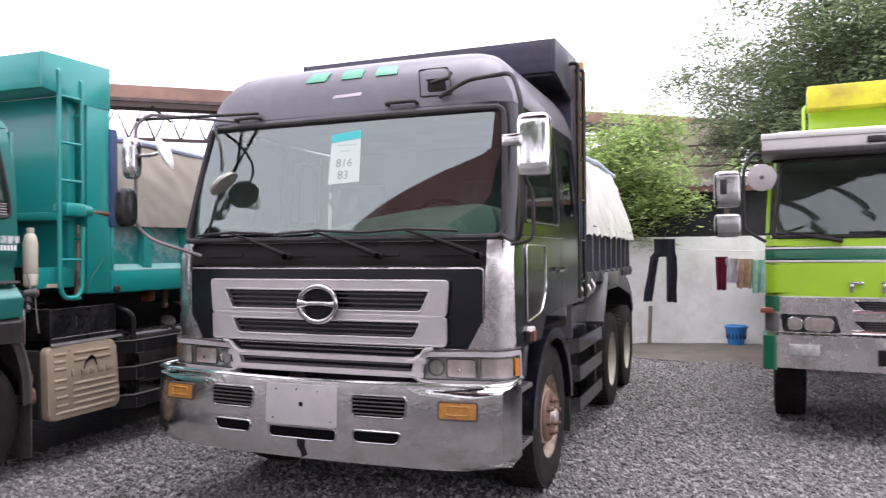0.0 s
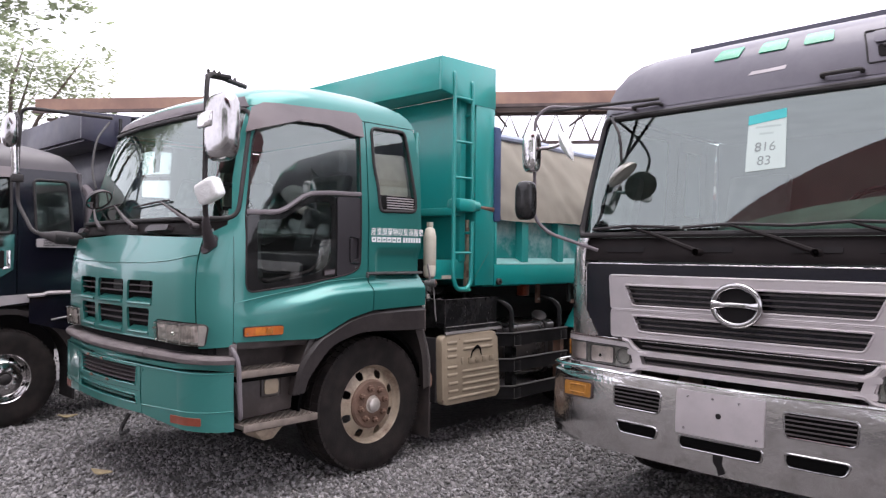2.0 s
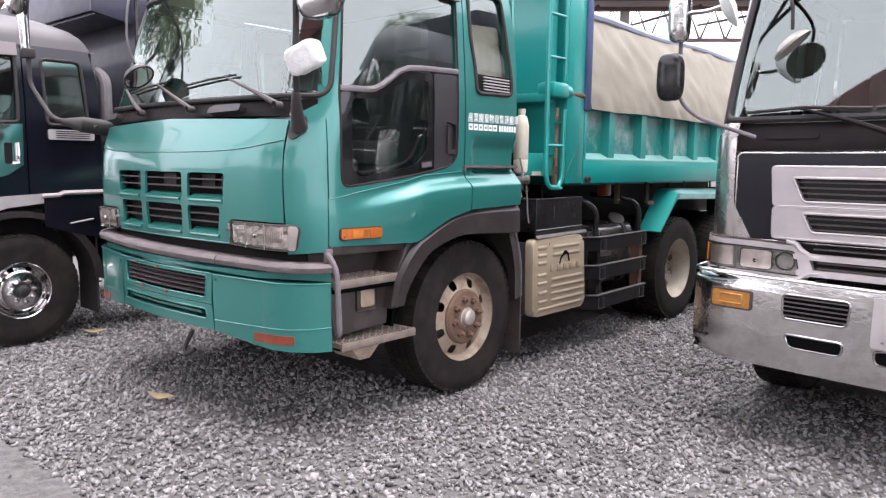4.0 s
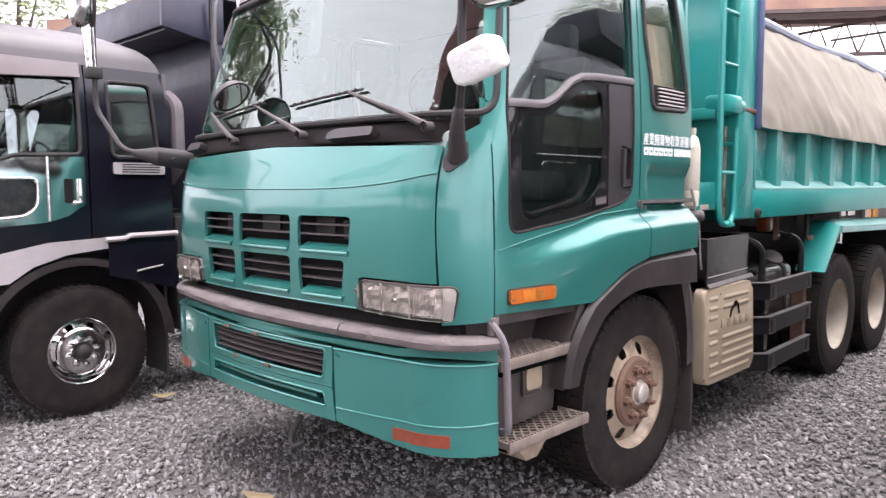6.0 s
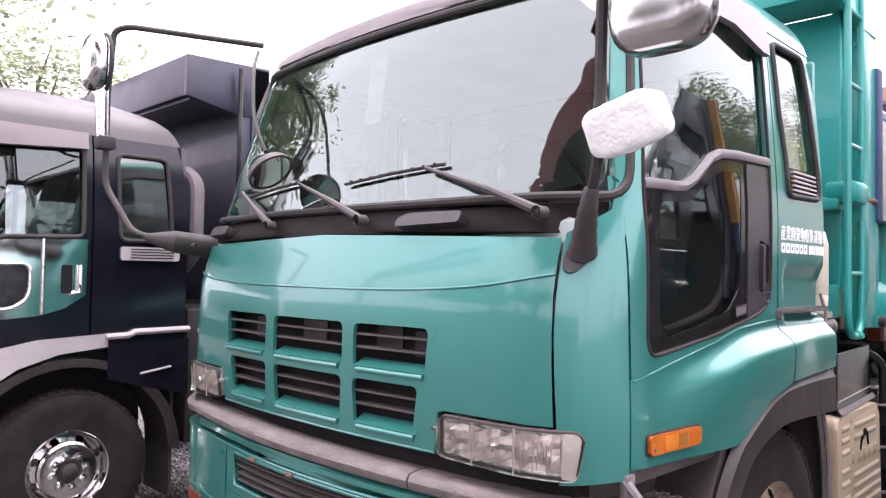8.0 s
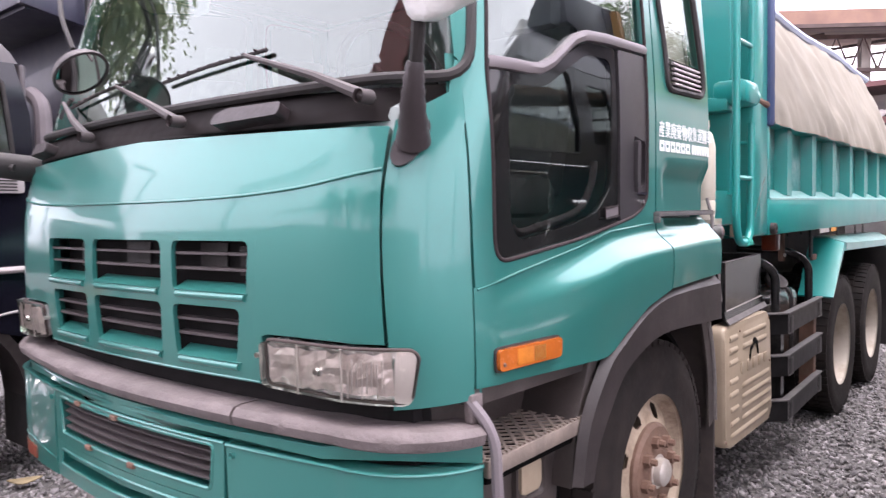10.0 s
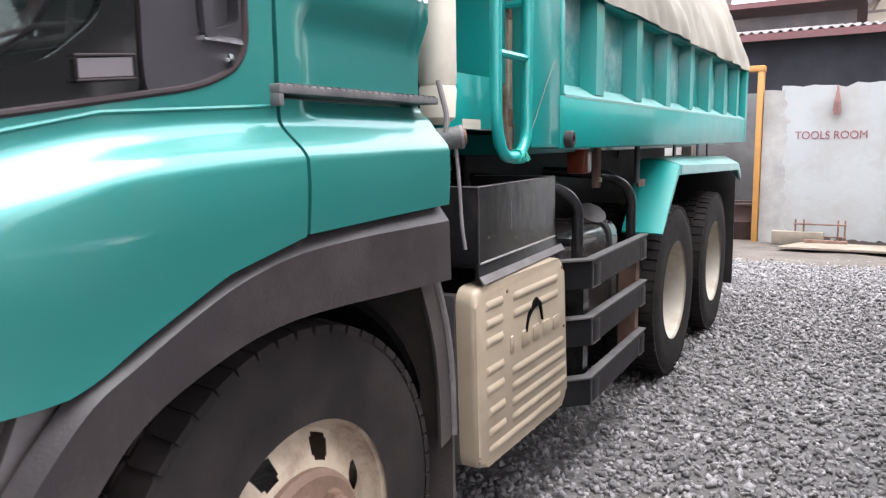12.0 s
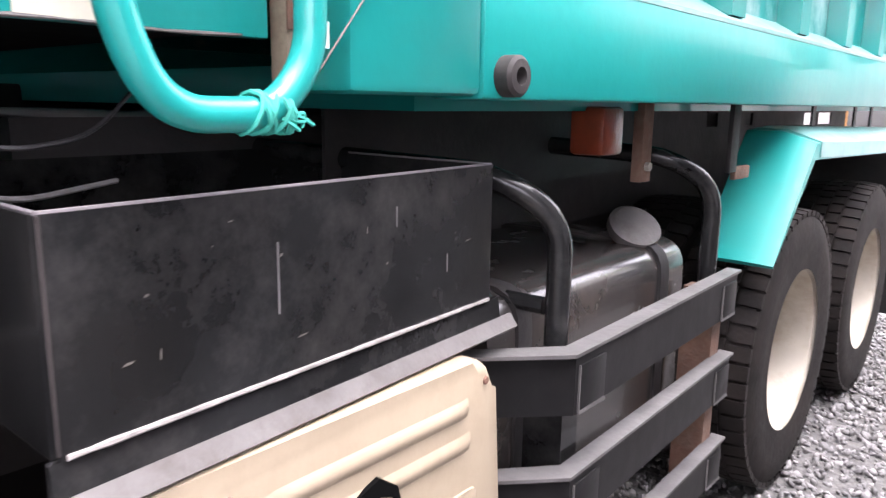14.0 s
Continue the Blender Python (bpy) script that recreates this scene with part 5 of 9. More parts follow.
part("lower_slat", bf.panel(rect(-0.495, 0.42, 0.674, 0.688), off=-0.02, depth=0.04, rings=1, extra=30), TEAL, bump)
for x, z in ((-0.22, 0.775), (0.08, 0.774), (-0.02, 0.915), (-0.3, 0.918)):
    part("rusty_clip", box(x - 0.018, x + 0.022, bf.at(x, z)[1] - 0.012, bf.at(x, z)[1] + 0.01, z - 0.010, z + 0.009, 0.005), RUST, bump)
for x0, x1 in ((-bs, 0.598), (0.607, bs)):
    n = 60
    bm = bmesh.new()
    rings = []
    for i in range(n + 1):
        s = x0 + (x1 - x0) * i / n
        dent = 0.010 * noise.noise((s * 4.2, 3.1, 0)) + 0.006 * noise.noise((s * 13, 1.1, 0))
        z = 0.983 + (0.018 * abs(s / bs) if s < 0 else -0.022 * (s / bs) ** 1.3)
        rings.append([bm.verts.new(bf.at(s, z + dz, dd)) for dz, dd in ((0.012, -0.02), (0.010, 0.006), (0.016, 0.013 + dent * 0.4), (0.040, 0.019 + dent * 0.6), (0.052 + dent * 0.4, 0.013 + dent), (0.062 + dent, 0.002), (0.066 + dent, -0.03), (0.062, -0.10), (0.01, -0.10))])
    for A, B in zip(rings, rings[1:]):
        for k in range(9):
            bm.faces.new((A[k], A[(k + 1) % 9], B[(k + 1) % 9], B[k]))
    bm.faces.new(rings[0])
    bm.faces.new(rings[-1])
    part("bumper_pad", bm, PAD, bump, "faded grey-mauve rubber bumper pad")
for g in (-1, 1):
    part("pad_bracket", box(g * 1.195, g * 1.225, 0.31, 0.36, 1.02, 1.10, 0.008), PAD, bump)
part("tow_hook", tube(bend([(0.18, 0.1, 0.52), (0.16, 0.05, 0.42), (0.22, 0.02, 0.38), (0.27, 0.06, 0.42)], 0.04), 0.014, 8), FRAME, bump)
part("bumper_back", box(-1.1, 1.1, 0.22, 0.27, 0.55, 1.06), DARK, bump)
# interior
part("cab_floor", box(-1.12, 1.12, 0.25, 2.02, 1.10, 1.16), DARK, cab)
part("dashboard", prism([(0.22, 1.5), (0.22, 1.86), (0.50, 1.93), (0.62, 1.85), (0.66, 1.5)], "x", -1.08, 1.08, 0.03), DASH, cab)
part("headlining", box(-1.03, 1.03, 0.55, 1.95, 2.74, 2.77), LINER, cab)
part("rear_liner", box(-1.15, 1.15, 2.0, 2.03, 1.2, 2.74), LINER, cab)
for x in (0.58, -0.58):
    seat = part("seat", box(x - 0.25, x + 0.25, 0.95, 1.45, 1.55, 1.72, 0.06), SEAT, cab)
    part("seat_back", prism([(1.36, 1.65), (1.5, 1.62), (1.68, 2.35), (1.58, 2.37)], "x", x - 0.24, x + 0.24, 0.04), SEAT, seat)
    part("headrest", box(x - 0.14, x + 0.14, 1.58, 1.69, 2.37, 2.56, 0.04), SEAT_PALE, seat)
wheel_ring = [(0.58 + 0.23 * math.cos(t), 0.72 - 0.23 * math.sin(t) * 0.45, 2.02 + 0.23 * math.sin(t) * 0.85) for t in [2 * math.pi * k / 28 for k in range(28)]]
sw = part("steering_wheel", tube(wheel_ring, 0.016, 8, closed=True), FRAME, cab)
part("spokes", tube([(0.37, 0.72, 2.02), (0.58, 0.75, 2.0), (0.79, 0.72, 2.02)], 0.018, 6), FRAME, sw)
part("column", tube([(0.58, 0.74, 2.0), (0.58, 0.55, 1.75)], 0.035, 8), FRAME, sw)
part("passenger_sheet", prism([(-0.13, 2.33), (-0.03, 2.33), (0.02, 2.62), (-0.09, 2.62)], "y", 0.40, 0.403), SEAT, cab, "pale paper notice behind the windscreen")


# mirrors
def turned(profile, c):
    """A round mirror's shell about an axis that points back and down at the driver."""
    bm = lathe(profile, 28, axis="y")
    bmesh.ops.transform(bm, matrix=Matrix.Translation(c) @ Vector((0.65, 0.15, -0.74)).to_track_quat("Y", "Z").to_matrix().to_4x4(), verts=bm.verts)
    return bm


def bar_mirror(truck, g, pts, rad, mat_bar):
    return part("mirror_arm", tube(bend(pts, 0.07), rad, 8), mat_bar, truck)


arm = bar_mirror(teal, 1, [(1.15, 0.19, 1.82), (1.19, 0.15, 1.90), (1.25, 0.10, 2.02), (1.26, 0.10, 2.74), (1.24, 0.12, 2.85), (1.02, 0.52, 2.86)], 0.017, FRAME)
for k in range(7):
    x = 1.235 - 0.03 * k
    part("arm_bolt", lathe([(2.84, 0.010), (2.868 + 0.008 * (k % 3), 0.010), (2.875 + 0.008 * (k % 3), 0.004)], 8, (x, 0.125 + 0.055 * k, 0), "z"), FRAME, arm)
part("arm_clamp", box(1.12, 1.22, 0.16, 0.30, 2.845, 2.868, 0.006), FRAME, arm)
oval = [(1.135 + 0.040 * math.cos(t) + 0.018 * math.sin(t), 1.755 + 0.062 * math.sin(t)) for t in [2 * math.pi * k / 24 for k in range(24)]]
boot = part("arm_boot", tf.panel(oval, off=0.016, depth=0.022, rings=3), BOOT, arm, "dark ribbed rubber mirror boot")
a, b = tf.at(1.142, 1.755, 0.005), Vector((1.205, 0.135, 1.935))
part("boot_neck", tube([a.lerp(b, k / 12) + Vector((0.012, -0.018, 0.01)) * math.sin(math.pi * k / 12) for k in range(13)], [0.046 - 0.026 * (k / 12) ** 0.6 + 0.003 * (k % 2) for k in range(13)], 16), BOOT, boot)
part("mirror_head", shell(1.28, 1.58, 0.05, 0.18, 2.27, 2.69), CHROME_DULL, arm, "chrome-backed rear-view mirror")
part("mirror_clamp", box(1.25, 1.42, 0.04, 0.07, 2.48, 2.58, 0.012), CHROME, arm)
bm = shell(-0.115, 0.115, -0.045, 0.045, -0.070, 0.070, 0.42)
wrap = Matrix.Translation((1.345, 0.08, 2.09)) @ Matrix.Rotation(radians(-14), 4, "Y") @ Matrix.Rotation(radians(18), 4, "X")
for v in bm.verts:
    crinkle = 0.010 * noise.noise(v.co * 19) + 0.006 * abs(noise.noise(v.co * 47))
    v.co = wrap @ (v.co * (1 + 0.10 * noise.noise(v.co * 9)) + v.co.normalized() * crinkle)
part("mirror_cover", bm, BAG, arm, "convex mirror wrapped in a white plastic bag")
arm2 = bar_mirror(teal, -1, [(-1.06, 0.10, 1.80), (-1.32, -0.10, 1.86), (-1.57, -0.15, 2.12), (-1.57, -0.15, 2.6), (-1.56, -0.13, 2.93), (-1.50, -0.08, 2.95), (-1.05, 0.45, 2.88)], 0.016, FRAME)
part("arm_boot", tube([tuple(tf.at(-1.15, 1.80, -0.02)), (-1.12, 0.02, 1.82), (-1.24, -0.06, 1.84)], [0.06, 0.055, 0.022], 12), FRAME, arm2)
part("mirror_head", shell(-1.69, -1.47, -0.27, -0.16, 2.60, 2.90, 0.75), CHROME_DULL, arm2, "round-edged chrome mirror")
part("mirror_rim", tube([(-1.58 + 0.112 * math.cos(t), -0.17, 2.75 + 0.152 * math.sin(t)) for t in [2 * math.pi * k / 28 for k in range(28)]], 0.011, 8, closed=True), FRAME, arm2)
part("mirror_stem", tube([(-1.57, -0.17, 2.36), (-1.57, -0.18, 2.62)], [0.030, 0.036], 12), CHROME, arm2)
part("stem_clamp", box(-1.61, -1.53, -0.20, -0.11, 2.30, 2.37, 0.012), FRAME, arm2)
um = part("under_mirror", turned([(-0.05, 0.001), (-0.046, 0.05), (-0.030, 0.085), (-0.008, 0.100), (0.006, 0.102), (0.008, 0.092)], (-0.34, 0.065, 2.105)), BOOT, arm2, "round black-backed under mirror before the windscreen")
part("mirror_face", turned([(0.004, 0.094), (0.010, 0.05), (0.011, 0.0001)], (-0.34, 0.065, 2.105)), MIRROR, um, "round convex mirror face")
part("mirror_stay", tube(bend([(-1.05, 0.42, 2.84), (-0.66, 0.16, 2.62), (-0.48, 0.06, 2.34), (-0.36, 0.05, 2.19)], 0.2, 8), 0.009, 8), FRAME, um)
# lettering on the quarter panel: the trade in readable characters, the permit line as bars
o = tf.at(S(1.51, 1.87)[0], 1.855, 0.004)
writing("trade_lettering", "産業廃棄物収集運搬車", 0.066, Matrix.Translation(o) @ pose(0, 0, 0, 90, 0, 90), DECAL, cab, 0.001, stretch=0.86)
for k in range(6):
    y = 1.515 + k * 0.053
    sf = [(S(a, b)[0], b) for a, b in rect(y, y + 0.042, 1.797, 1.838)]
    part("character_bar", tf.panel(sf, [(S(a, b)[0], b) for a, b in rect(y + 0.010, y + 0.032, 1.810, 1.824)], off=0.003, depth=0.002, rings=1, extra=12), DECAL, cab)
for k in range(7):
    y = 1.845 + k * 0.029
    part("character_bar", tf.panel([(S(a, b)[0], b) for a, b in rect(y, y + 0.020, 1.797, 1.838, 0.006)], off=0.003, depth=0.002, rings=1, extra=12), DECAL, cab)


# chassis
def chassis(truck, length, x=0.42):
    ch = part("chassis", box(-x - 0.04, -x + 0.04, 0.5, length, 0.72, 0.98, 0.01, box(x - 0.04, x + 0.04, 0.5, length, 0.72, 0.98, 0.01)), FRAME, truck)
    for y in (0.9, 2.4, 3.6, 5.0, length - 0.3):
        part("cross_member", box(-x, x, y - 0.06, y + 0.06, 0.76, 0.94), FRAME, ch)
    return ch


ch = chassis(teal, 7.3)
part("engine_block", box(-0.38, 0.38, 0.6, 2.1, 0.55, 1.25, 0.05), FRAME, ch)
# plain dark blocks added to fill the space under the bed
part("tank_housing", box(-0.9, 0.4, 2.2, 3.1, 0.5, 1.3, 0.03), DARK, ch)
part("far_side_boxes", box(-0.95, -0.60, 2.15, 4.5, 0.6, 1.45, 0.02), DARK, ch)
part("propshaft", tube([(0, 2.0, 0.62), (0, 5.0, 0.55)], 0.06, 12), FRAME, ch)
for y in (1.57, 4.97, 6.22):
    part("axle", tube([(-1.0, y, 0.53), (1.0, y, 0.53)], 0.07, 12), FRAME, ch)
for g in (1, -1):
    wheel(teal, g * 1.035, 1.57, True, RIM, HUBCAP, flip=g < 0)
    for y in (4.97, 6.22):
        wheel(teal, g * 1.06, y, False, RIM_PALE, RIM_PALE, flip=g < 0)
        wheel(teal, g * 0.74, y, False, RIM_PALE, RIM_PALE, flip=g < 0)
    part("mud_flap", box(g * 0.80, g * 1.2, 2.185, 2.20, 0.16, 0.85), GUARD, teal)
    part("rear_mud_flap", box(g * 0.62, g * 1.2, 7.12, 7.14, 0.2, 1.2), FRAME, teal)
    # tandem mudguard
    top = [(4.43, 0.945, 0.004), (4.78, 1.335, 0.035), (5.0, 1.345, 0.05), (6.9, 1.31, 0.06), (7.05, 1.22, 0.06)]
    bm = bmesh.new()
    lines = []
    for y, z, c in top:
        lines.append([bm.verts.new(p) for p in ((g * 1.02, y, z), (g * 1.14, y, z), (g * 1.250, y, z - c), (g * 1.250, y, z - c - 0.055 * min(1, c * 30)), (g * 1.240, y, z - c - 0.055 * min(1, c * 30)), (g * 1.14, y + 0.012, z - 0.012), (g * 1.02, y + 0.012, z - 0.012))])
    for A, B in zip(lines, lines[1:]):
        for k in range(7):
            bm.faces.new((A[k], A[(k + 1) % 7], B[(k + 1) % 7], B[k]))
    bm.faces.new(lines[0])
    bm.faces.new(lines[-1])
    fender = part("mudguard", bm, TEAL_BED, teal)
    bm = bmesh.new()
    lines = [[bm.verts.new(p) for p in ((g * 1.03, y, z + 0.003), (g * 1.14, y, z + 0.003), (g * 1.2535, y, z - c + 0.001), (g * 1.2535, y, z - c - 0.05), (g * 1.2515, y, z - c - 0.05), (g * 1.14, y, z + 0.001), (g * 1.03, y, z + 0.001))] for y, z, c in ((4.83, 1.339, 0.037), (5.0, 1.345, 0.05), (6.9, 1.31, 0.06), (7.045, 1.225, 0.06))]
    for A, B in zip(lines, lines[1:]):
        for k in range(7):
            bm.faces.new((A[k], A[(k + 1) % 7], B[(k + 1) % 7], B[k]))
    bm.faces.new(lines[0])
    bm.faces.new(lines[-1])
    part("worn_top", bm, TEAL_LEDGE, fender, "paint worn pale along the top")
    # straps that hang the mudguard, and the plates of the subframe with daylight between
    for y in (5.23, 5.93, 6.28):
        part("hanger_strap", box(g * 1.112, g * 1.120, y - 0.022, y + 0.022, 1.32, 1.42), RAIL, fender)
    for a, b, z0 in ((3.10, 5.10, 1.20), (5.10, 5.22, 1.20), (5.22, 5.56, 1.20), (5.56, 5.66, 1.20), (5.66, 6.27, 1.20), (6.76, 6.80, 1.20), (7.10, 7.46, 1.20)):
        low = 1.33 if b - a < 0.13 and b < 5.7 else 1.40
        part("subframe_plate", box(g * 0.745, g * 0.755, a, b, z0, low), FRAME, teal)
    part("subframe_sill", box(g * 0.742, g * 0.758, 6.27, 7.10, 1.20, 1.318), FRAME, teal)
    part("subframe_head", box(g * 0.742, g * 0.758, 5.10, 7.10, 1.385, 1.40), FRAME, teal)
    # battery cover, open tray above it
    tilt = lambda z: 1.225 - 0.03 * (1.0 - z)
cover_pts = rounded([(2.355, 0.40), (3.13, 0.40), (3.08, 1.004), (2.335, 1.004)], 0.06)
bm = prism(cover_pts, "x", 1.13, 1.20)
bmesh.ops.bevel(bm, geom=[e for e in bm.edges if abs(e.verts[0].co.x - 1.20) < 1e-4 and abs(e.verts[1].co.x - 1.20) < 1e-4], offset=0.022, segments=3, affect="EDGES", profile=0.5)
cover = part("battery_cover", bm, CREAM, teal, "dented cream battery cover with pressed ribs")
ribs = [(2.609, 3.014, 0.930, 0), (2.609, 3.02, 0.870, 0), (2.60, 3.08, 0.672, -0.03), (2.60, 3.10, 0.615, -0.02), (2.60, 3.11, 0.560, -0.01), (2.60, 3.11, 0.505, 0), (2.42, 3.06, 0.450, 0), (2.402, 2.528, 0.935, 0), (2.405, 2.528, 0.875, 0), (2.405, 2.53, 0.815, 0), (2.408, 2.535, 0.72, 0), (2.41, 2.538, 0.655, 0), (2.425, 2.545, 0.58, 0), (2.425, 2.55, 0.51, 0)]
for y0, y1, z, dy in ribs:
    bm = bmesh.new()
    cols = []
    n = 18
    for i in range(n + 1):
        u = i / n
        h = 0.0075 * min(1, math.sin(math.pi * u) * 6)
        cols.append([bm.verts.new((1.1995 + h * k, y0 + (y1 - y0) * u, z + dz)) for k, dz in ((-0.3, -0.020), (0.35, -0.013), (0.9, -0.006), (1.0, 0.0), (0.9, 0.006), (0.35, 0.013), (-0.3, 0.020))])
    for A, B in zip(cols, cols[1:]):
        for k in range(6):
            bm.faces.new((A[k], A[k + 1], B[k + 1], B[k]))
    part("pressed_rib", bm, CREAM, cover)
for k in range(5):
    y = 2.585 + k * 0.095
    mk = prism(rounded(rect(y, y + (0.028 if k == 0 else 0.068), 0.735 - k * 0.001, 0.798 - k * 0.003), 0.014), "x", 1.19, 1.2045)
    bmesh.ops.bevel(mk, geom=[e for e in mk.edges if min(v.co.x for v in e.verts) > 1.204], offset=0.003, segments=2, affect="EDGES", profile=0.5)
    part("pressed_mark", mk, CREAM, cover)
arch_hole = [(2.708, 0.785), (2.726, 0.84), (2.760, 0.880), (2.802, 0.894), (2.838, 0.868), (2.858, 0.798), (2.852, 0.80), (2.832, 0.852), (2.802, 0.864), (2.770, 0.856), (2.732, 0.832), (2.712, 0.785)]
# the hole is a black shape on the cover, its inner shade painted
bm = prism(arch_hole, "x", 1.196, 1.2082)
part("torn_hole", bm, SHADE_BLACK, cover)
for y, z in ((2.563, 0.958), (3.055, 0.965), (2.36, 0.44), (3.06, 0.50), (3.08, 0.725)):
    part("rivet", lathe([(1.198, 0.008), (1.203, 0.006), (1.2035, 0.001)], 10, (0, y, z)), RUST, cover)
part("cover_side", box(0.72, 1.13, 2.33, 2.37, 0.42, 0.98, 0.01), FRAME, cover)
tray = part("battery_tray", prism([(2.45, 1.315), (3.14, 1.315), (3.14, 1.075), (2.45, 1.075)], "x", 1.135, 1.145), STEEL_BLACK, teal, "open black steel tray above the battery cover")
part("tray_front", box(0.55, 1.135, 2.445, 2.455, 1.075, 1.315), STEEL_BLACK, tray)
part("tray_back", box(0.55, 1.135, 3.132, 3.142, 1.075, 1.315), STEEL_BLACK, tray)
part("tray_inner", box(0.55, 0.56, 2.455, 3.132, 1.075, 1.315), STEEL_BLACK, tray)
part("tray_floor", box(0.55, 1.135, 2.455, 3.132, 1.06, 1.074), STEEL_BLACK, tray)
part("tray_ledge", prism([(1.135, 1.074), (1.143, 1.074), (1.149, 1.034), (1.135, 1.026)], "y", 2.44, 3.17), STEEL_BLACK, tray)
part("ledge_lip", prism([(1.146, 1.036), (1.151, 1.038), (1.168, 1.016), (1.162, 1.010)], "y", 2.44, 3.20), LIP, tray, "worn pale grey metal lip")
for a, b in (((1.14, 2.45), (1.14, 3.14)), ((1.14, 2.45), (0.56, 2.45)), ((1.14, 3.137), (0.56, 3.137))):
    part("worn_edge", tube([(a[0], a[1], 1.316), (b[0], b[1], 1.316)], 0.0026, 6), RUBBER_TRIM, tray)
part("worn_edge", tube([(1.143, 2.45, 1.08), (1.143, 2.45, 1.314)], 0.0025, 6), PLASTIC, tray)
for y, z, dz in ((2.70, 1.25, 0.09), (2.905, 1.27, 0.03), (3.02, 1.18, 0.03)):
    part("scratch", box(1.1448, 1.1455, y, y + 0.003 + 0.04 * (dz < 0.02), z - (dz if dz >= 0.02 else 0.003), z), CAP, tray)
chips = random.Random(8)
for k in range(11):
    y, z, h = 2.50 + 0.60 * chips.random(), 1.10 + 0.19 * chips.random(), 0.002 + 0.010 * chips.random() ** 2
    w = 0.0015 + 0.012 * chips.random() ** 3
    part("scratch", prism([(y, z), (y + w, z + 0.001), (y + w * 1.3, z + h), (y + w * 0.4, z + h * 0.9)], "x", 1.1448, 1.1454), CHASSIS_WORN, tray)
part("weld_bead", tube([(1.147, 2.455 + k * 0.02, 1.0775) for k in range(35)], [0.0035 + 0.0015 * noise.noise((k * 1.7, 0, 0)) for k in range(35)], 6), WELD, tray, "pale uneven weld bead")
for o in (tray, *tray.children):
    # the tray stands a little askew, its front corner swung outwards
    for v in o.data.vertices:
        v.co.y = 3.15 + (v.co.y - 3.14) * 1.10
        v.co.x += (-0.012 + 0.054 * (3.15 - v.co.y) / 0.757) * min(1, max(0, (v.co.x - 0.55) / 0.55))
        v.co.z -= 0.004
for z, r, x in ((0.755, 0.072, 1.06), (0.615, 0.085, 1.09)):
    part("air_tank", tube([(0.55, 2.37, z), (x - 0.05, 2.37, z), (x - 0.02, 2.37, z), (x, 2.37, z), (x + 0.006, 2.37, z)], [r, r, r * 0.93, r * 0.7, r * 0.3], 22), TERRACOTTA, teal, "primer-red air tank behind the wheel guard")
# side guard rails
for z in (0.912, 0.670, 0.412):
    bm = prism([(0.70, 3.11), (1.11, 3.12), (1.250, 3.265), (1.228, 4.18), (1.208, 4.18), (1.230, 3.275), (1.10, 3.14), (0.70, 3.14)], "z", z - 0.065, z + 0.05)
    rail = part("guard_rail", bm, RAIL, teal, "black painted side guard rail")
    part("rail_cap", prism([(0.70, 3.095), (1.118, 3.105), (1.257, 3.255), (1.235, 4.19), (1.195, 4.19), (1.215, 3.285), (1.095, 3.145), (0.70, 3.145)], "z", z + 0.051, z + 0.058), CAP, rail)
    for y, x in ((3.33, 1.2485), (4.12, 1.2295)):
        part("rail_plate", box(x - 0.003, x + 0.004, y - 0.05, y + 0.05, z - 0.065, z + 0.03, 0.002), RAIL, rail)
        part("worn_edge", box(x - 0.002, x + 0.005, y - 0.05, y + 0.05, z - 0.067, z - 0.060), CAP, rail)
        part("worn_edge", box(x - 0.002, x + 0.005, y - 0.053, y - 0.049, z - 0.064, z + 0.030), CAP, rail)
for y in (3.34, 4.13):
    part("guard_hoop", tube(bend([(1.16, y, 0.35), (1.16, y, 1.20), (1.06, y - 0.08, 1.28), (0.55, y - 0.25, 1.31)], 0.14, 9), 0.025, 14), STEEL_BLACK, teal)
    part("hoop_bar", tube([(1.13, 3.34, 1.02), (0.60, 3.28, 1.03)], 0.018, 10), STEEL_BLACK, teal) if y < 4 else None
    part("guard_post", box(1.11, 1.20, y - 0.03, y + 0.03, 0.35, 0.92), RUST if y > 4 else STEEL_BLACK, teal)
bm = prism(rounded([(0.52, 0.50), (1.08, 0.50), (1.08, 1.04), (0.52, 1.04)], 0.09), "y", 3.22, 4.16)
tank = part("fuel_tank", bm, TANK, teal, "black fuel tank with steel straps and filler cap")
for y in (3.34, 4.02):
    part("tank_strap", prism(rounded([(0.512, 0.492), (1.088, 0.492), (1.088, 1.048), (0.512, 1.048)], 0.09), "y", y - 0.025, y + 0.025), FRAME, tank)
part("filler_neck", tube([(0.93, 4.06, 0.99), (0.975, 4.03, 1.062)], 0.052, 20), RUST, tank)
part("filler_cap", tube([(0.972, 4.032, 1.057), (0.977, 4.029, 1.065), (0.990, 4.020, 1.086), (0.993, 4.018, 1.090)], [0.068, 0.075, 0.075, 0.062], 28), LIP, tank, "pale worn fuel cap")

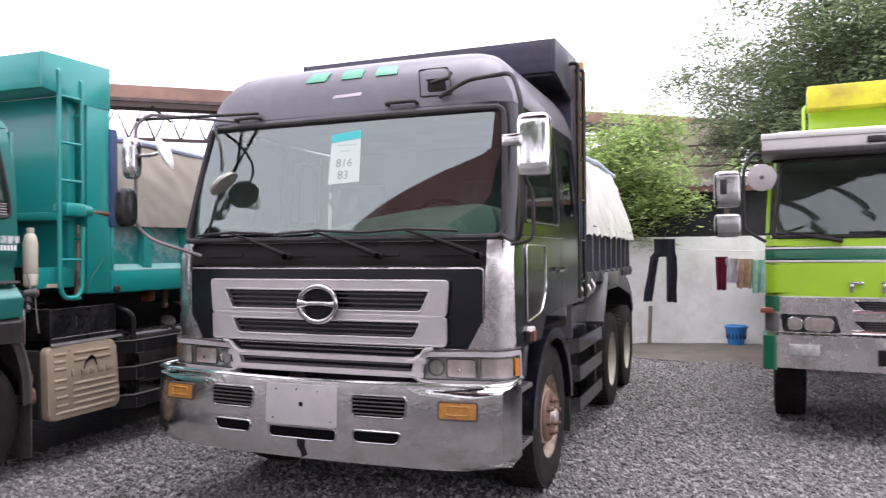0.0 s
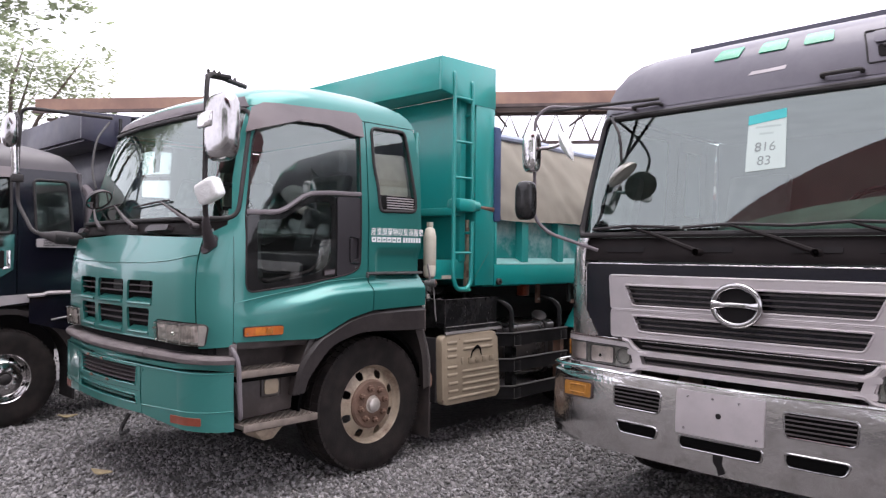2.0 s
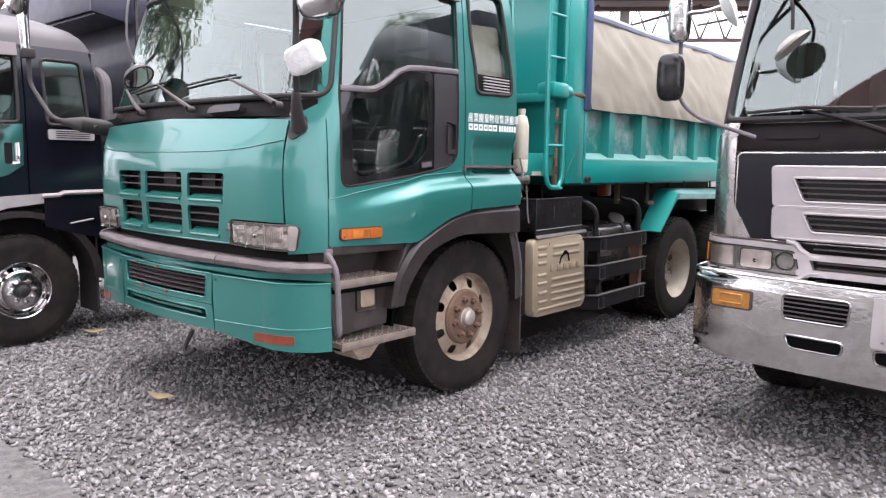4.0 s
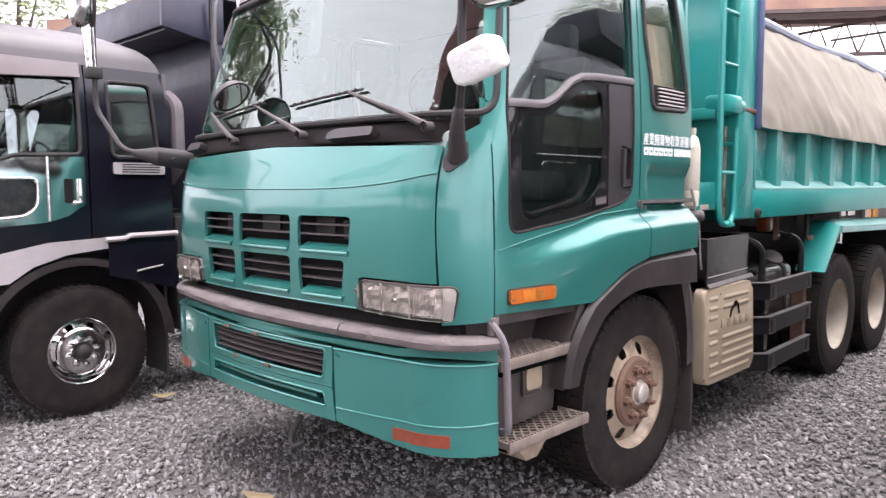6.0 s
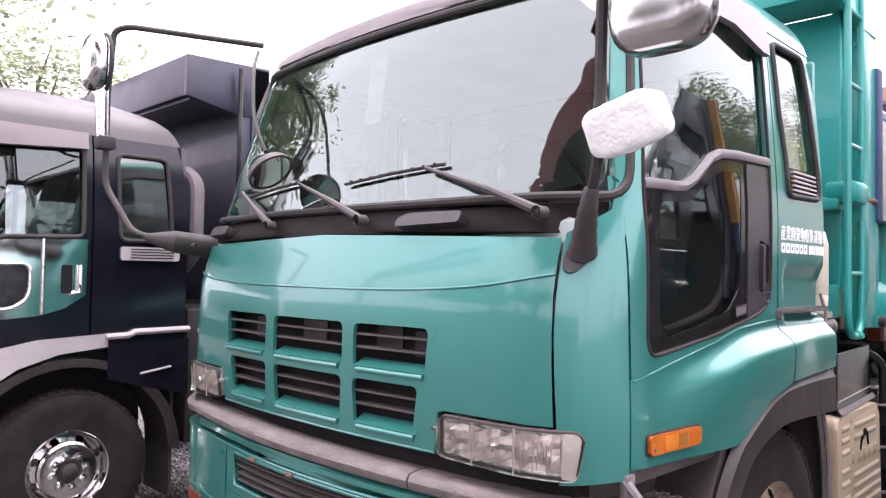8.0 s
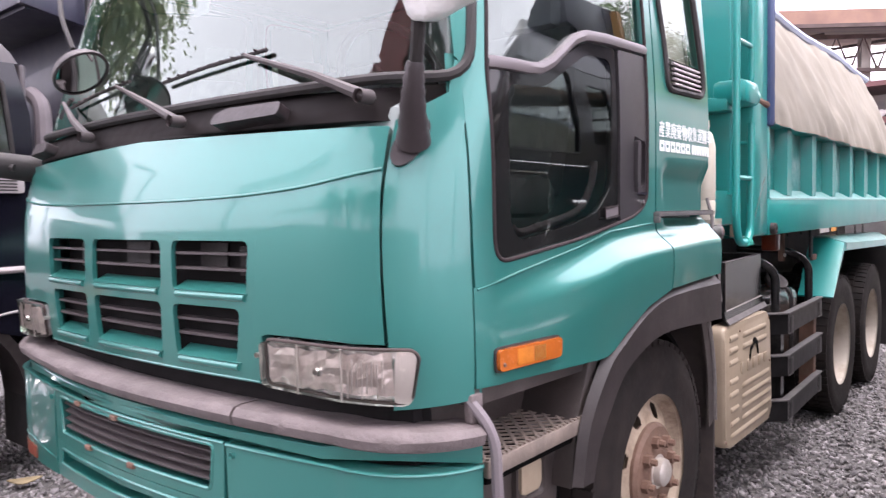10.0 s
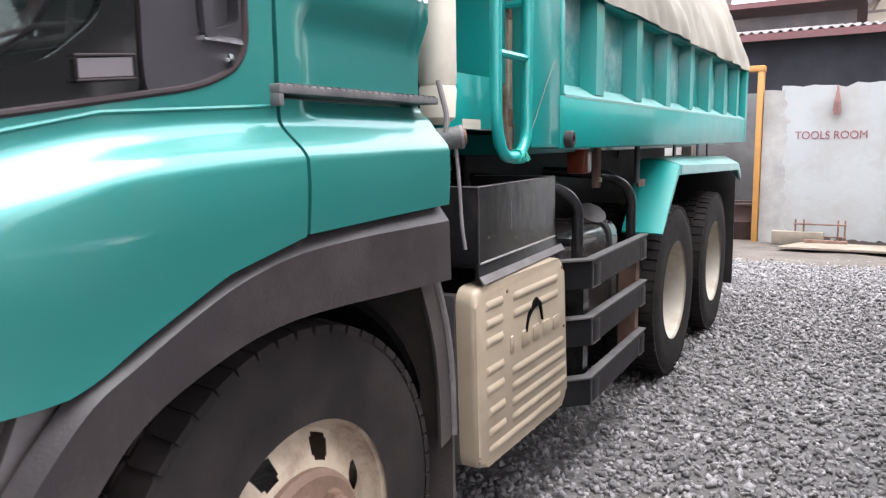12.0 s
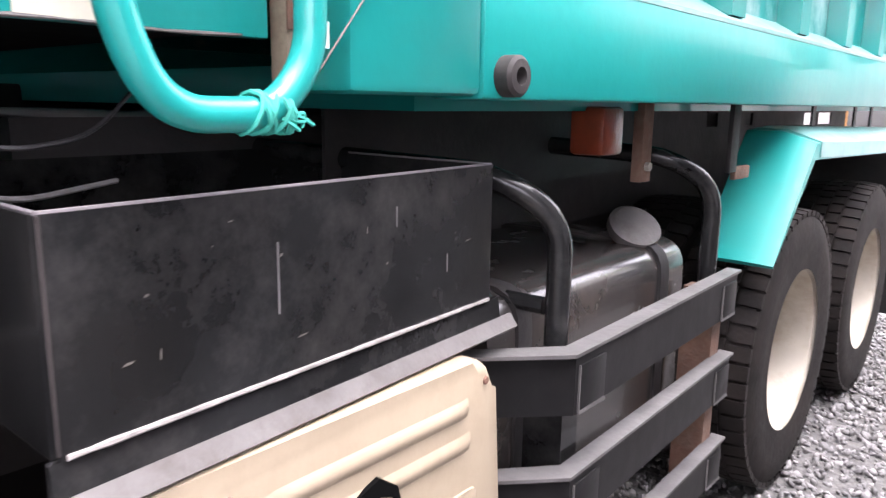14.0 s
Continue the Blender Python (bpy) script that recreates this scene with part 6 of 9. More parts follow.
# tipper bed
bedm = TEAL_BED
X = 1.205
bed = part("dump_bed", box(-X + 0.07, X - 0.07, 2.62, 2.70, 1.64, 3.12, 0.01), bedm, teal, "teal steel tipper bed with ribbed sides")
for g in (-1, 1):
    part("corner_post", box(g * 1.05, g * X, 2.755, 3.02, 1.425, 3.42, 0.012), bedm, bed)
    part("lower_rail", box(g * 1.10, g * (X + 0.003), 3.02, 7.5, 1.42, 1.62, 0.008), bedm, bed)
    part("front_plate", box(g * 1.12, g * X, 3.021, 3.06, 1.62, 2.03, 0.006), bedm, bed)
    part("side_skin", box(g * 1.11, g * 1.125, 3.06, 7.5, 1.62, 2.03), TEAL_SCUFFED, bed)
    part("top_rail", box(g * 1.09, g * 1.195, 3.06, 7.5, 2.03, 2.09, 0.008), bedm, bed)
    part("ledge", prism([(g * 1.126, 1.675), (g * 1.209, 1.624), (g * 1.209, 1.614), (g * 1.126, 1.614)], "y", 3.06, 7.5), TEAL_LEDGE, bed)
    for k in range(7):
        y = 3.50 + k * 0.60
        part("side_rib", prism([(g * 1.126, y - 0.065), (g * 1.195, y - 0.050), (g * 1.195, y + 0.050), (g * 1.126, y + 0.065)], "z", 1.64, 2.03), bedm, bed)
    part("rear_post", box(g * 1.10, g * (X + 0.005), 7.42, 7.54, 1.42, 2.12, 0.01), bedm, bed)
    part("visor_side", prism([(2.30, 3.12), (2.30, 3.41), (3.02, 3.425), (3.02, 3.05), (2.70, 3.05)], "x", g * (X - 0.03), g * (X + 0.004), 0.004), bedm, bed)
part("visor_front", box(-X + 0.03, X - 0.03, 2.30, 2.335, 3.12, 3.41, 0.006), bedm, bed)
part("visor_top", box(-X + 0.03, X - 0.03, 2.335, 3.0, 3.385, 3.41), bedm, bed)
part("visor_soffit", box(-X + 0.03, X - 0.03, 2.335, 2.62, 3.12, 3.14), bedm, bed)
part("bed_floor", box(-1.04, 1.04, 3.05, 7.5, 1.40, 1.48), bedm, bed)
part("tailgate", box(-1.10, 1.10, 7.46, 7.52, 1.45, 2.2, 0.01), bedm, bed)
part("subframe", box(-0.55, 0.55, 2.6, 7.3, 1.0, 1.38), FRAME, bed)
part("front_shelf", box(1.098, 1.12, 2.25, 2.70, 1.488, 1.66, 0.004), bedm, bed)
# plain dark block added to fill the space behind the shelf
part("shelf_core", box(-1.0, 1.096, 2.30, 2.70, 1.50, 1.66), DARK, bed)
part("rusty_edge", tube([(1.121, 2.26 + 0.05 * k, 1.489 + 0.0015 * math.sin(k * 5.0)) for k in range(9)], [0.0018 + 0.001 * (k % 2) for k in range(9)], 6), LIP, bed)
part("worn_post", box(1.10, 1.135, 2.715, 2.75, 1.42, 2.02, 0.004), RIM, bed, "paint-worn rusty corner strip")
for y, z, h in ((2.715, 1.50, 0.06), (2.752, 1.44, 0.07), (2.71, 1.86, 0.09)):
    part("rust_patch", box(1.134, 1.138, y, y + 0.03, z, z + h, 0.001), RUST, bed)
part("front_crossbeam", box(-1.2, 1.16, 2.50, 2.62, 2.05, 2.12, 0.01), bedm, bed)
part("stop_stub", lathe([(1.17, 0.032), (1.232, 0.032), (1.237, 0.026), (1.238, 0.014), (1.215, 0.012)], 22, (0, 3.075, 1.456)), FRAME, bed, "grey rubber stop stub")
motor = part("tarp_motor", box(1.08, 1.25, 2.50, 2.72, 2.08, 2.20, 0.03), bedm, bed)
part("motor_shaft", tube([(1.18, 2.72, 2.14), (1.20, 3.05, 2.12)], 0.022, 10), RUST, motor)
part("motor_cover", lathe([(2.70, 0.055), (2.80, 0.05), (2.81, 0.02)], 16, (1.18, 0, 2.14), "y"), bedm, motor)
lad = part("ladder", tube(bend([(1.14, 2.45, 3.27), (1.215, 2.45, 3.30), (1.215, 2.455, 3.2), (1.215, 2.455, 1.50), (1.215, 2.50, 1.40), (1.215, 2.63, 1.40), (1.215, 2.685, 1.46), (1.215, 2.695, 2.0)], 0.09, 12), 0.019, 16), bedm, teal, "teal tubular access ladder")
part("ladder_stile", tube(bend([(1.14, 2.685, 3.22), (1.215, 2.685, 3.25), (1.215, 2.69, 3.15), (1.215, 2.695, 2.20), (1.15, 2.695, 2.14)], 0.08, 10), 0.017, 14), bedm, lad)
for z in (3.08, 2.695, 2.38, 1.72):
    part("rung", tube([(1.215, 2.455, z), (1.215, 2.695, z)], 0.013, 8), bedm, lad)
for z in (2.95, 1.9):
    part("ladder_bracket", tube([(1.215, 2.695, z), (1.12, 2.695, z)], 0.013, 8), bedm, lad)
for k in range(9):
    t = k * 1.4
    c = Vector((1.215, 2.60 + 0.006 * k, 1.402))
    ring = [c + Vector((0.0225 * math.cos(a), 0.01 * math.sin(a + t), 0.0225 * math.sin(a))) for a in [2 * math.pi * q / 12 for q in range(12)]]
    part("twine", tube(ring, 0.0028, 5, closed=True), TWINE, lad)
for k in range(4):
    part("twine_end", tube(bend([(1.233, 2.630 + 0.003 * k, 1.396), (1.238, 2.642 + 0.005 * k, 1.388 + 0.004 * ((k * 3) % 5)), (1.236, 2.650 + 0.004 * ((k * 5) % 7), 1.383 + 0.003 * ((k * 2) % 5))], 0.006), 0.0022, 5), TWINE, lad)
part("shelf_label", box(1.1205, 1.1225, 2.41, 2.53, 1.490, 1.522), PALE_PLASTIC, bed)
part("loose_wire", tube(bend([(1.10, 2.30, 1.40), (1.08, 2.40, 1.36), (1.02, 2.52, 1.37), (0.98, 2.60, 1.43)], 0.05), 0.003, 6), SATIN, bed)
part("loose_wire", tube(bend([(1.06, 2.28, 1.36), (1.02, 2.42, 1.30), (0.95, 2.58, 1.31)], 0.06), 0.0035, 6), HOSE, bed)
part("cord", tube([(1.213, 2.694, 1.443), (1.2145, 2.75, 1.512), (1.213, 2.86, 1.644), (1.213, 2.939, 1.735)], 0.0013, 6), CORD, bed, "thin faded pink cord along the bed side")
part("cord_tag", box(1.2115, 1.2135, 2.685, 2.715, 1.475, 1.505), PAPER_DIM, bed)
hanger = part("hanger_bar", box(1.11, 1.125, 4.34, 4.40, 1.22, 1.42, 0.003), FRAME, teal)
part("hanger_tab", box(1.105, 1.122, 4.401, 4.53, 1.195, 1.235, 0.003), RUST, hanger, "rusty tab")
lamp = part("side_lamp", box(1.00, 1.09, 3.62, 3.72, 1.30, 1.41, 0.012), RED_LENS, teal, "orange-red side lamp hung under the bed")
bracket = part("lamp_bracket", box(1.03, 1.06, 3.885, 3.94, 1.22, 1.42, 0.003), RUST, lamp)
part("bolt", tube([(1.06, 3.91, 1.26), (1.072, 3.91, 1.26)], 0.012, 6), HUBCAP, bracket)
part("washer_bottle", lathe([(1.50, 0.030), (1.52, 0.050), (1.60, 0.055), (1.61, 0.051), (1.62, 0.055), (1.86, 0.055), (1.92, 0.040), (1.935, 0.024), (1.95, 0.028), (1.98, 0.028), (1.982, 0.001)], 22, (1.13, 2.25, 0), "z"), PALE_PLASTIC, teal, "yellowed white plastic bottle behind the cab")
valve = part("air_valve", tube([(1.145, 2.172, 1.453), (1.155, 2.182, 1.455), (1.20, 2.222, 1.462), (1.212, 2.233, 1.464)], [0.026, 0.033, 0.031, 0.034], 18), GREASY, teal, "greasy grey air valve with hoses behind the cab")
part("valve_rim", tube([(1.210, 2.231, 1.4635), (1.216, 2.236, 1.4645)], 0.0345, 20), RUBBER_TRIM, valve)
part("valve_bore", tube([(1.2165, 2.2364, 1.4645), (1.2185, 2.238, 1.465)], 0.028, 18), DARK, valve)
part("valve_cap", tube([(1.2175, 2.2372, 1.4648), (1.224, 2.2425, 1.466)], 0.021, 14), RUST, valve)
part("valve_foot", box(1.13, 1.19, 2.165, 2.215, 1.395, 1.44, 0.008), GREASY, valve)
part("hose", tube(bend([(1.20, 2.228, 1.435), (1.205, 2.236, 1.33), (1.208, 2.245, 1.20), (1.212, 2.256, 1.14)], 0.1), 0.0055, 8), HOSE, valve)
part("thin_pipe", tube(bend([(1.17, 2.185, 1.62), (1.195, 2.19, 1.52), (1.19, 2.185, 1.47)], 0.03), 0.008, 8), HOSE, valve)
rnd = random.Random(4)
for k in range(16):
    y, z, x = 2.085 + 0.13 * rnd.random(), 1.345 + 0.11 * rnd.random(), 1.10 + 0.07 * rnd.random()
    d = Vector((rnd.uniform(-0.2, 0.4), rnd.uniform(-1, 1), rnd.uniform(-0.6, 0.6))).normalized() * rnd.uniform(0.015, 0.035)
    part("pipe_union", tube([Vector((x, y, z)) - d, Vector((x, y, z)) - d * 0.4, Vector((x, y, z)) + d], [0.007, 0.0115, rnd.choice((0.007, 0.010))], 8), rnd.choice((RUST, GREASY, FRAME, HOSE, RIM)), valve)
for k in range(7):
    y, z = 2.06 + 0.02 * k, 1.42 + 0.018 * ((k * 3) % 5)
    part("wire", tube(bend([(1.10 + 0.008 * k, y, z), (1.17, y + 0.05, z - 0.03), (1.15, y + 0.09, z - 0.02 * (k % 3)), (1.10, y + 0.13, z - 0.09)], 0.03), 0.005 + 0.002 * (k % 2), 6), rnd.choice((RUST, HOSE, FRAME)), valve)
for k in range(3):
    part("union_nut", tube([(1.175, 2.168 + 0.004 * k, 1.362 - 0.012 * k), (1.182, 2.195 + 0.004 * k, 1.362 - 0.012 * k)], 0.0055, 6), HUBCAP, valve)
part("drain_tube", tube([(1.175, 2.182, 1.33), (1.176, 2.184, 1.31)], 0.014, 10), FRAME, valve)
part("bracket_plate", box(1.02, 1.06, 2.02, 2.17, 1.34, 1.62, 0.004), RUST, valve)
board = part("splash_board", box(0.80, 1.182, 2.148, 2.158, 1.06, 1.335, 0.004), BOARD, teal, "dusty brown splash board with a paper sticker")
part("sticker", box(0.98, 1.178, 2.1445, 2.1475, 1.250, 1.328), PAPER, board, "white printed sticker with red lines")
for k in range(9):
    part("sticker_line", box(0.985, 1.172, 2.1435, 2.1443, 1.262 + k * 0.0068, 1.2640 + k * 0.0068), RED_INK if k % 3 else INK, board)
part("sticker_band", box(0.98, 1.178, 2.1445, 2.1475, 1.240, 1.2495), BLUE_INK, board)


# canvas over the load
def canvas(name, place, x, y0, y1, zlo, ztop, sag, material, edge, front, label, scal=0.0, seed=0):
    t = thing(name, place, label, "tarpaulin")
    bm = bmesh.new()
    ny, nc = 130, 52
    rows = []
    for i in range(ny + 1):
        y = y0 + (y1 - y0) * i / ny
        end = 1 - 0.25 * max(0, (i / ny - 0.9) / 0.1)
        ring = []
        for k in range(nc + 1):
            u = k / nc
            a = 2 * u - 1
            # steep flanks, rounded shoulder, flat top
            if abs(a) > 0.55:
                q = (1 - abs(a)) / 0.45
                xx = x * (1 - 0.24 * q ** 1.4)
                zz = zlo + (ztop - zlo) * q * end
            else:
                xx = x * 0.76 * (abs(a) / 0.55)
                zz = zlo + (ztop - zlo) * end + 0.10 * (1 - (abs(a) / 0.55) ** 2) - sag * math.sin(math.pi * ((y - y0) * 1.6 % 1)) * 0.3
            fold = 0.028 * noise.noise((y * 2.2 + seed, xx * 1.5, zz * 3)) + 0.008 * math.sin(y * 7 + 3 * zz + 2 * noise.noise((y, zz, seed))) + 0.046 * abs(noise.noise((y * 3.1 + zz * 3.2, zz * 1.4 - y * 0.9, seed + 5))) + 0.014 * noise.noise((y * 5 - zz * 7, zz * 5 + y * 2, seed))
            low = 0.035 * scal * abs(math.sin(y * 10)) if abs(a) > 0.99 else 0
            wob = 0.02 * noise.noise((y * 1.3, seed, 0)) if abs(a) > 0.97 else 0
            ring.append(bm.verts.new((math.copysign(xx, a) + math.copysign(fold, a), y, zz + wob + low)))
        rows.append(ring)
    for A, B in zip(rows, rows[1:]):
        for k in range(nc):
            bm.faces.new((A[k], A[k + 1], B[k + 1], B[k]))
    bm.faces.new(rows[0])
    bm.faces.new(rows[-1])
    part("canvas", bm, material, t)
    for g in (-1, 1):
        part("canvas_edge", tube([(g * (x * 0.765), y0 + (y1 - y0) * k / 12, ztop + 0.015 * math.sin(k)) for k in range(13)], 0.035, 8), edge, t)
    bm = box(-x - 0.01, x + 0.01, y0 - 0.10, y0 - 0.005, zlo - 0.02, ztop + 0.03, 0.02)
    part("canvas_front", bm, front, t)
    return t


canvas("tarpaulin", pose(-6.2, 2.2, 0), 1.215, 3.10, 7.45, 2.03, 2.86, 0.06, TARP, TARP_EDGE, TARP_BLUE, "tan canvas tarpaulin stretched over the teal tipper bed")


# ---- black tipper truck with chrome bumper ----
hino = thing("dump_truck", pose(-2.345, 4.30, 0, 0, 0, -2.0), "black tipper truck with chrome bumper and silver grille", "truck", "parked trucks")
hf = Form(curve([(0.4, 0.0), (1.0, 0.0), (1.7, 0.0), (1.86, 0.05), (2.3, 0.1725), (2.70, 0.284), (2.86, 0.32), (2.98, 0.37), (3.08, 0.46), (3.15, 0.62), (3.21, 0.95)]),
          curve([(0.8, 1.26), (1.9, 1.26), (2.3, 1.245), (2.70, 1.215), (2.86, 1.18), (2.98, 1.13), (3.08, 1.04), (3.15, 0.90), (3.21, 0.65)]),
          0.13, 0.022)
HS = hf.side
bm = bmesh.new()
rows = []
for z, b in ((2.73, 2.16), (2.80, 2.15), (2.86, 2.12), (2.92, 2.08), (2.98, 2.02), (3.03, 1.95), (3.08, 1.85), (3.12, 1.75), (3.15, 1.65), (3.18, 1.55), (3.21, 1.45)):
    s1 = HS(b, z)[0]
    rows.append([bm.verts.new(hf.at(-s1 + 2 * s1 * k / 48, z)) for k in range(49)])
for A, B in zip(rows, rows[1:]):
    for k in range(48):
        bm.faces.new((A[k], A[k + 1], B[k + 1], B[k]))
    bm.faces.new((A[0], B[0], B[-1], A[-1]))
bm.faces.new(rows[-1])
box(-1.2, 1.2, 2.16, 2.20, 1.0, 2.72, 0.02, bm)
hcab = part("cab", bm, CHARCOAL, hino, "charcoal grey cab roof above black cab")
hws = rounded([(-1.21, 1.85), (1.21, 1.85), (1.19, 2.69), (-1.19, 2.69)], 0.06)
part("windscreen", hf.panel(hws, off=-0.012, depth=0, rings=26, extra=200), WS_GLASS, hcab, "clear windscreen with a paper notice").visible_shadow = False
part("windscreen_seal", hf.strip(hws, 0.02, -0.002), FRAME, hcab)
part("header_panel", hf.panel([(-1.2, 2.68), (1.2, 2.68), (1.2, 2.735), (-1.2, 2.735)], off=-0.002, depth=0.03), CHARCOAL, hcab)
part("cowl", hf.panel([(-1.2, 1.675), (1.2, 1.675), (1.2, 1.835), (-1.2, 1.835)], off=-0.02, depth=0.03), COWL, hcab, "black cowl with wiper slots")
for x in (-0.95, -0.35, 0.25, 0.7):
    part("cowl_slot", hf.panel(rect(x, x + 0.28, 1.74, 1.775, 0.01), off=-0.015, depth=0.02, rings=2), DARK, hcab)
for x in (-0.26, 0.42, 1.08):
    a, b = hf.at(x, 1.73, 0.025), hf.at(x - 0.52, 1.895, 0.03)
    arm = part("wiper", tube([a, a.lerp(b, 0.45) + Vector((0, -0.02, 0.01)), b], [0.018, 0.013, 0.007], 8), COWL, hcab)
    part("wiper_blade", tube([hf.at(x - 0.82, 1.885, 0.02), hf.at(x - 0.5, 1.90, 0.028), hf.at(x - 0.16, 1.885, 0.02)], 0.010, 6), FRAME, arm)
    part("wiper_pivot", lathe([(-0.05, 0.022), (0.015, 0.022), (0.025, 0.010)], 14, tuple(a), "y"), COWL, arm)
part("front_panel", hf.panel([(-1.105, 1.15), (1.105, 1.15), (1.105, 1.665), (-1.105, 1.665)], depth=0.04, rings=4), BLACK, hcab, "glossy black front panel")
part("front_bead", hf.strip(rect(-1.098, 1.098, 1.158, 1.657, 0.03), 0.004, 0.003), CHROME, hcab)
# silver grille of stacked bars
gr = part("grille", hf.panel(rect(-0.85, 0.85, 0.96, 1.56), off=-0.002, depth=0), DARK, hcab, "silver grille with dark slots")
for o, h in (([(-0.862, 1.362), (0.862, 1.362), (0.878, 1.578), (-0.878, 1.578)], [(-0.705, 1.388), (0.705, 1.388), (0.765, 1.520), (-0.765, 1.520)]),
             ([(-0.862, 1.182), (0.862, 1.182), (0.862, 1.354), (-0.862, 1.354)], [(-0.655, 1.222), (0.655, 1.222), (0.705, 1.326), (-0.705, 1.326)])):
    gb = part("grille_bar", hf.panel(rounded(o, 0.022), rounded(h, 0.022), off=0.045, depth=0.05, rings=3), SILVER, gr)
    part("bar_bead", hf.strip(rounded(h, 0.022), 0.007, 0.043), SILVER, gb)
    part("bar_edge", hf.strip(rounded(o, 0.022), 0.009, 0.038), SILVER, gb)
for a, b, z0, z1 in ((-0.74, 0.74, 1.068, 1.102), (-0.72, 0.72, 0.978, 1.014)):
    part("grille_bar", hf.panel(rect(a, b, z0, z1, 0.014), off=0.045, depth=0.05, rings=3), SILVER, gr)
for g in (-1, 1):
    # the two lower bars swing out and down into the frames of the headlights
    for k, line in enumerate(([(0.60, 1.085), (0.655, 1.09), (0.70, 1.115), (0.73, 1.155), (0.78, 1.168)], [(0.60, 0.996), (0.66, 0.990), (0.69, 0.965), (0.74, 0.945), (0.80, 0.940)])):
        for (a, za), (b, zb) in zip(line, line[1:]):
            part("grille_end", hf.strip([(g * a, za), (g * b, zb)], 0.016, 0.032, False, fine=0.02), SILVER, gr)
    part("grille_end", hf.panel([(g * a, z) for a, z in rounded([(0.625, 0.99), (0.685, 0.955), (0.735, 1.15), (0.665, 1.10)], 0.02)], off=0.040, depth=0.05, rings=2), SILVER, gr)
for z0, n, w in ((1.398, 4, 0.76), (1.232, 3, 0.70), (1.125, 1, 0.64), (1.02, 2, 0.62)):
    for k in range(n):
        part("grille_slat", hf.panel(rect(-w, w, z0 + k * 0.031, z0 + k * 0.031 + 0.009), off=0.028, depth=0.03, rings=1, extra=30), SLAT, gr)
ring = [(0.136 * math.cos(t), -0.085, 1.428 + 0.114 * math.sin(t)) for t in [2 * math.pi * k / 40 for k in range(40)]]
em = part("emblem", tube(ring, 0.019, 12, closed=True), CHROME_DULL, gr, "chrome ring emblem")
part("emblem_bar", tube([(-0.136, -0.085, 1.428), (-0.085, -0.087, 1.429), (-0.055, -0.088, 1.430), (0.0, -0.09, 1.431), (0.055, -0.088, 1.430), (0.085, -0.087, 1.429), (0.136, -0.085, 1.428)], [0.034, 0.020, 0.016, 0.016, 0.016, 0.020, 0.034], 10), CHROME_DULL, em)
part("emblem_back", lathe([(-0.075, 0.11), (-0.074, 0.001)], 32, (0, 0, 1.428), "y"), DARK, em)
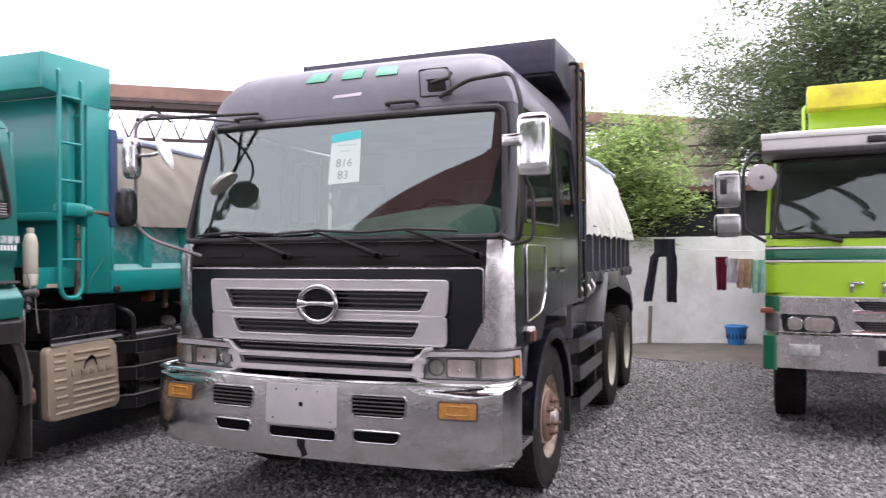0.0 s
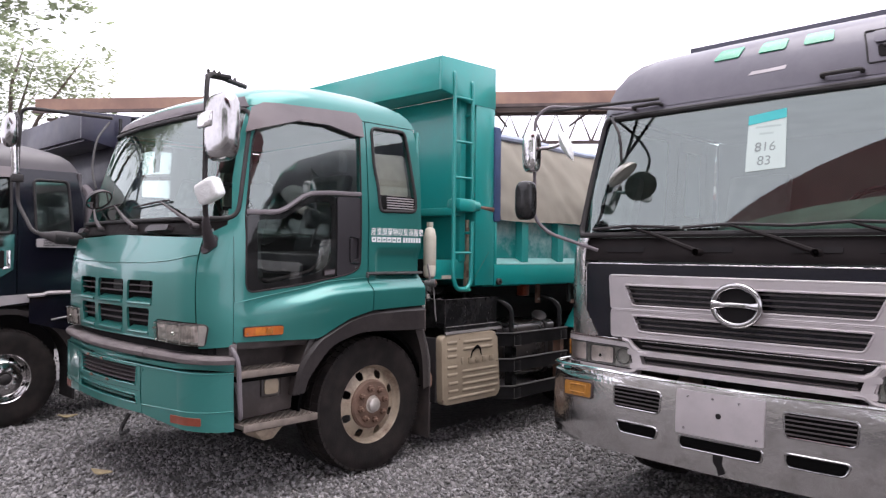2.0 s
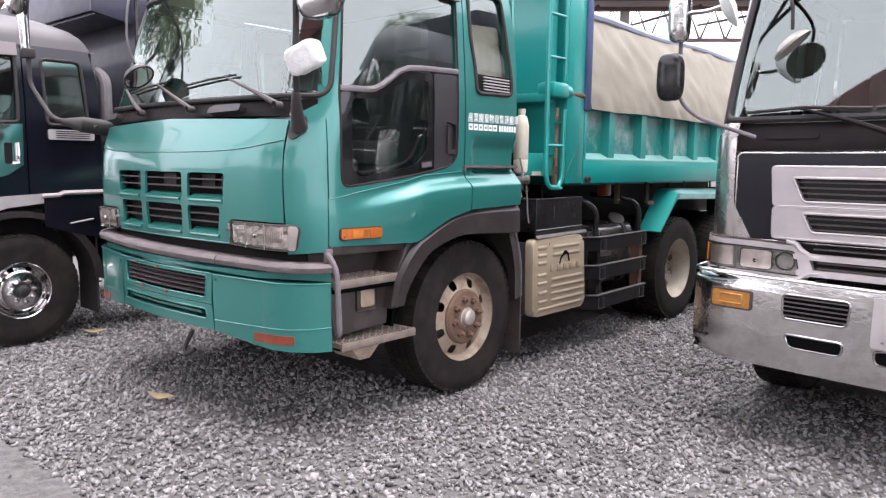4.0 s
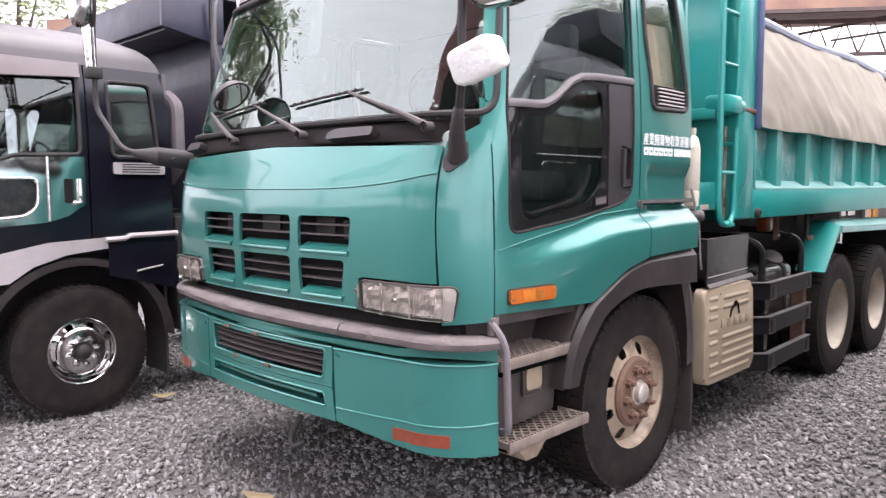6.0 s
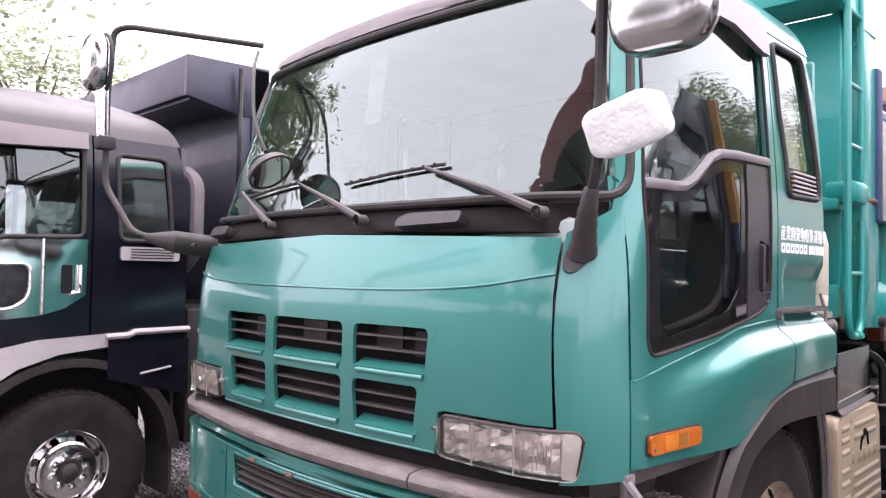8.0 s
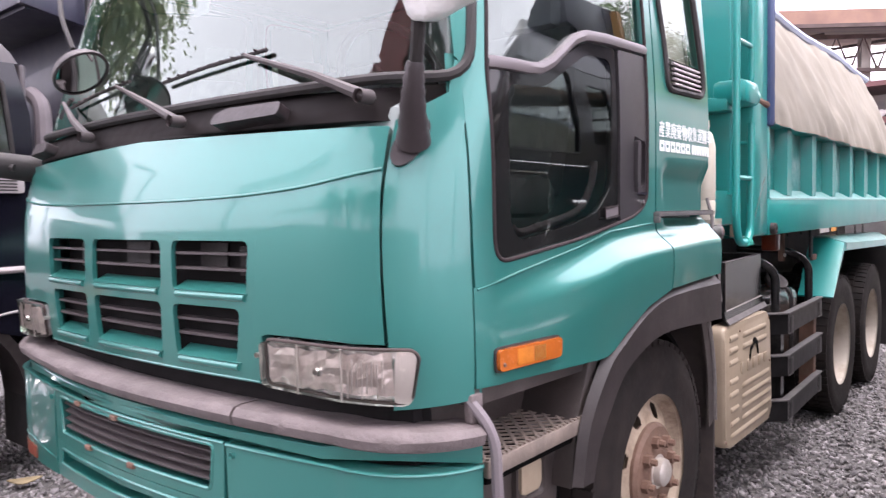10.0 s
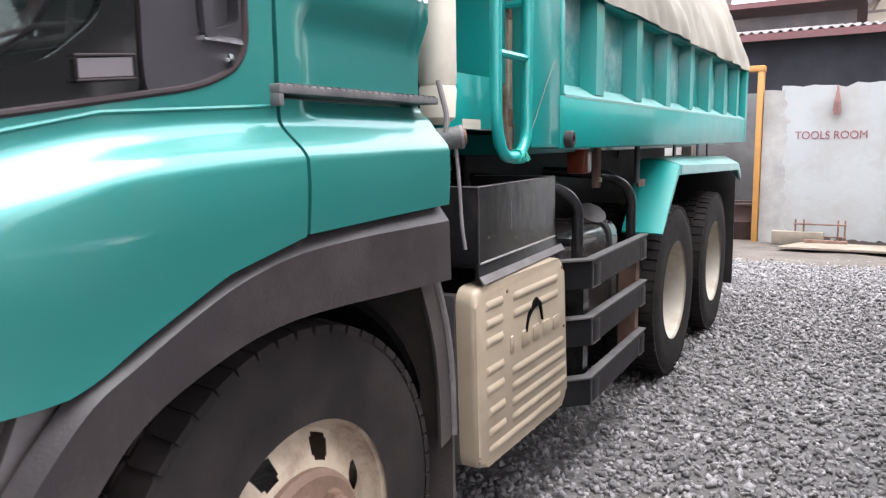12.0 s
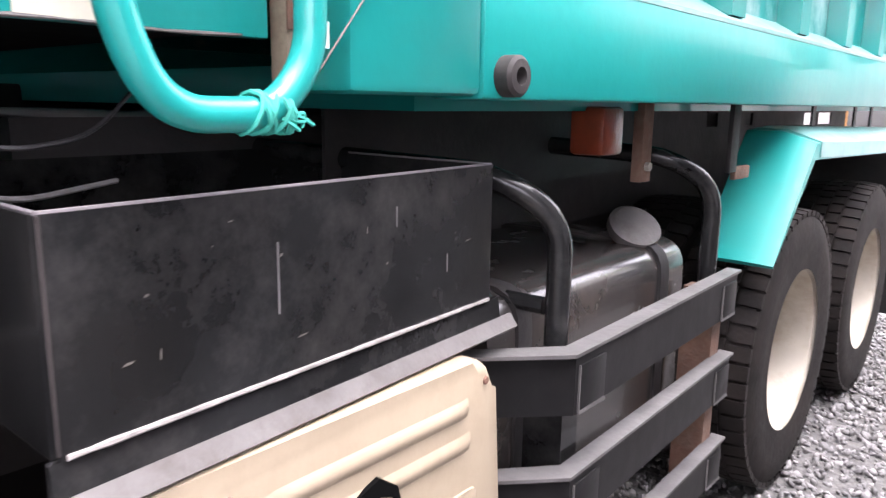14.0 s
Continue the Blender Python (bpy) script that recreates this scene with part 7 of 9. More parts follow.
for g in (-1, 1):
    f = lambda pts: [(g * a, z) for a, z in pts]
    e = lambda y, z: HS(y, z)[0]
    part("corner_panel", hf.panel(f([(0.99, 1.160), (e(0.135, 1.2), 1.160), (e(0.135, 1.8), 1.83), (1.112, 1.83), (1.108, 1.40), (1.100, 1.31), (1.075, 1.245), (1.03, 1.205)]), off=0.006, depth=0.04), CHROME_WARM, hcab, "chrome corner panel")
    lamp = rounded(f([(0.705, 0.972), (e(0.135, 1.0), 0.985), (e(0.135, 1.1), 1.128), (0.735, 1.108)]), 0.025)
    rim = rounded(f([(0.665, 0.932), (e(0.17, 1.0), 0.945), (e(0.17, 1.1), 1.158), (0.70, 1.142)]), 0.045)
    part("lamp_surround", hf.panel(rim, lamp, off=0.030, depth=0.05), SILVER, hcab, "silver frame round the headlight")
    part("surround_groove", hf.strip(f([(0.74, 1.152), (e(0.168, 1.1), 1.168)]), 0.006, 0.024, False), GASKET, hcab)
    hl = part("headlight", hf.panel(lamp, off=0.002, depth=0.03), LAMP_GREY, hcab, "clouded rectangular headlight with an amber end")
    part("lens", hf.panel(lamp, off=0.030, depth=0.02), LENS, hl)
    part("lamp_bead", hf.strip(lamp, 0.004, 0.028), FRAME, hl)
    part("lamp_bowl", lathe([(0.004, 0.052), (-0.006, 0.050), (0.022, 0.036), (0.034, 0.001)], 24, tuple(hf.at(g * 0.792, 1.045, 0.004)), "y"), CHROME_CLEAN, hl)
    part("bowl_ring", tube([hf.at(g * (0.792 + 0.052 * math.cos(t)), 1.045 + 0.050 * math.sin(t), 0.014) for t in [2 * math.pi * k / 24 for k in range(24)]], 0.004, 6, closed=True), CAP, hl)
    part("main_beam", hf.panel(f(rect(0.868, 1.045, 0.993, 1.098, 0.02)), off=0.016, depth=0.014, rings=3), FACET, hl)
    part("beam_bezel", hf.strip(f(rect(0.864, 1.049, 0.989, 1.102, 0.02)), 0.0035, 0.016), CAP, hl)
    part("bulb_cap", lathe([(-0.03, 0.012), (0.0, 0.012), (0.004, 0.001)], 12, tuple(hf.at(g * 0.95, 1.04, 0.02)), "y"), CHROME_CLEAN, hl)
    part("lamp_divider", hf.strip(f([(1.072, 0.978), (1.076, 1.118)]), 0.006, 0.026, False), CAP, hl)
    part("corner_lens", hf.panel(f(rect(1.088, e(0.085, 1.0), 0.996, 1.110, 0.015)), off=0.020, depth=0.018), FACET, hl)
    part("amber_end", hf.panel(f(rect(e(0.090, 1.0), e(0.125, 1.0), 1.005, 1.112, 0.008)), off=0.036, depth=0.02), AMBER_PALE, hl, "amber corner lens")
    # side skin: pillar, door with two windows, quarter panel
    part("pillar", hf.panel(f([(1.20, 1.84), (e(0.30, 1.84), 1.84), (e(0.50, 2.72), 2.725), (1.16, 2.725)]), depth=0.05), BLACK, hcab)
    sd = lambda pts: [(g * HS(y, z)[0], z) for y, z in fine(pts)]
    d_out = [(0.145, 1.15), (0.80, 1.15), (0.95, 1.30), (1.45, 1.32), (1.45, 2.725), (0.52, 2.725), (0.31, 1.92), (0.145, 1.83)]
    d_hole = rounded([(0.38, 1.95), (1.38, 1.95), (1.38, 2.66), (0.58, 2.66)], 0.06)
    d = part("door", hf.panel(sd(d_out), sd(d_hole), depth=0.04), BLACK, hcab)
    part("side_window", hf.panel(sd(d_hole), off=-0.015, depth=0), GLASS, d).visible_shadow = False
    part("window_trim", hf.strip(sd(d_hole), 0.009, 0.001), FRAME, d)
    low = rounded([(0.40, 1.30), (0.78, 1.34), (0.92, 1.48), (0.92, 1.80), (0.38, 1.80)], 0.05)
    part("lower_window", hf.panel(sd(low), off=0.004, depth=0.006), STEEL_BLACK, d)
    part("lower_trim", hf.strip(sd(low), 0.007, 0.006), CHROME, d)
    part("waist_trim", hf.strip([(g * HS(y, 1.86)[0], 1.86) for y in (0.30, 1.44)], 0.007, 0.004, False), CHROME, d)
    part("door_handle", hf.strip([(g * HS(y, 1.62)[0], 1.62) for y in (1.18, 1.38)], 0.02, 0.03, False), CHROME, d)
    q_out = [(1.46, 1.32), (2.14, 1.32), (2.14, 2.72), (1.46, 2.725)]
    q_hole = rounded([(1.62, 2.05), (2.0, 2.05), (1.96, 2.6), (1.62, 2.6)], 0.05)
    q = part("quarter_panel", hf.panel(sd(q_out), sd(q_hole), depth=0.04), BLACK, hcab)
    part("quarter_window", hf.panel(sd(q_hole), off=-0.012, depth=0), DARK_GLASS, q).visible_shadow = False
    marker = part("side_marker", hf.panel(sd(rect(0.40, 0.53, 1.175, 1.245, 0.012)), off=0.022, depth=0.03), FRAME, hcab, "side marker lamp")
    part("marker_lens", hf.panel(sd(rect(0.465, 0.535, 1.17, 1.24, 0.01)), off=0.032, depth=0.03), RED_LENS, marker, "red side lens")
    part("marker_cap", hf.panel(sd(rounded([(0.40, 1.236), (0.53, 1.243), (0.50, 1.268), (0.43, 1.266)], 0.008)), off=0.028, depth=0.03), WHITE_P, marker, "white cap")
    arch = [(1.2 + 0.66 * math.cos(t), 0.53 + 0.66 * math.sin(t)) for t in [math.pi * (0.02 + 0.96 * k / 16) for k in range(17)]]
    arch_in = [(1.2 + 0.58 * math.cos(t), 0.53 + 0.58 * math.sin(t)) for t in [math.pi * (0.02 + 0.96 * k / 16) for k in range(17)]]
    part("wheel_arch", prism(arch + arch_in[::-1], "x", g * 1.0, g * 1.265), BLACK, hcab, "glossy black wheel-arch")
    st = part("step_panel", prism([(0.06, 0.50), (0.55, 0.50), (0.58, 0.85), (0.70, 1.16), (0.08, 1.16)], "x", g * 1.12, g * 1.20, 0.01), BLACK, hcab)
    for z in (0.50, 0.86):
        bm = box(g * 1.04, g * 1.255, 0.10, 0.56, z, z + 0.03, 0.004)
        for k in range(7):
            box(g * 1.05, g * 1.25, 0.13 + k * 0.06, 0.145 + k * 0.06, z + 0.031, z + 0.042, 0, bm)
        part("step_tread", bm, CAP, st)
    part("mud_flap", box(g * 0.9, g * 1.22, 1.93, 1.95, 0.25, 0.9), FRAME, hino)
# bumper
kb = Form(lambda z: -0.26 + 0.10 * max(0, 0.62 - z) + 0.28 * max(0, z - 0.70) ** 2, lambda z: 1.285, 0.15, 0.07)
ks = kb.side(0.18, 0.8)[0]
hb = part("front_bumper", kb.panel([(-ks, 0.50), (-0.9, 0.475), (0.9, 0.475), (ks, 0.50), (ks, 0.980), (0.86, 0.976), (0, 0.966), (-0.86, 0.976), (-ks, 0.980)], depth=0.12, rings=10, extra=96), CHROME, hino, "pitted chrome front bumper")
part("bumper_lip", kb.strip([(-ks, 0.978), (-0.88, 0.974), (0, 0.964), (0.88, 0.974), (ks, 0.978)], 0.011, 0.0, False), CHROME_CLEAN, hb)
part("bumper_top", kb.panel(rect(-ks, ks, 0.93, 0.945), off=-0.12, depth=0.02, rings=1), FRAME, hb)
for a, b, z0, z1 in ((-0.72, -0.38, 0.765, 0.895), (0.33, 0.69, 0.765, 0.895), (-0.70, -0.40, 0.61, 0.68), (-0.26, 0.23, 0.60, 0.67), (0.34, 0.66, 0.61, 0.68)):
    k = 0.02 if z1 < 0.8 and a > 0 else 0.0
    o = rounded([(a + (0.035 if z1 < 0.8 and a < -0.3 else 0.01), z0), (b - 0.01 - k, z0), (b, z1), (a, z1)], 0.03)
    # opening: a black panel laid on the chrome for the shade inside it
    ins = part("bumper_opening", kb.panel(o, off=0.003, depth=0.004, rings=2), SHADE_BLACK, hb)
    part("opening_rim", kb.strip(o, 0.0065, 0.001), CHROME_DULL, ins)
    if z1 > 0.8:
        for k in range(5):
            part("opening_slat", kb.panel(rect(a + 0.01, b - 0.01, z0 + 0.015 + k * 0.024, z0 + 0.023 + k * 0.024), off=0.008, depth=0.006, rings=1, extra=12), SLAT, ins)
pl = part("plate_holder", kb.panel(rect(-0.275, 0.235, 0.685, 0.935, 0.01), off=0.012, depth=0.012, rings=2), SILVER, hb, "bare metal plate holder without a number plate")
part("plate_hole", kb.panel(rounded([(-0.03, 0.80), (0.0, 0.80), (0.0, 0.83), (-0.03, 0.83)], 0.015), off=0.015, depth=0.003, rings=1, extra=12), DARK, pl)
for x, z in ((-0.2, 0.90), (-0.05, 0.905), (0.1, 0.90), (0.2, 0.72), (-0.22, 0.72)):
    part("plate_screw", lathe([(-0.012, 0.006), (0.0, 0.005), (0.001, 0.001)], 8, tuple(kb.at(x, z, 0.006)), "y"), FRAME, pl)
part("paint_smear", kb.panel([(-0.02, 0.478), (0.02, 0.50), (0.0, 0.55), (0.01, 0.60), (-0.05, 0.595), (-0.05, 0.55), (-0.03, 0.52)], off=0.004, depth=0.002, rings=2, extra=24), DARK, hb)
for g in (-1, 1):
    fl = part("fog_lamp", kb.panel([(g * a, z) for a, z in rect(0.895, 1.115, 0.785, 0.875, 0.015)], off=0.012, depth=0.02), AMBER_OLD, hb, "amber fog lamp")
    part("fog_rim", kb.strip([(g * a, z) for a, z in rect(0.89, 1.12, 0.78, 0.88, 0.015)], 0.007, 0.006), GASKET, fl)
    part("fog_inner", kb.strip([(g * a, z) for a, z in rect(0.94, 1.07, 0.805, 0.855, 0.006)], 0.005, 0.012), AMBER_OLD, fl)
# roof fittings
for x in (-0.315, 0.015, 0.325):
    part("marker_lamp", hf.panel(rounded([(x - 0.10, 2.985), (x + 0.09, 2.985), (x + 0.10, 3.06), (x - 0.085, 3.06)], 0.015), off=0.008, depth=0.02), MARK_GREEN, hcab, "green roof marker lamp")
part("roof_hatch", hf.strip(rect(0.60, 0.84, 2.80, 3.00, 0.02), 0.005, 0.003), FRAME, hcab)
part("hatch_recess", hf.panel(rect(0.66, 0.80, 2.83, 2.90, 0.02), off=0.004, depth=0.006), DARK, hcab)
part("hatch_cap", hf.panel(rect(0.65, 0.82, 2.91, 2.98, 0.02), off=0.02, depth=0.03), CHARCOAL, hcab)
part("hatch_lever", tube([hf.at(0.70, 2.87, 0.04), hf.at(0.84, 2.89, 0.05), hf.at(0.86, 2.93, 0.04)], 0.014, 8), FRAME, hcab)
part("scuff_mark", hf.panel([(-0.12, 2.845), (0.12, 2.85), (0.13, 2.875), (0.02, 2.868), (-0.10, 2.868)], off=0.002, depth=0.001, rings=1, extra=24), SILVER, hcab)
# mirror arms
for x, zz in ((-0.85, 2.74), (0.45, 2.76)):
    part("grab_handle", tube(bend([hf.at(x - 0.10, zz, 0.0), hf.at(x - 0.10, zz, 0.04), hf.at(x + 0.12, zz, 0.04), hf.at(x + 0.12, zz, 0.0)], 0.02), 0.013, 8), FRAME, hcab)
am = part("mirror_arm", tube(bend([hf.at(0.75, 2.78, 0.02), hf.at(1.0, 2.84, 0.10), (1.30, -0.02, 2.82), (1.38, -0.12, 2.62), (1.38, -0.12, 1.92), (1.32, -0.02, 1.80), (1.20, 0.08, 1.86)], 0.08), 0.014, 8), FRAME, hino)
part("mirror_head", shell(1.355, 1.545, -0.16, -0.05, 2.19, 2.55, 0.32), CHROME_CLEAN, am, "boxy chrome-backed rear-view mirror")
part("mirror_rim", tube(bend([(1.37, -0.055, 2.21), (1.53, -0.055, 2.21), (1.53, -0.055, 2.53), (1.37, -0.055, 2.53), (1.37, -0.055, 2.22)], 0.04), 0.012, 8), FRAME, am)
part("mirror_clamp", box(1.28, 1.39, -0.19, -0.155, 2.36, 2.43, 0.012), CHROME, am)
part("mirror_loop", tube(bend([(1.38, -0.10, 2.2), (1.44, -0.10, 2.1), (1.44, -0.10, 1.82), (1.30, -0.08, 1.80)], 0.06), 0.011, 8), FRAME, am)
al = part("mirror_arm", tube(bend([hf.at(-1.0, 1.74, 0.02), (-1.28, -0.18, 1.86), (-1.375, -0.22, 1.96), (-1.375, -0.22, 2.66), (-1.30, -0.18, 2.74), hf.at(-0.95, 2.73, 0.03)], 0.08), 0.012, 8), RUBBER_TRIM, hino)
part("mirror_head", shell(-1.43, -1.31, -0.31, -0.21, 2.28, 2.57), CHROME, al)
part("dark_mirror", shell(-1.47, -1.32, -0.34, -0.24, 1.95, 2.22), STEEL_BLACK, al, "dark teal-black lower mirror")
part("mirror_joint", box(-1.40, -1.345, -0.25, -0.19, 2.44, 2.52, 0.01), FRAME, al)
part("side_arm", tube(bend([(-1.375, -0.22, 2.45), (-1.22, -0.24, 2.44), (-1.12, -0.24, 2.46)], 0.04), 0.013, 8), CHROME, al)
c, d = Vector((-1.10, -0.24, 2.45)), Vector((0.80, 0.42, 0.42)).normalized()
part("wrapped_mirror", tube([c - d * 0.035, c - d * 0.02, c, c + d * 0.015, c + d * 0.04], [0.02, 0.085, 0.12, 0.10, 0.02], 24), BAG, al, "round mirror wrapped in clear plastic")
part("stay", tube([(-1.375, -0.22, 2.70), hf.at(-0.75, 2.78, 0.02)], 0.012, 8), FRAME, al)
# reflected gravel is painted as beige on this mirror's back and face
um = part("under_mirror", turned([(-0.05, 0.001), (-0.046, 0.05), (-0.030, 0.09), (-0.008, 0.112), (0.006, 0.114), (0.008, 0.104)], (-0.85, 0.068, 2.255)), MIRROR_BEIGE, al, "round black-backed under mirror before the windscreen")
part("mirror_face", turned([(0.004, 0.106), (0.010, 0.05), (0.011, 0.0001)], (-0.85, 0.068, 2.255)), MIRROR_BEIGE, um, "round mirror face, its reflection painted beige")
part("mirror_stay", tube(bend([(-1.08, 0.30, 2.70), (-0.98, 0.13, 2.66), (-0.86, 0.05, 2.52), (-0.85, 0.05, 2.34)], 0.1, 8), 0.010, 8), FRAME, um)
# interior
part("cab_floor", box(-1.15, 1.15, 0.2, 2.14, 1.12, 1.18), DARK, hcab)
part("dashboard", prism([(0.14, 1.4), (0.14, 1.83), (0.45, 1.88), (0.60, 1.80), (0.62, 1.4)], "x", -1.1, 1.1, 0.03), DASH, hcab)
part("dash_hood", prism(smooth([(-0.35, 1.86), (0.0, 1.955), (0.35, 2.02), (0.75, 2.06), (1.05, 2.05), (1.10, 1.86)]), "y", 0.30, 0.58, 0.02), DASH_GREEN, hcab, "pale green dashboard hood")
part("headlining", box(-1.05, 1.05, 0.45, 2.1, 2.70, 2.73), LINER, hcab)
part("rear_liner", box(-1.15, 1.15, 2.12, 2.15, 1.2, 2.72), LINER, hcab)
for x in (0.58, -0.58):
    seat = part("seat", box(x - 0.25, x + 0.25, 0.95, 1.45, 1.55, 1.72, 0.06), SEAT, hcab)
    part("seat_back", prism([(1.40, 1.65), (1.55, 1.62), (1.72, 2.35), (1.62, 2.37)], "x", x - 0.24, x + 0.24, 0.04), SEAT, seat)
sw = part("steering_wheel", tube([(0.58 + 0.24 * math.cos(t), 0.72 - 0.24 * math.sin(t) * 0.45, 1.98 + 0.24 * math.sin(t) * 0.6) for t in [2 * math.pi * k / 28 for k in range(28)]], 0.016, 8, closed=True), FRAME, hcab)
part("column", tube([(0.58, 0.74, 1.96), (0.58, 0.55, 1.75)], 0.035, 8), FRAME, sw)
# paper notice with lot numbers
# sheet lies before the pane; its colour carries the glass's dimming
sheet = part("paper_notice", hf.panel([(-0.060, 2.225), (0.178, 2.238), (0.150, 2.605), (-0.082, 2.580)], off=-0.008, depth=0.001, rings=2), PAPER_DIM, hcab, "paper notice with numbers on the windscreen")
part("notice_header", hf.panel([(-0.078, 2.520), (0.154, 2.545), (0.150, 2.605), (-0.082, 2.580)], off=-0.006, depth=0.0005, rings=1), PAPER_TEAL, sheet)
for k, (a, b, z) in enumerate(((-0.03, 0.125, 2.495), (0.0, 0.085, 2.452))):
    part("notice_bar", hf.panel(rect(a, b, z, z + 0.012), off=-0.007, depth=0.0005, rings=1, extra=8), NOTICE_FAINT, sheet)
o = hf.at(0.045, 2.348, -0.0065)
tiltx = 90 - math.degrees(math.atan2(hf.front(2.42) - hf.front(2.30), 0.12))
writing("notice_number", "816", 0.085, Matrix.Translation(o) @ pose(0, 0, 0, tiltx, 0, 2), NOTICE_INK, sheet, 0.0004, "CENTER")
o = hf.at(0.048, 2.262, -0.0065)
writing("notice_number", "83", 0.085, Matrix.Translation(o) @ pose(0, 0, 0, tiltx, 0, 2), NOTICE_INK, sheet, 0.0004, "CENTER")

hch = chassis(hino, 6.4)
part("engine_block", box(-0.38, 0.38, 0.5, 2.1, 0.5, 1.2, 0.05), FRAME, hch)
for y in (1.2, 4.35, 5.65):
    part("axle", tube([(-1.0, y, 0.53), (1.0, y, 0.53)], 0.07, 12), FRAME, hch)
for g in (1, -1):
    wheel(hino, g * 1.08, 1.2, True, RIM, HUBCAP, flip=g < 0)
    for y in (4.35, 5.65):
        wheel(hino, g * 1.07, y, False, RIM_PALE, RIM_PALE, flip=g < 0)
        wheel(hino, g * 0.75, y, False, RIM_PALE, RIM_PALE, flip=g < 0)
    top = [(3.75, 1.15), (4.0, 1.55), (4.9, 1.56), (6.0, 1.40), (6.3, 1.15)]
    bm = bmesh.new()
    lines = [[bm.verts.new(p) for p in ((g * 0.6, y, z), (g * 1.18, y, z), (g * 1.215, y, z - 0.10), (g * 1.215, y, z - 0.22), (g * 1.205, y, z - 0.22), (g * 1.205, y, z - 0.11), (g * 0.6, y, z - 0.012))] for y, z in top]
    for A, B in zip(lines, lines[1:]):
        for k in range(7):
            bm.faces.new((A[k], A[(k + 1) % 7], B[(k + 1) % 7], B[k]))
    bm.faces.new(lines[0])
    bm.faces.new(lines[-1])
    part("mudguard", bm, BED_BLACK, hino)
    plate = part("mudguard_plate", prism([(3.62, 1.02), (3.66, 1.00), (4.02, 1.50), (4.75, 1.50), (4.75, 1.525), (4.00, 1.525)], "x", g * 0.72, g * 1.235, 0.004), SLANT, hino, "slanted dusty grey mudguard plate")
    part("plate_lip", box(g * 1.225, g * 1.243, 4.00, 4.75, 1.38, 1.53, 0.004), SLANT, plate)
    part("rear_mud_flap", box(g * 0.65, g * 1.2, 6.3, 6.32, 0.3, 1.2), FRAME, hino)
    for z in (0.92, 0.66, 0.38):
        part("guard_rail", prism([(g * 0.8, 2.35), (g * 1.12, 2.35), (g * 1.21, 2.45), (g * 1.21, 3.65), (g * 1.19, 3.65), (g * 1.19, 2.46), (g * 1.11, 2.37), (g * 0.8, 2.37)], "z", z - 0.08, z + 0.05), STEEL_BLACK, hino)
    part("guard_post", box(g * 1.10, g * 1.18, 3.40, 3.46, 0.3, 1.0), STEEL_BLACK, hino)
part("fuel_tank", prism(rounded([(0.52, 0.5), (1.08, 0.5), (1.08, 1.25), (0.52, 1.25)], 0.09), "y", 2.45, 3.5), STEEL_BLACK, hino)
hbed = part("dump_bed", box(-1.18, 1.18, 2.30, 2.38, 1.5, 3.3, 0.01), BED_BLACK, hino, "dark blue-black steel tipper bed")
for g in (-1, 1):
    part("corner_post", box(g * 1.02, g * 1.18, 2.38, 2.52, 1.5, 3.50, 0.01), BED_BLACK, hbed)
    part("orange_strip", box(g * 1.15, g * 1.245, 2.521, 2.60, 2.2, 3.50, 0.006), ORANGE, hbed, "faded orange edge strip")
    part("side_skin", box(g * 1.10, g * 1.12, 2.60, 6.4, 1.52, 2.0), BED_BLACK, hbed)
    part("top_rail", box(g * 1.08, g * 1.19, 2.60, 6.4, 1.96, 2.03, 0.008), BED_BLACK, hbed)
    part("lower_rail", box(g * 1.05, g * 1.19, 2.60, 6.4, 1.44, 1.55, 0.008), BED_BLACK, hbed)
    for k in range(9):
        y = 2.9 + k * 0.41
        part("side_rib", prism([(g * 1.12, y - 0.05), (g * 1.185, y - 0.03), (g * 1.185, y + 0.03), (g * 1.12, y + 0.05)], "z", 1.55, 1.96), BED_BLACK, hbed)
        part("rib_foot", prism([(g * 1.13, 1.56), (g * 1.20, 1.56), (g * 1.225, 1.50), (g * 1.20, 1.44), (g * 1.13, 1.44)], "y", y - 0.028, y + 0.028), SLANT, hbed)
    part("visor_side", prism([(1.65, 3.22), (1.65, 3.49), (2.52, 3.53), (2.52, 3.2), (2.3, 3.1)], "x", g * 1.15, g * 1.185, 0.004), BED_BLACK, hbed)
part("visor_front", box(-1.15, 1.15, 1.65, 1.69, 3.22, 3.49, 0.006), BED_BLACK, hbed)
part("visor_soffit", box(-1.15, 1.15, 1.69, 2.3, 3.20, 3.23), BED_BLACK, hbed)
part("visor_top", box(-1.15, 1.15, 1.69, 2.5, 3.46, 3.49), BED_BLACK, hbed)
part("bed_floor", box(-1.1, 1.1, 2.38, 6.4, 1.42, 1.5), BED_BLACK, hbed)
part("tailgate", box(-1.1, 1.1, 6.36, 6.42, 1.5, 2.1), BED_BLACK, hbed)
part("subframe", box(-0.55, 0.55, 2.3, 6.3, 1.0, 1.42), FRAME, hbed)
hl2 = part("ladder", tube(bend([(1.16, 2.20, 3.40), (1.26, 2.20, 3.42), (1.26, 2.20, 1.35)], 0.06), 0.018, 8), STEEL_BLACK, hino)
part("ladder_stile", tube(bend([(1.16, 2.46, 3.40), (1.26, 2.46, 3.42), (1.26, 2.46, 1.35)], 0.06), 0.018, 8), STEEL_BLACK, hl2)
for k in range(6):
    part("rung", tube([(1.26, 2.20, 1.5 + k * 0.36), (1.26, 2.46, 1.5 + k * 0.36)], 0.013, 8), STEEL_BLACK, hl2)
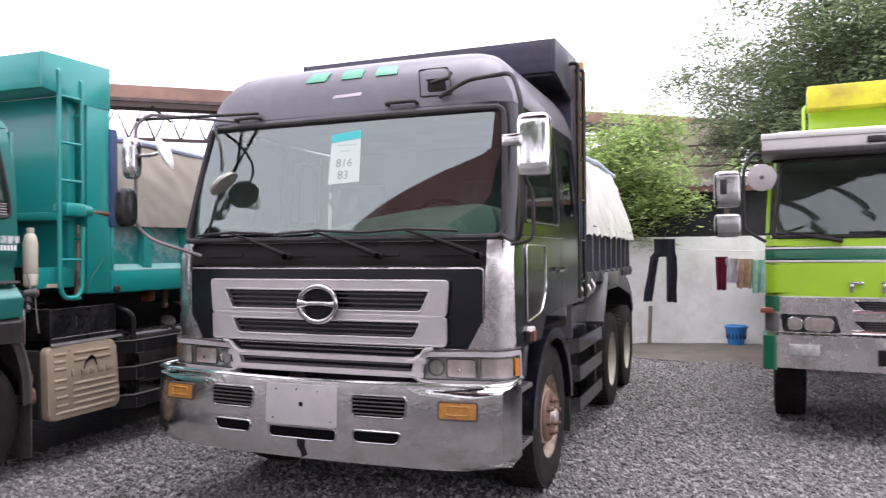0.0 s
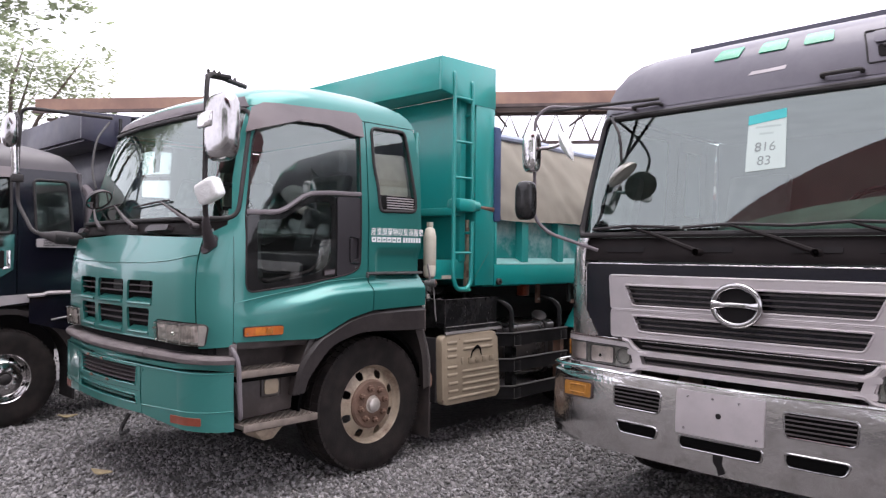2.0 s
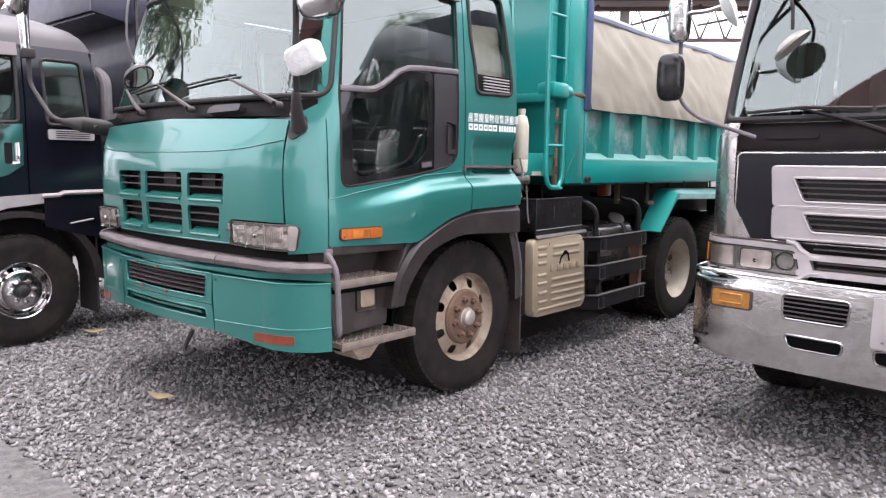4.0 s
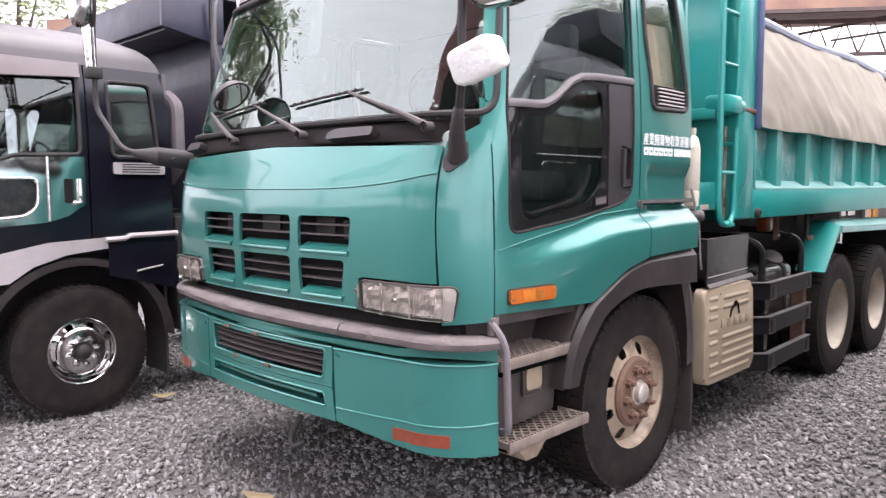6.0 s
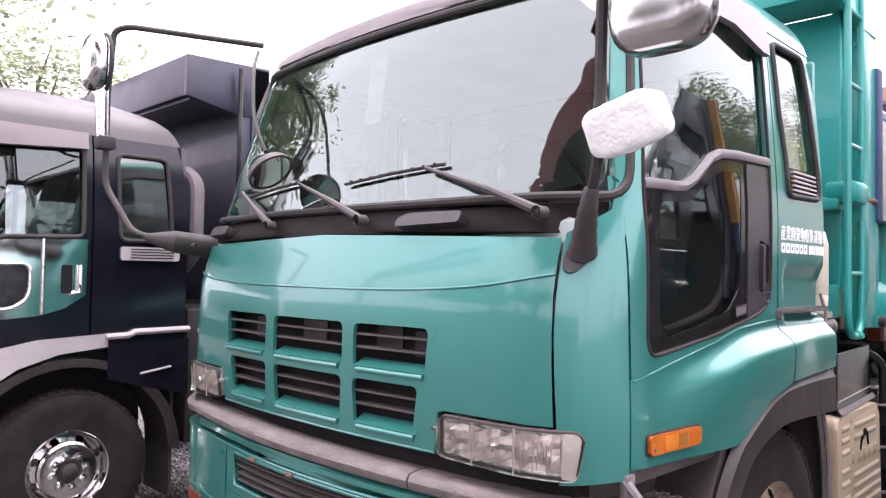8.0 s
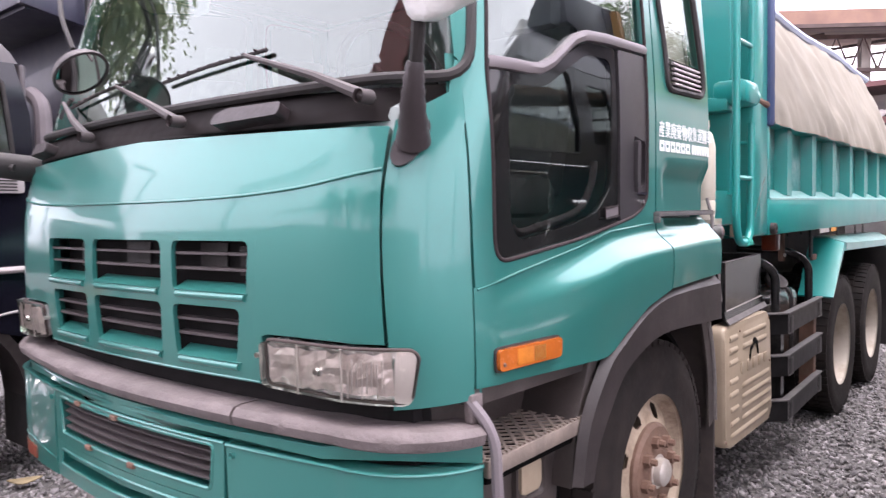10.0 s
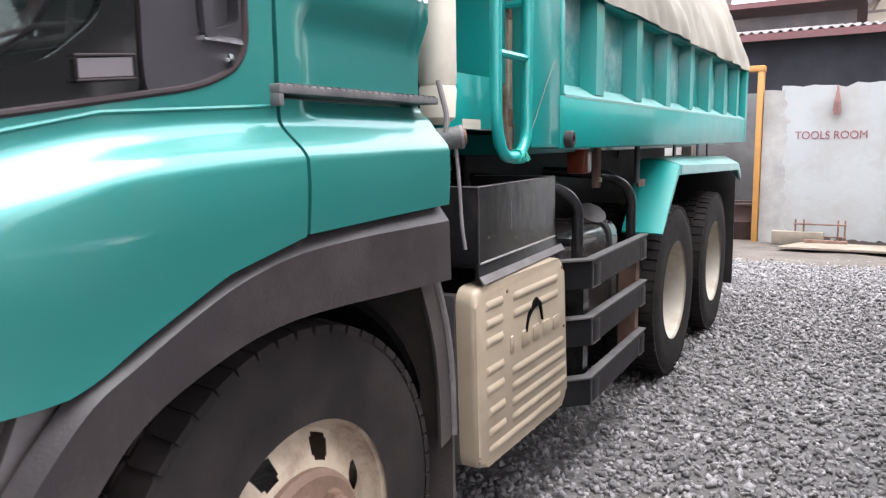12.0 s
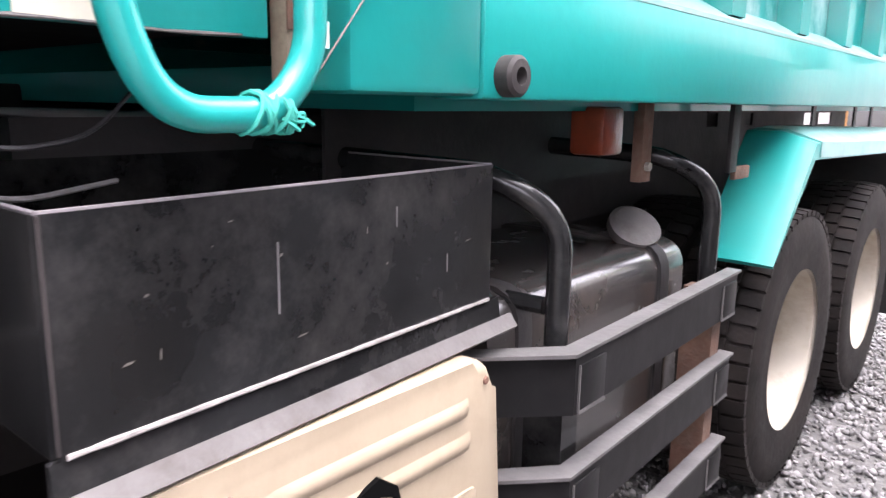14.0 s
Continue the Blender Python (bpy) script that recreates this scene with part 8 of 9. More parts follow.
for y, z in ((2.62, 1.36), (2.95, 1.38), (3.2, 1.40)):
    part("tie_hook", tube(bend([(1.18, y, z + 0.08), (1.22, y, z), (1.18, y, z - 0.06)], 0.03), 0.02, 6), HUBCAP, hino)
canvas("tarpaulin", pose(-2.345, 4.30, 0, 0, 0, -2.0), 1.20, 2.70, 6.60, 1.90, 2.86, 0.06, TARP_GREY, TARP_EDGE, TARP_BLUE, "pale grey canvas tarpaulin with fringed hem over the black tipper", 1.0, 5)


# ---- black tipper beside the teal one ----
dark = thing("dump_truck", pose(-9.735, 0.77, 0), "black tipper truck with chrome door trim and chrome wheels", "truck", "parked trucks")
df = Form(curve([(0.4, 0.05), (1.3, 0.02), (1.8, 0.08), (1.95, 0.14), (2.3, 0.25), (2.55, 0.36), (2.68, 0.50), (2.76, 0.78)]),
          curve([(0.9, 1.235), (1.95, 1.235), (2.3, 1.215), (2.55, 1.17), (2.66, 1.11), (2.76, 0.95)]), 0.34, 0.06)
DS = df.side
bm = bmesh.new()
rows = []
for z, b in ((2.50, 2.06), (2.56, 2.03), (2.61, 1.99), (2.66, 1.92), (2.70, 1.82), (2.74, 1.68), (2.76, 1.5)):
    s1 = DS(b, z)[0]
    rows.append([bm.verts.new(df.at(-s1 + 2 * s1 * k / 40, z)) for k in range(41)])
for A, B in zip(rows, rows[1:]):
    for k in range(40):
        bm.faces.new((A[k], A[k + 1], B[k + 1], B[k]))
    bm.faces.new((A[0], B[0], B[-1], A[-1]))
bm.faces.new(rows[-1])
box(-1.2, 1.2, 2.06, 2.10, 1.0, 2.5, 0.02, bm)
dcab = part("cab", bm, DUSTY_BLACK, dark, "dusty black cab roof")
part("front_panel", df.panel([(-1.3, 0.95), (1.3, 0.95), (1.3, 1.85), (-1.3, 1.85)], depth=0.04), BLACK, dcab)
dws = rounded([(-1.22, 1.9), (1.22, 1.9), (1.15, 2.48), (-1.15, 2.48)], 0.08)
part("windscreen", df.panel(dws, off=-0.012, depth=0), WS_GLASS, dcab).visible_shadow = False
part("dashboard", box(-1.1, 1.1, 0.25, 0.6, 1.5, 1.85, 0.04), DASH, dcab)
part("rear_liner", box(-1.15, 1.15, 2.02, 2.05, 1.2, 2.5), LINER, dcab)
part("cab_floor", box(-1.12, 1.12, 0.25, 2.02, 1.10, 1.16), DARK, dcab)
part("seat", prism([(1.30, 1.6), (1.45, 1.6), (1.62, 2.3), (1.5, 2.32)], "x", 0.3, 0.82, 0.04), SEAT, dcab)
part("headrest", box(0.42, 0.72, 1.48, 1.60, 2.28, 2.44, 0.04), SEAT, dcab)
part("front_bumper", df.panel(rect(-1.5, 1.5, 0.45, 0.92), off=0.03, depth=0.1), BLACK, dark)
for g in (-1, 1):
    sd = lambda pts, c=True: [(g * DS(y, z)[0], z) for y, z in fine(pts, c)]
    part("pillar", df.panel([(g * 1.27, 1.9), (g * DS(0.34, 1.9)[0], 1.9), (g * DS(0.5, 2.5)[0], 2.5), (g * 1.18, 2.5)], depth=0.04), DUSTY_BLACK, dcab)
    d_hole = rounded([(0.42, 1.78), (0.82, 1.78), (1.02, 1.855), (1.44, 1.87), (1.44, 2.43), (0.55, 2.43)], 0.04)
    d = part("door", df.panel(sd([(0.36, 1.10), (1.2, 1.15), (1.49, 1.22), (1.49, 2.50), (0.5, 2.50)]), sd(d_hole), depth=0.05), BLACK, dcab)
    part("side_window", df.panel(sd(d_hole), off=-0.02, depth=0), DIM_GLASS if g > 0 else STEEL_BLACK, d).visible_shadow = False
    part("window_seal", df.strip(sd(d_hole), 0.014, 0.002), FRAME, d)
    garn = [(0.40, 1.34), (1.20, 1.40), (1.34, 1.44), (1.46, 1.52), (1.47, 1.855), (1.02, 1.84), (0.84, 1.77), (0.40, 1.76)]
    gh = rounded([(0.44, 1.39), (1.08, 1.45), (1.15, 1.52), (1.15, 1.70), (0.44, 1.70)], 0.05)
    ga = part("door_garnish", df.panel(sd(garn), sd(gh), off=0.008, depth=0.01, rings=4), CHROME_CLEAN, d, "mirror chrome door garnish")
    part("garnish_trim", df.strip(sd(gh), 0.012, 0.010), CHROME, ga)
    part("lower_window", df.panel(sd(gh), off=0.002, depth=0.003), STEEL_BLACK, ga)
    part("garnish_seam", df.strip(sd([(1.22, 1.41), (1.22, 1.85)], False), 0.012, 0.010, False), CHROME, ga)
    part("handle_recess", df.panel(sd(rect(1.32, 1.38, 1.53, 1.70, 0.015)), off=0.012, depth=0.004), DARK, ga)
    part("door_handle", df.strip(sd([(1.37, 1.53), (1.42, 1.54), (1.42, 1.70)], False), 0.016, 0.02, False), CHROME_CLEAN, ga)
    part("wind_deflector", df.panel(sd([(0.50, 2.34), (1.40, 2.40), (1.46, 2.40), (1.46, 2.50), (0.56, 2.50)]), off=0.03, depth=0.03), DEFLECTOR, d)
    q_hole = rounded([(1.66, 1.86), (2.0, 1.86), (1.96, 2.40), (1.64, 2.40)], 0.05)
    q = part("quarter_panel", df.panel(sd([(1.50, 1.18), (2.10, 1.20), (2.10, 2.2), (2.04, 2.50), (1.50, 2.50)]), sd(q_hole), depth=0.05), BLACK, dcab)
    part("quarter_window", df.panel(sd(q_hole), off=-0.012, depth=0), GLASS, q).visible_shadow = False
    part("window_seal", df.strip(sd(q_hole), 0.013, 0.002), FRAME, q)
    v = part("vent_plate", df.panel(sd(rect(1.66, 2.04, 1.735, 1.82, 0.02)), off=0.02, depth=0.03), SILVER, q, "chrome vent louvre")
    for k in range(4):
        part("vent_slot", df.panel(sd(rect(1.72, 2.0, 1.748 + k * 0.018, 1.755 + k * 0.018)), off=0.0225, depth=0.002, rings=1, extra=12), DARK, v)
    arch = [(0.40, 0.98), (0.95, 1.00), (1.10, 1.10), (1.32, 1.17), (1.60, 1.20), (1.60, 1.28), (1.2, 1.26), (0.9, 1.20), (0.40, 1.12)]
    part("arch_garnish", df.panel(sd(arch), off=0.016, depth=0.02), SILVER, dcab, "satin silver arch garnish")
    part("side_marker", df.panel(sd(rect(0.55, 0.84, 1.07, 1.14, 0.015)), off=0.04, depth=0.03), AMBER, dcab, "amber side indicator lamp")
    part("rear_skirt", df.panel(sd([(1.60, 1.00), (2.12, 0.86), (2.12, 1.225), (1.60, 1.225)]), off=0.02, depth=0.04), BLACK, dcab)
    part("skirt_trim", df.strip(sd([(1.58, 1.262), (1.72, 1.266), (1.76, 1.285), (2.12, 1.29)], False), 0.020, 0.022, False), SILVER, dcab, "satin silver trim line")
    part("skirt_catch", df.strip(sd([(1.80, 1.02), (2.0, 1.05)], False), 0.008, 0.024, False), SILVER, dcab)
    part("side_box", box(g * 0.55, g * 1.14, 2.16, 3.7, 0.50, 1.42, 0.03), FRAME, dark)
    part("side_guard", box(g * 1.15, g * 1.19, 2.5, 4.2, 0.55, 0.66, 0.01), STEEL_BLACK, dark)
    a_o = [(1.4 + 0.68 * math.cos(t), 0.50 + 0.64 * math.sin(t)) for t in [math.pi * k / 18 for k in range(19)]]
    a_i = [(1.4 + 0.60 * math.cos(t), 0.53 + 0.56 * math.sin(t)) for t in [math.pi * k / 18 for k in range(19)]]
    part("wheel_arch", prism(a_o + a_i[::-1], "x", g * 0.9, g * 1.25), PLASTIC, dcab, "matt black wheel-arch")
    part("arch_liner", box(g * 0.5, g * 0.9, 0.85, 1.95, 0.5, 1.2), DARK, dcab)
    part("step_tread", box(g * 1.0, g * 1.26, 0.30, 0.80, 0.60, 0.65, 0.008), RUBBER_TRIM, dcab)
    part("step_panel", box(g * 1.05, g * 1.19, 0.32, 0.80, 0.66, 1.1, 0.02), PLASTIC, dcab)
    part("step_box", box(g * 1.05, g * 1.22, 0.45, 0.82, 0.42, 0.59, 0.02), PLASTIC, dcab)
    part("mud_flap", box(g * 0.85, g * 1.22, 2.02, 2.04, 0.2, 0.95), FRAME, dark)
    wheel(dark, g * 1.10, 1.40, True, CHROME, FRAME, 0.475, flip=g < 0, small=0.86)
    for y in (5.0, 6.25):
        wheel(dark, g * 1.06, y, False, RIM_PALE, RIM_PALE, flip=g < 0)
    part("air_intake", tube(bend([(g * 1.0, 2.2, 1.7), (g * 1.16, 2.2, 1.8), (g * 1.16, 2.2, 2.28), (g * 1.0, 2.2, 2.36)], 0.08), 0.05, 10), RUBBER_TRIM, dark)
chassis(dark, 7.2)
part("door_mirror_arm", tube(bend([(1.22, 0.42, 1.75), (1.35, 0.3, 1.9), (1.35, 0.3, 2.6), (1.15, 0.5, 2.62)], 0.07), 0.016, 8), FRAME, dark)
db = part("dump_bed", box(-1.2, 1.2, 2.5, 2.58, 1.45, 3.0, 0.01), BED_BLACK, dark, "dark navy steel tipper bed")
for g in (-1, 1):
    part("corner_post", box(g * 1.08, g * 1.21, 2.58, 2.72, 1.45, 3.15, 0.01), BED_BLACK, db)
    part("side_skin", box(g * 1.15, g * 1.2, 2.72, 7.3, 1.45, 2.3, 0.01), BED_BLACK, db)
    part("visor_side", prism([(2.08, 2.86), (2.08, 3.14), (2.72, 3.16), (2.72, 2.80), (2.5, 2.78)], "x", g * 1.17, g * 1.21, 0.004), BED_BLACK, db)
    part("ladder_rail", tube([(g * 1.27, 2.45, 1.5), (g * 1.27, 2.45, 3.1)], 0.018, 8), STEEL_BLACK, db)
part("visor_front", box(-1.17, 1.17, 2.08, 2.12, 2.86, 3.14, 0.006), BED_BLACK, db)
part("visor_top", box(-1.17, 1.17, 2.12, 2.7, 3.11, 3.14), BED_BLACK, db)
part("visor_soffit", box(-1.17, 1.17, 2.12, 2.5, 2.84, 2.87), BED_BLACK, db)

# ---- lime green truck ----
lime = thing("dump_truck", pose(1.80, 7.39, 0, 0, 0, -5), "lime green tipper truck with dark green stripe and chrome bumper", "truck", "parked trucks")
lf = Form(curve([(0.4, 0.0), (1.7, 0.0), (1.86, 0.03), (2.66, 0.14), (2.9, 0.2)]), curve([(0.8, 1.24), (1.9, 1.24), (2.66, 1.19), (2.9, 1.15)]), 0.10, 0.05)
LS = lf.side
e = lambda y: LS(y, 1.5)[0]
lcab = part("cab", box(-1.17, 1.17, 0.25, 2.1, 2.66, 2.90, 0.06, box(-1.2, 1.2, 2.05, 2.1, 1.0, 2.7)), WHITE_P, lime)
ex = e(0.3)
for z0, z1, m, off in ((1.79, 1.87, LIME, 0), (1.665, 1.765, GREEN_DK, 0.004), (1.33, 1.64, LIME, 0)):
    part("front_panel", lf.panel(rect(-ex, ex, z0, z1), off=off, depth=0.04, rings=24, extra=360), m, lcab)
for z in (1.765, 1.643):
    part("white_line", lf.panel(rect(-ex, ex, z, z + 0.022), off=0.004, depth=0.03, rings=24, extra=360), WHITE_P, lcab)
lws = rounded([(-1.18, 1.88), (1.18, 1.88), (1.12, 2.60), (-1.12, 2.60)], 0.06)
part("windscreen", lf.panel(lws, off=-0.01, depth=0), GLASS_PLAIN, lcab).visible_shadow = False
part("windscreen_seal", lf.strip(lws, 0.02, 0), FRAME, lcab)
part("pillar_panel", lf.panel(rect(-1.24, 1.24, 2.60, 2.68), off=0.0, depth=0.04), STEEL_BLACK, lcab)
vis = part("sun_visor", prism([(-0.22, 2.62), (-0.24, 2.66), (-0.14, 2.79), (0.4, 2.81), (0.4, 2.62)], "x", -1.26, 1.26, 0.01), MOULDING, lcab, "grey sun visor with a white upper edge")
part("visor_edge", box(-1.265, 1.265, -0.16, 0.2, 2.77, 2.825, 0.01), WHITE_P, vis)
part("visor_emblem", box(-0.42, -0.28, -0.235, -0.20, 2.69, 2.74, 0.005), FRAME, vis)
gr = part("lower_grille", lf.panel(rect(-1.2, 1.2, 0.99, 1.318), off=0.002, depth=0.05, rings=24, extra=360), CHROME_WARM, lcab, "dull chrome lower grille panel")
part("white_line", lf.panel(rect(-1.14, 1.14, 1.318, 1.330), off=0.006, depth=0.03, rings=8, extra=200), WHITE_P, lcab)
for z0, z1 in ((1.215, 1.292), (1.035, 1.112)):
    slot = part("grille_slot", lf.panel(rounded([(-0.44, z0), (0.9, z0), (0.9, z1), (-0.52, z1)], 0.015), off=0.012, depth=0.012), DARK, gr)
    for k in range(3):
        part("slot_slat", lf.panel(rect(-0.44, 0.88, z0 + 0.012 + 0.022 * k, z0 + 0.018 + 0.022 * k), off=0.016, depth=0.008, rings=1, extra=24), SLAT, slot)
    part("slot_bar", lf.strip([(-0.53, z0 - 0.022), (0.9, z0 - 0.022)], 0.020, 0.012, False), CHROME_CLEAN, gr)
part("lamp_panel", lf.panel(rounded([(-1.10, 1.0), (-0.62, 1.0), (-0.66, 1.155), (-1.12, 1.165)], 0.03), off=0.008, depth=0.01), STEEL_BLACK, gr)
for x, r, w in ((-1.0, 0.058, 0.0), (-0.80, 0.062, 0.055)):
    ring = rounded([(x - r - w, 1.078 - r), (x + r + w, 1.078 - r), (x + r + w, 1.078 + r), (x - r - w, 1.078 + r)], r * 0.95)
    hl = part("headlight", lf.panel(ring, off=0.020, depth=0.015, rings=3), FACET, gr, "clear headlight in a dark panel")
    part("lens", lf.panel(ring, off=0.034, depth=0.012, rings=3), LENS, hl)
    part("lamp_ring", lf.strip(ring, 0.007, 0.026), CHROME_CLEAN, hl)
for g in (-1, 1):
    part("corner_block", lf.panel([(g * a, z) for a, z in rect(1.125, e(0.28), 1.19, 1.326)], off=0.008, depth=0.03), GREEN_DK, lcab)
    part("corner_lens", lf.panel([(g * a, z) for a, z in rect(1.135, e(0.2), 1.0, 1.165, 0.015)], off=0.012, depth=0.03), CAP, lcab)
for x in (-0.55, -0.30, -0.05):
    bm = box(x, x + 0.03, -0.02, 0.0, 1.37, 1.47, 0.004)
    part("emblem_bar", box(x, x + 0.11, -0.02, 0.0, 1.445, 1.47, 0.004, bm), CHROME, lcab)
part("marker_lamp", box(-1.29, -1.18, 0.0, 0.12, 1.17, 1.22, 0.01), RED_LENS, lcab)
bump = part("front_bumper", lf.panel(rect(-1.15, 1.15, 0.68, 0.98, 0.02), off=0.14, depth=0.2, rings=16, extra=240), CHROME_WARM, lime, "chrome front bumper with dark green ends")
for g in (-1, 1):
    part("bumper_end", prism(rounded([(g * 1.15, -0.14), (g * 1.27, -0.08), (g * 1.27, 0.4), (g * 1.15, 0.4)], 0.04), "z", 0.66, 0.97), GREEN_DK, bump)
    part("fog_lamp", box(g * 1.05, g * 0.80, -0.15, -0.1, 0.80, 0.90, 0.01), LAMP_GREY, bump)
    part("side_panel", lf.panel([(g * (e(0.0) + y), z) for y, z in ((0.31, 1.0), (2.0, 1.0), (2.0, 1.86), (0.31, 1.86))], depth=0.03), LIME, lcab)
    d_hole = [(g * (e(0) + y), z) for y, z in rect(0.45, 1.3, 1.95, 2.55, 0.05)]
    dd = part("door_upper", lf.panel([(g * (e(0) + y), z) for y, z in ((0.2, 1.87), (2.0, 1.87), (2.0, 2.66), (0.2, 2.66))], d_hole, depth=0.03), LIME, lcab)
    part("side_window", lf.panel(d_hole, off=-0.01, depth=0), GLASS, dd).visible_shadow = False
    wheel(lime, g * 1.03, 1.25, True, RIM_PALE, RIM_PALE, flip=g < 0)
    for y in (4.6, 5.9):
        wheel(lime, g * 1.03, y, False, RIM_PALE, RIM_PALE, flip=g < 0)
part("bumper_inset", box(-0.35, 0.35, -0.15, -0.1, 0.74, 0.88, 0.01), DARK, bump)
part("dashboard", box(-1.1, 1.1, 0.2, 0.55, 1.5, 1.88, 0.04), DASH, lcab)
part("cab_floor", box(-1.15, 1.15, 0.2, 2.0, 1.0, 1.1), DARK, lcab)
part("rear_liner", box(-1.12, 1.12, 2.0, 2.04, 1.2, 2.66), LINER, lcab)
for x in (-0.95, -0.25, 0.45):
    a, b = lf.at(x + 0.35, 1.83, 0.03), lf.at(x - 0.1, 1.92, 0.03)
    w = part("wiper", tube([a, a.lerp(b, 0.5) + Vector((0, -0.02, 0)), b], [0.022, 0.015, 0.008], 8), FRAME, lcab)
    part("wiper_blade", tube([lf.at(x - 0.3, 1.91, 0.02), lf.at(x + 0.2, 1.91, 0.02)], 0.009, 6), FRAME, w)
ma = part("mirror_arm", tube(bend([(-1.2, 0.05, 2.64), (-1.35, -0.1, 2.66), (-1.42, -0.15, 2.5), (-1.42, -0.15, 1.95), (-1.24, 0.0, 1.84)], 0.07), 0.016, 8), FRAME, lime)
part("mirror_head", shell(-1.68, -1.44, -0.21, -0.09, 2.16, 2.50, 0.35), CHROME_DULL, ma, "boxy chrome rear-view mirror")
part("mirror_grip", box(-1.62, -1.56, -0.225, -0.20, 2.28, 2.42, 0.006), FRAME, ma)
part("lower_mirror", shell(-1.68, -1.44, -0.21, -0.09, 1.88, 2.10, 0.35), CHROME_DULL, ma)
part("mirror_bracket", tube([(-1.42, -0.15, 2.36), (-1.56, -0.15, 2.36)], 0.014, 8), FRAME, ma)
part("mirror_bracket", tube([(-1.42, -0.15, 2.02), (-1.56, -0.15, 2.02)], 0.014, 8), FRAME, ma)
part("round_mirror", lathe([(-0.02, 0.02), (-0.01, 0.12), (0.01, 0.125), (0.03, 0.10), (0.05, 0.02)], 24, (-1.26, -0.22, 2.42), "y"), SILVER, ma)
chassis(lime, 6.6)
lb = part("dump_bed", box(-0.78, 1.2, 2.3, 2.4, 1.5, 3.62, 0.01), LIME, lime, "lime and yellow steel tipper bed")
part("yellow_top", box(-0.80, 1.21, 2.0, 2.42, 3.40, 3.66, 0.01), YELLOW, lb, "rust-stained yellow bed visor")
part("side_skin", box(-1.2, -1.14, 2.4, 6.6, 1.5, 2.4, 0.01), LIME, lb)
part("side_skin", box(1.14, 1.2, 2.4, 6.6, 1.5, 2.4, 0.01), LIME, lb)
part("bed_floor", box(-1.14, 1.14, 2.4, 6.6, 1.4, 1.5), LIME, lb)
part("bed_ladder", tube(bend([(-0.84, 2.1, 1.6), (-0.84, 2.1, 3.42), (-0.80, 2.2, 3.46)], 0.05), 0.02, 8), LIME, lb)

# ---- trees ----
def leaf_mat(name, color, island):
    """A leaf that lets some light through."""
    m = mat(name, color, 0.55, 0.0, 0.0, 0.3, 2, island=island)
    N, L = m.node_tree.nodes, m.node_tree.links
    b = N["Principled BSDF"]
    tr = N.new("ShaderNodeBsdfTranslucent")
    L.new(b.inputs["Base Color"].links[0].from_socket, tr.inputs["Color"])
    mx = N.new("ShaderNodeMixShader")
    mx.inputs["Fac"].default_value = 0.6
    L.new(b.outputs[0], mx.inputs[1])
    L.new(tr.outputs[0], mx.inputs[2])
    L.new(mx.outputs[0], N["Material Output"].inputs["Surface"])
    return m


LEAF = leaf_mat("leaf_green", (0.125, 0.165, 0.085), 0.45)
LEAF_BRIGHT = leaf_mat("leaf_bright", (0.29, 0.39, 0.14), 0.35)
LEAF_PALE = leaf_mat("leaf_pale", (0.26, 0.30, 0.19), 0.35)
BARK = mat("bark", (0.12, 0.095, 0.075), 0.9, 0.0, 0.0, 0.3, 8, bump=0.5, bscale=20)


def leaf_mesh(name, clumps, per, leaf, spread, flat, seed, material, parent):
    """Small folded leaves in sprays round each clump's middle."""
    rng = np.random.default_rng(seed)
    C = np.repeat(np.array(clumps, float), per, 0)
    n = len(C)
    d = rng.normal(size=(n, 3)) * np.array([spread, spread, spread * flat])
    P = C + d
    P[:, 2] -= 0.25 * (d[:, 0] ** 2 + d[:, 1] ** 2) / max(spread, 0.01)
    a = rng.uniform(0, 2 * np.pi, n)
    u = np.stack([np.cos(a), np.sin(a), rng.uniform(-0.5, 0.3, n)], 1)
    v = np.stack([-np.sin(a), np.cos(a), rng.uniform(-0.6, 0.6, n)], 1)
    s = leaf * rng.uniform(0.6, 1.3, n)[:, None]
    quad = np.stack([P - u * s, P + v * s * 0.42, P + u * s, P - v * s * 0.42 - np.array([0, 0, 0.1]) * s], 1)
    me = bpy.data.meshes.new(name)
    me.vertices.add(n * 4)
    me.vertices.foreach_set("co", quad.reshape(-1).astype(np.float32))
    me.loops.add(n * 4)
    me.loops.foreach_set("vertex_index", np.arange(n * 4, dtype=np.int32))
    me.polygons.add(n)
    me.polygons.foreach_set("loop_start", np.arange(0, n * 4, 4, dtype=np.int32))
    me.update(calc_edges=True)
    me.materials.append(material)
    ob = new(name, me)
    ob.parent = parent
    return ob


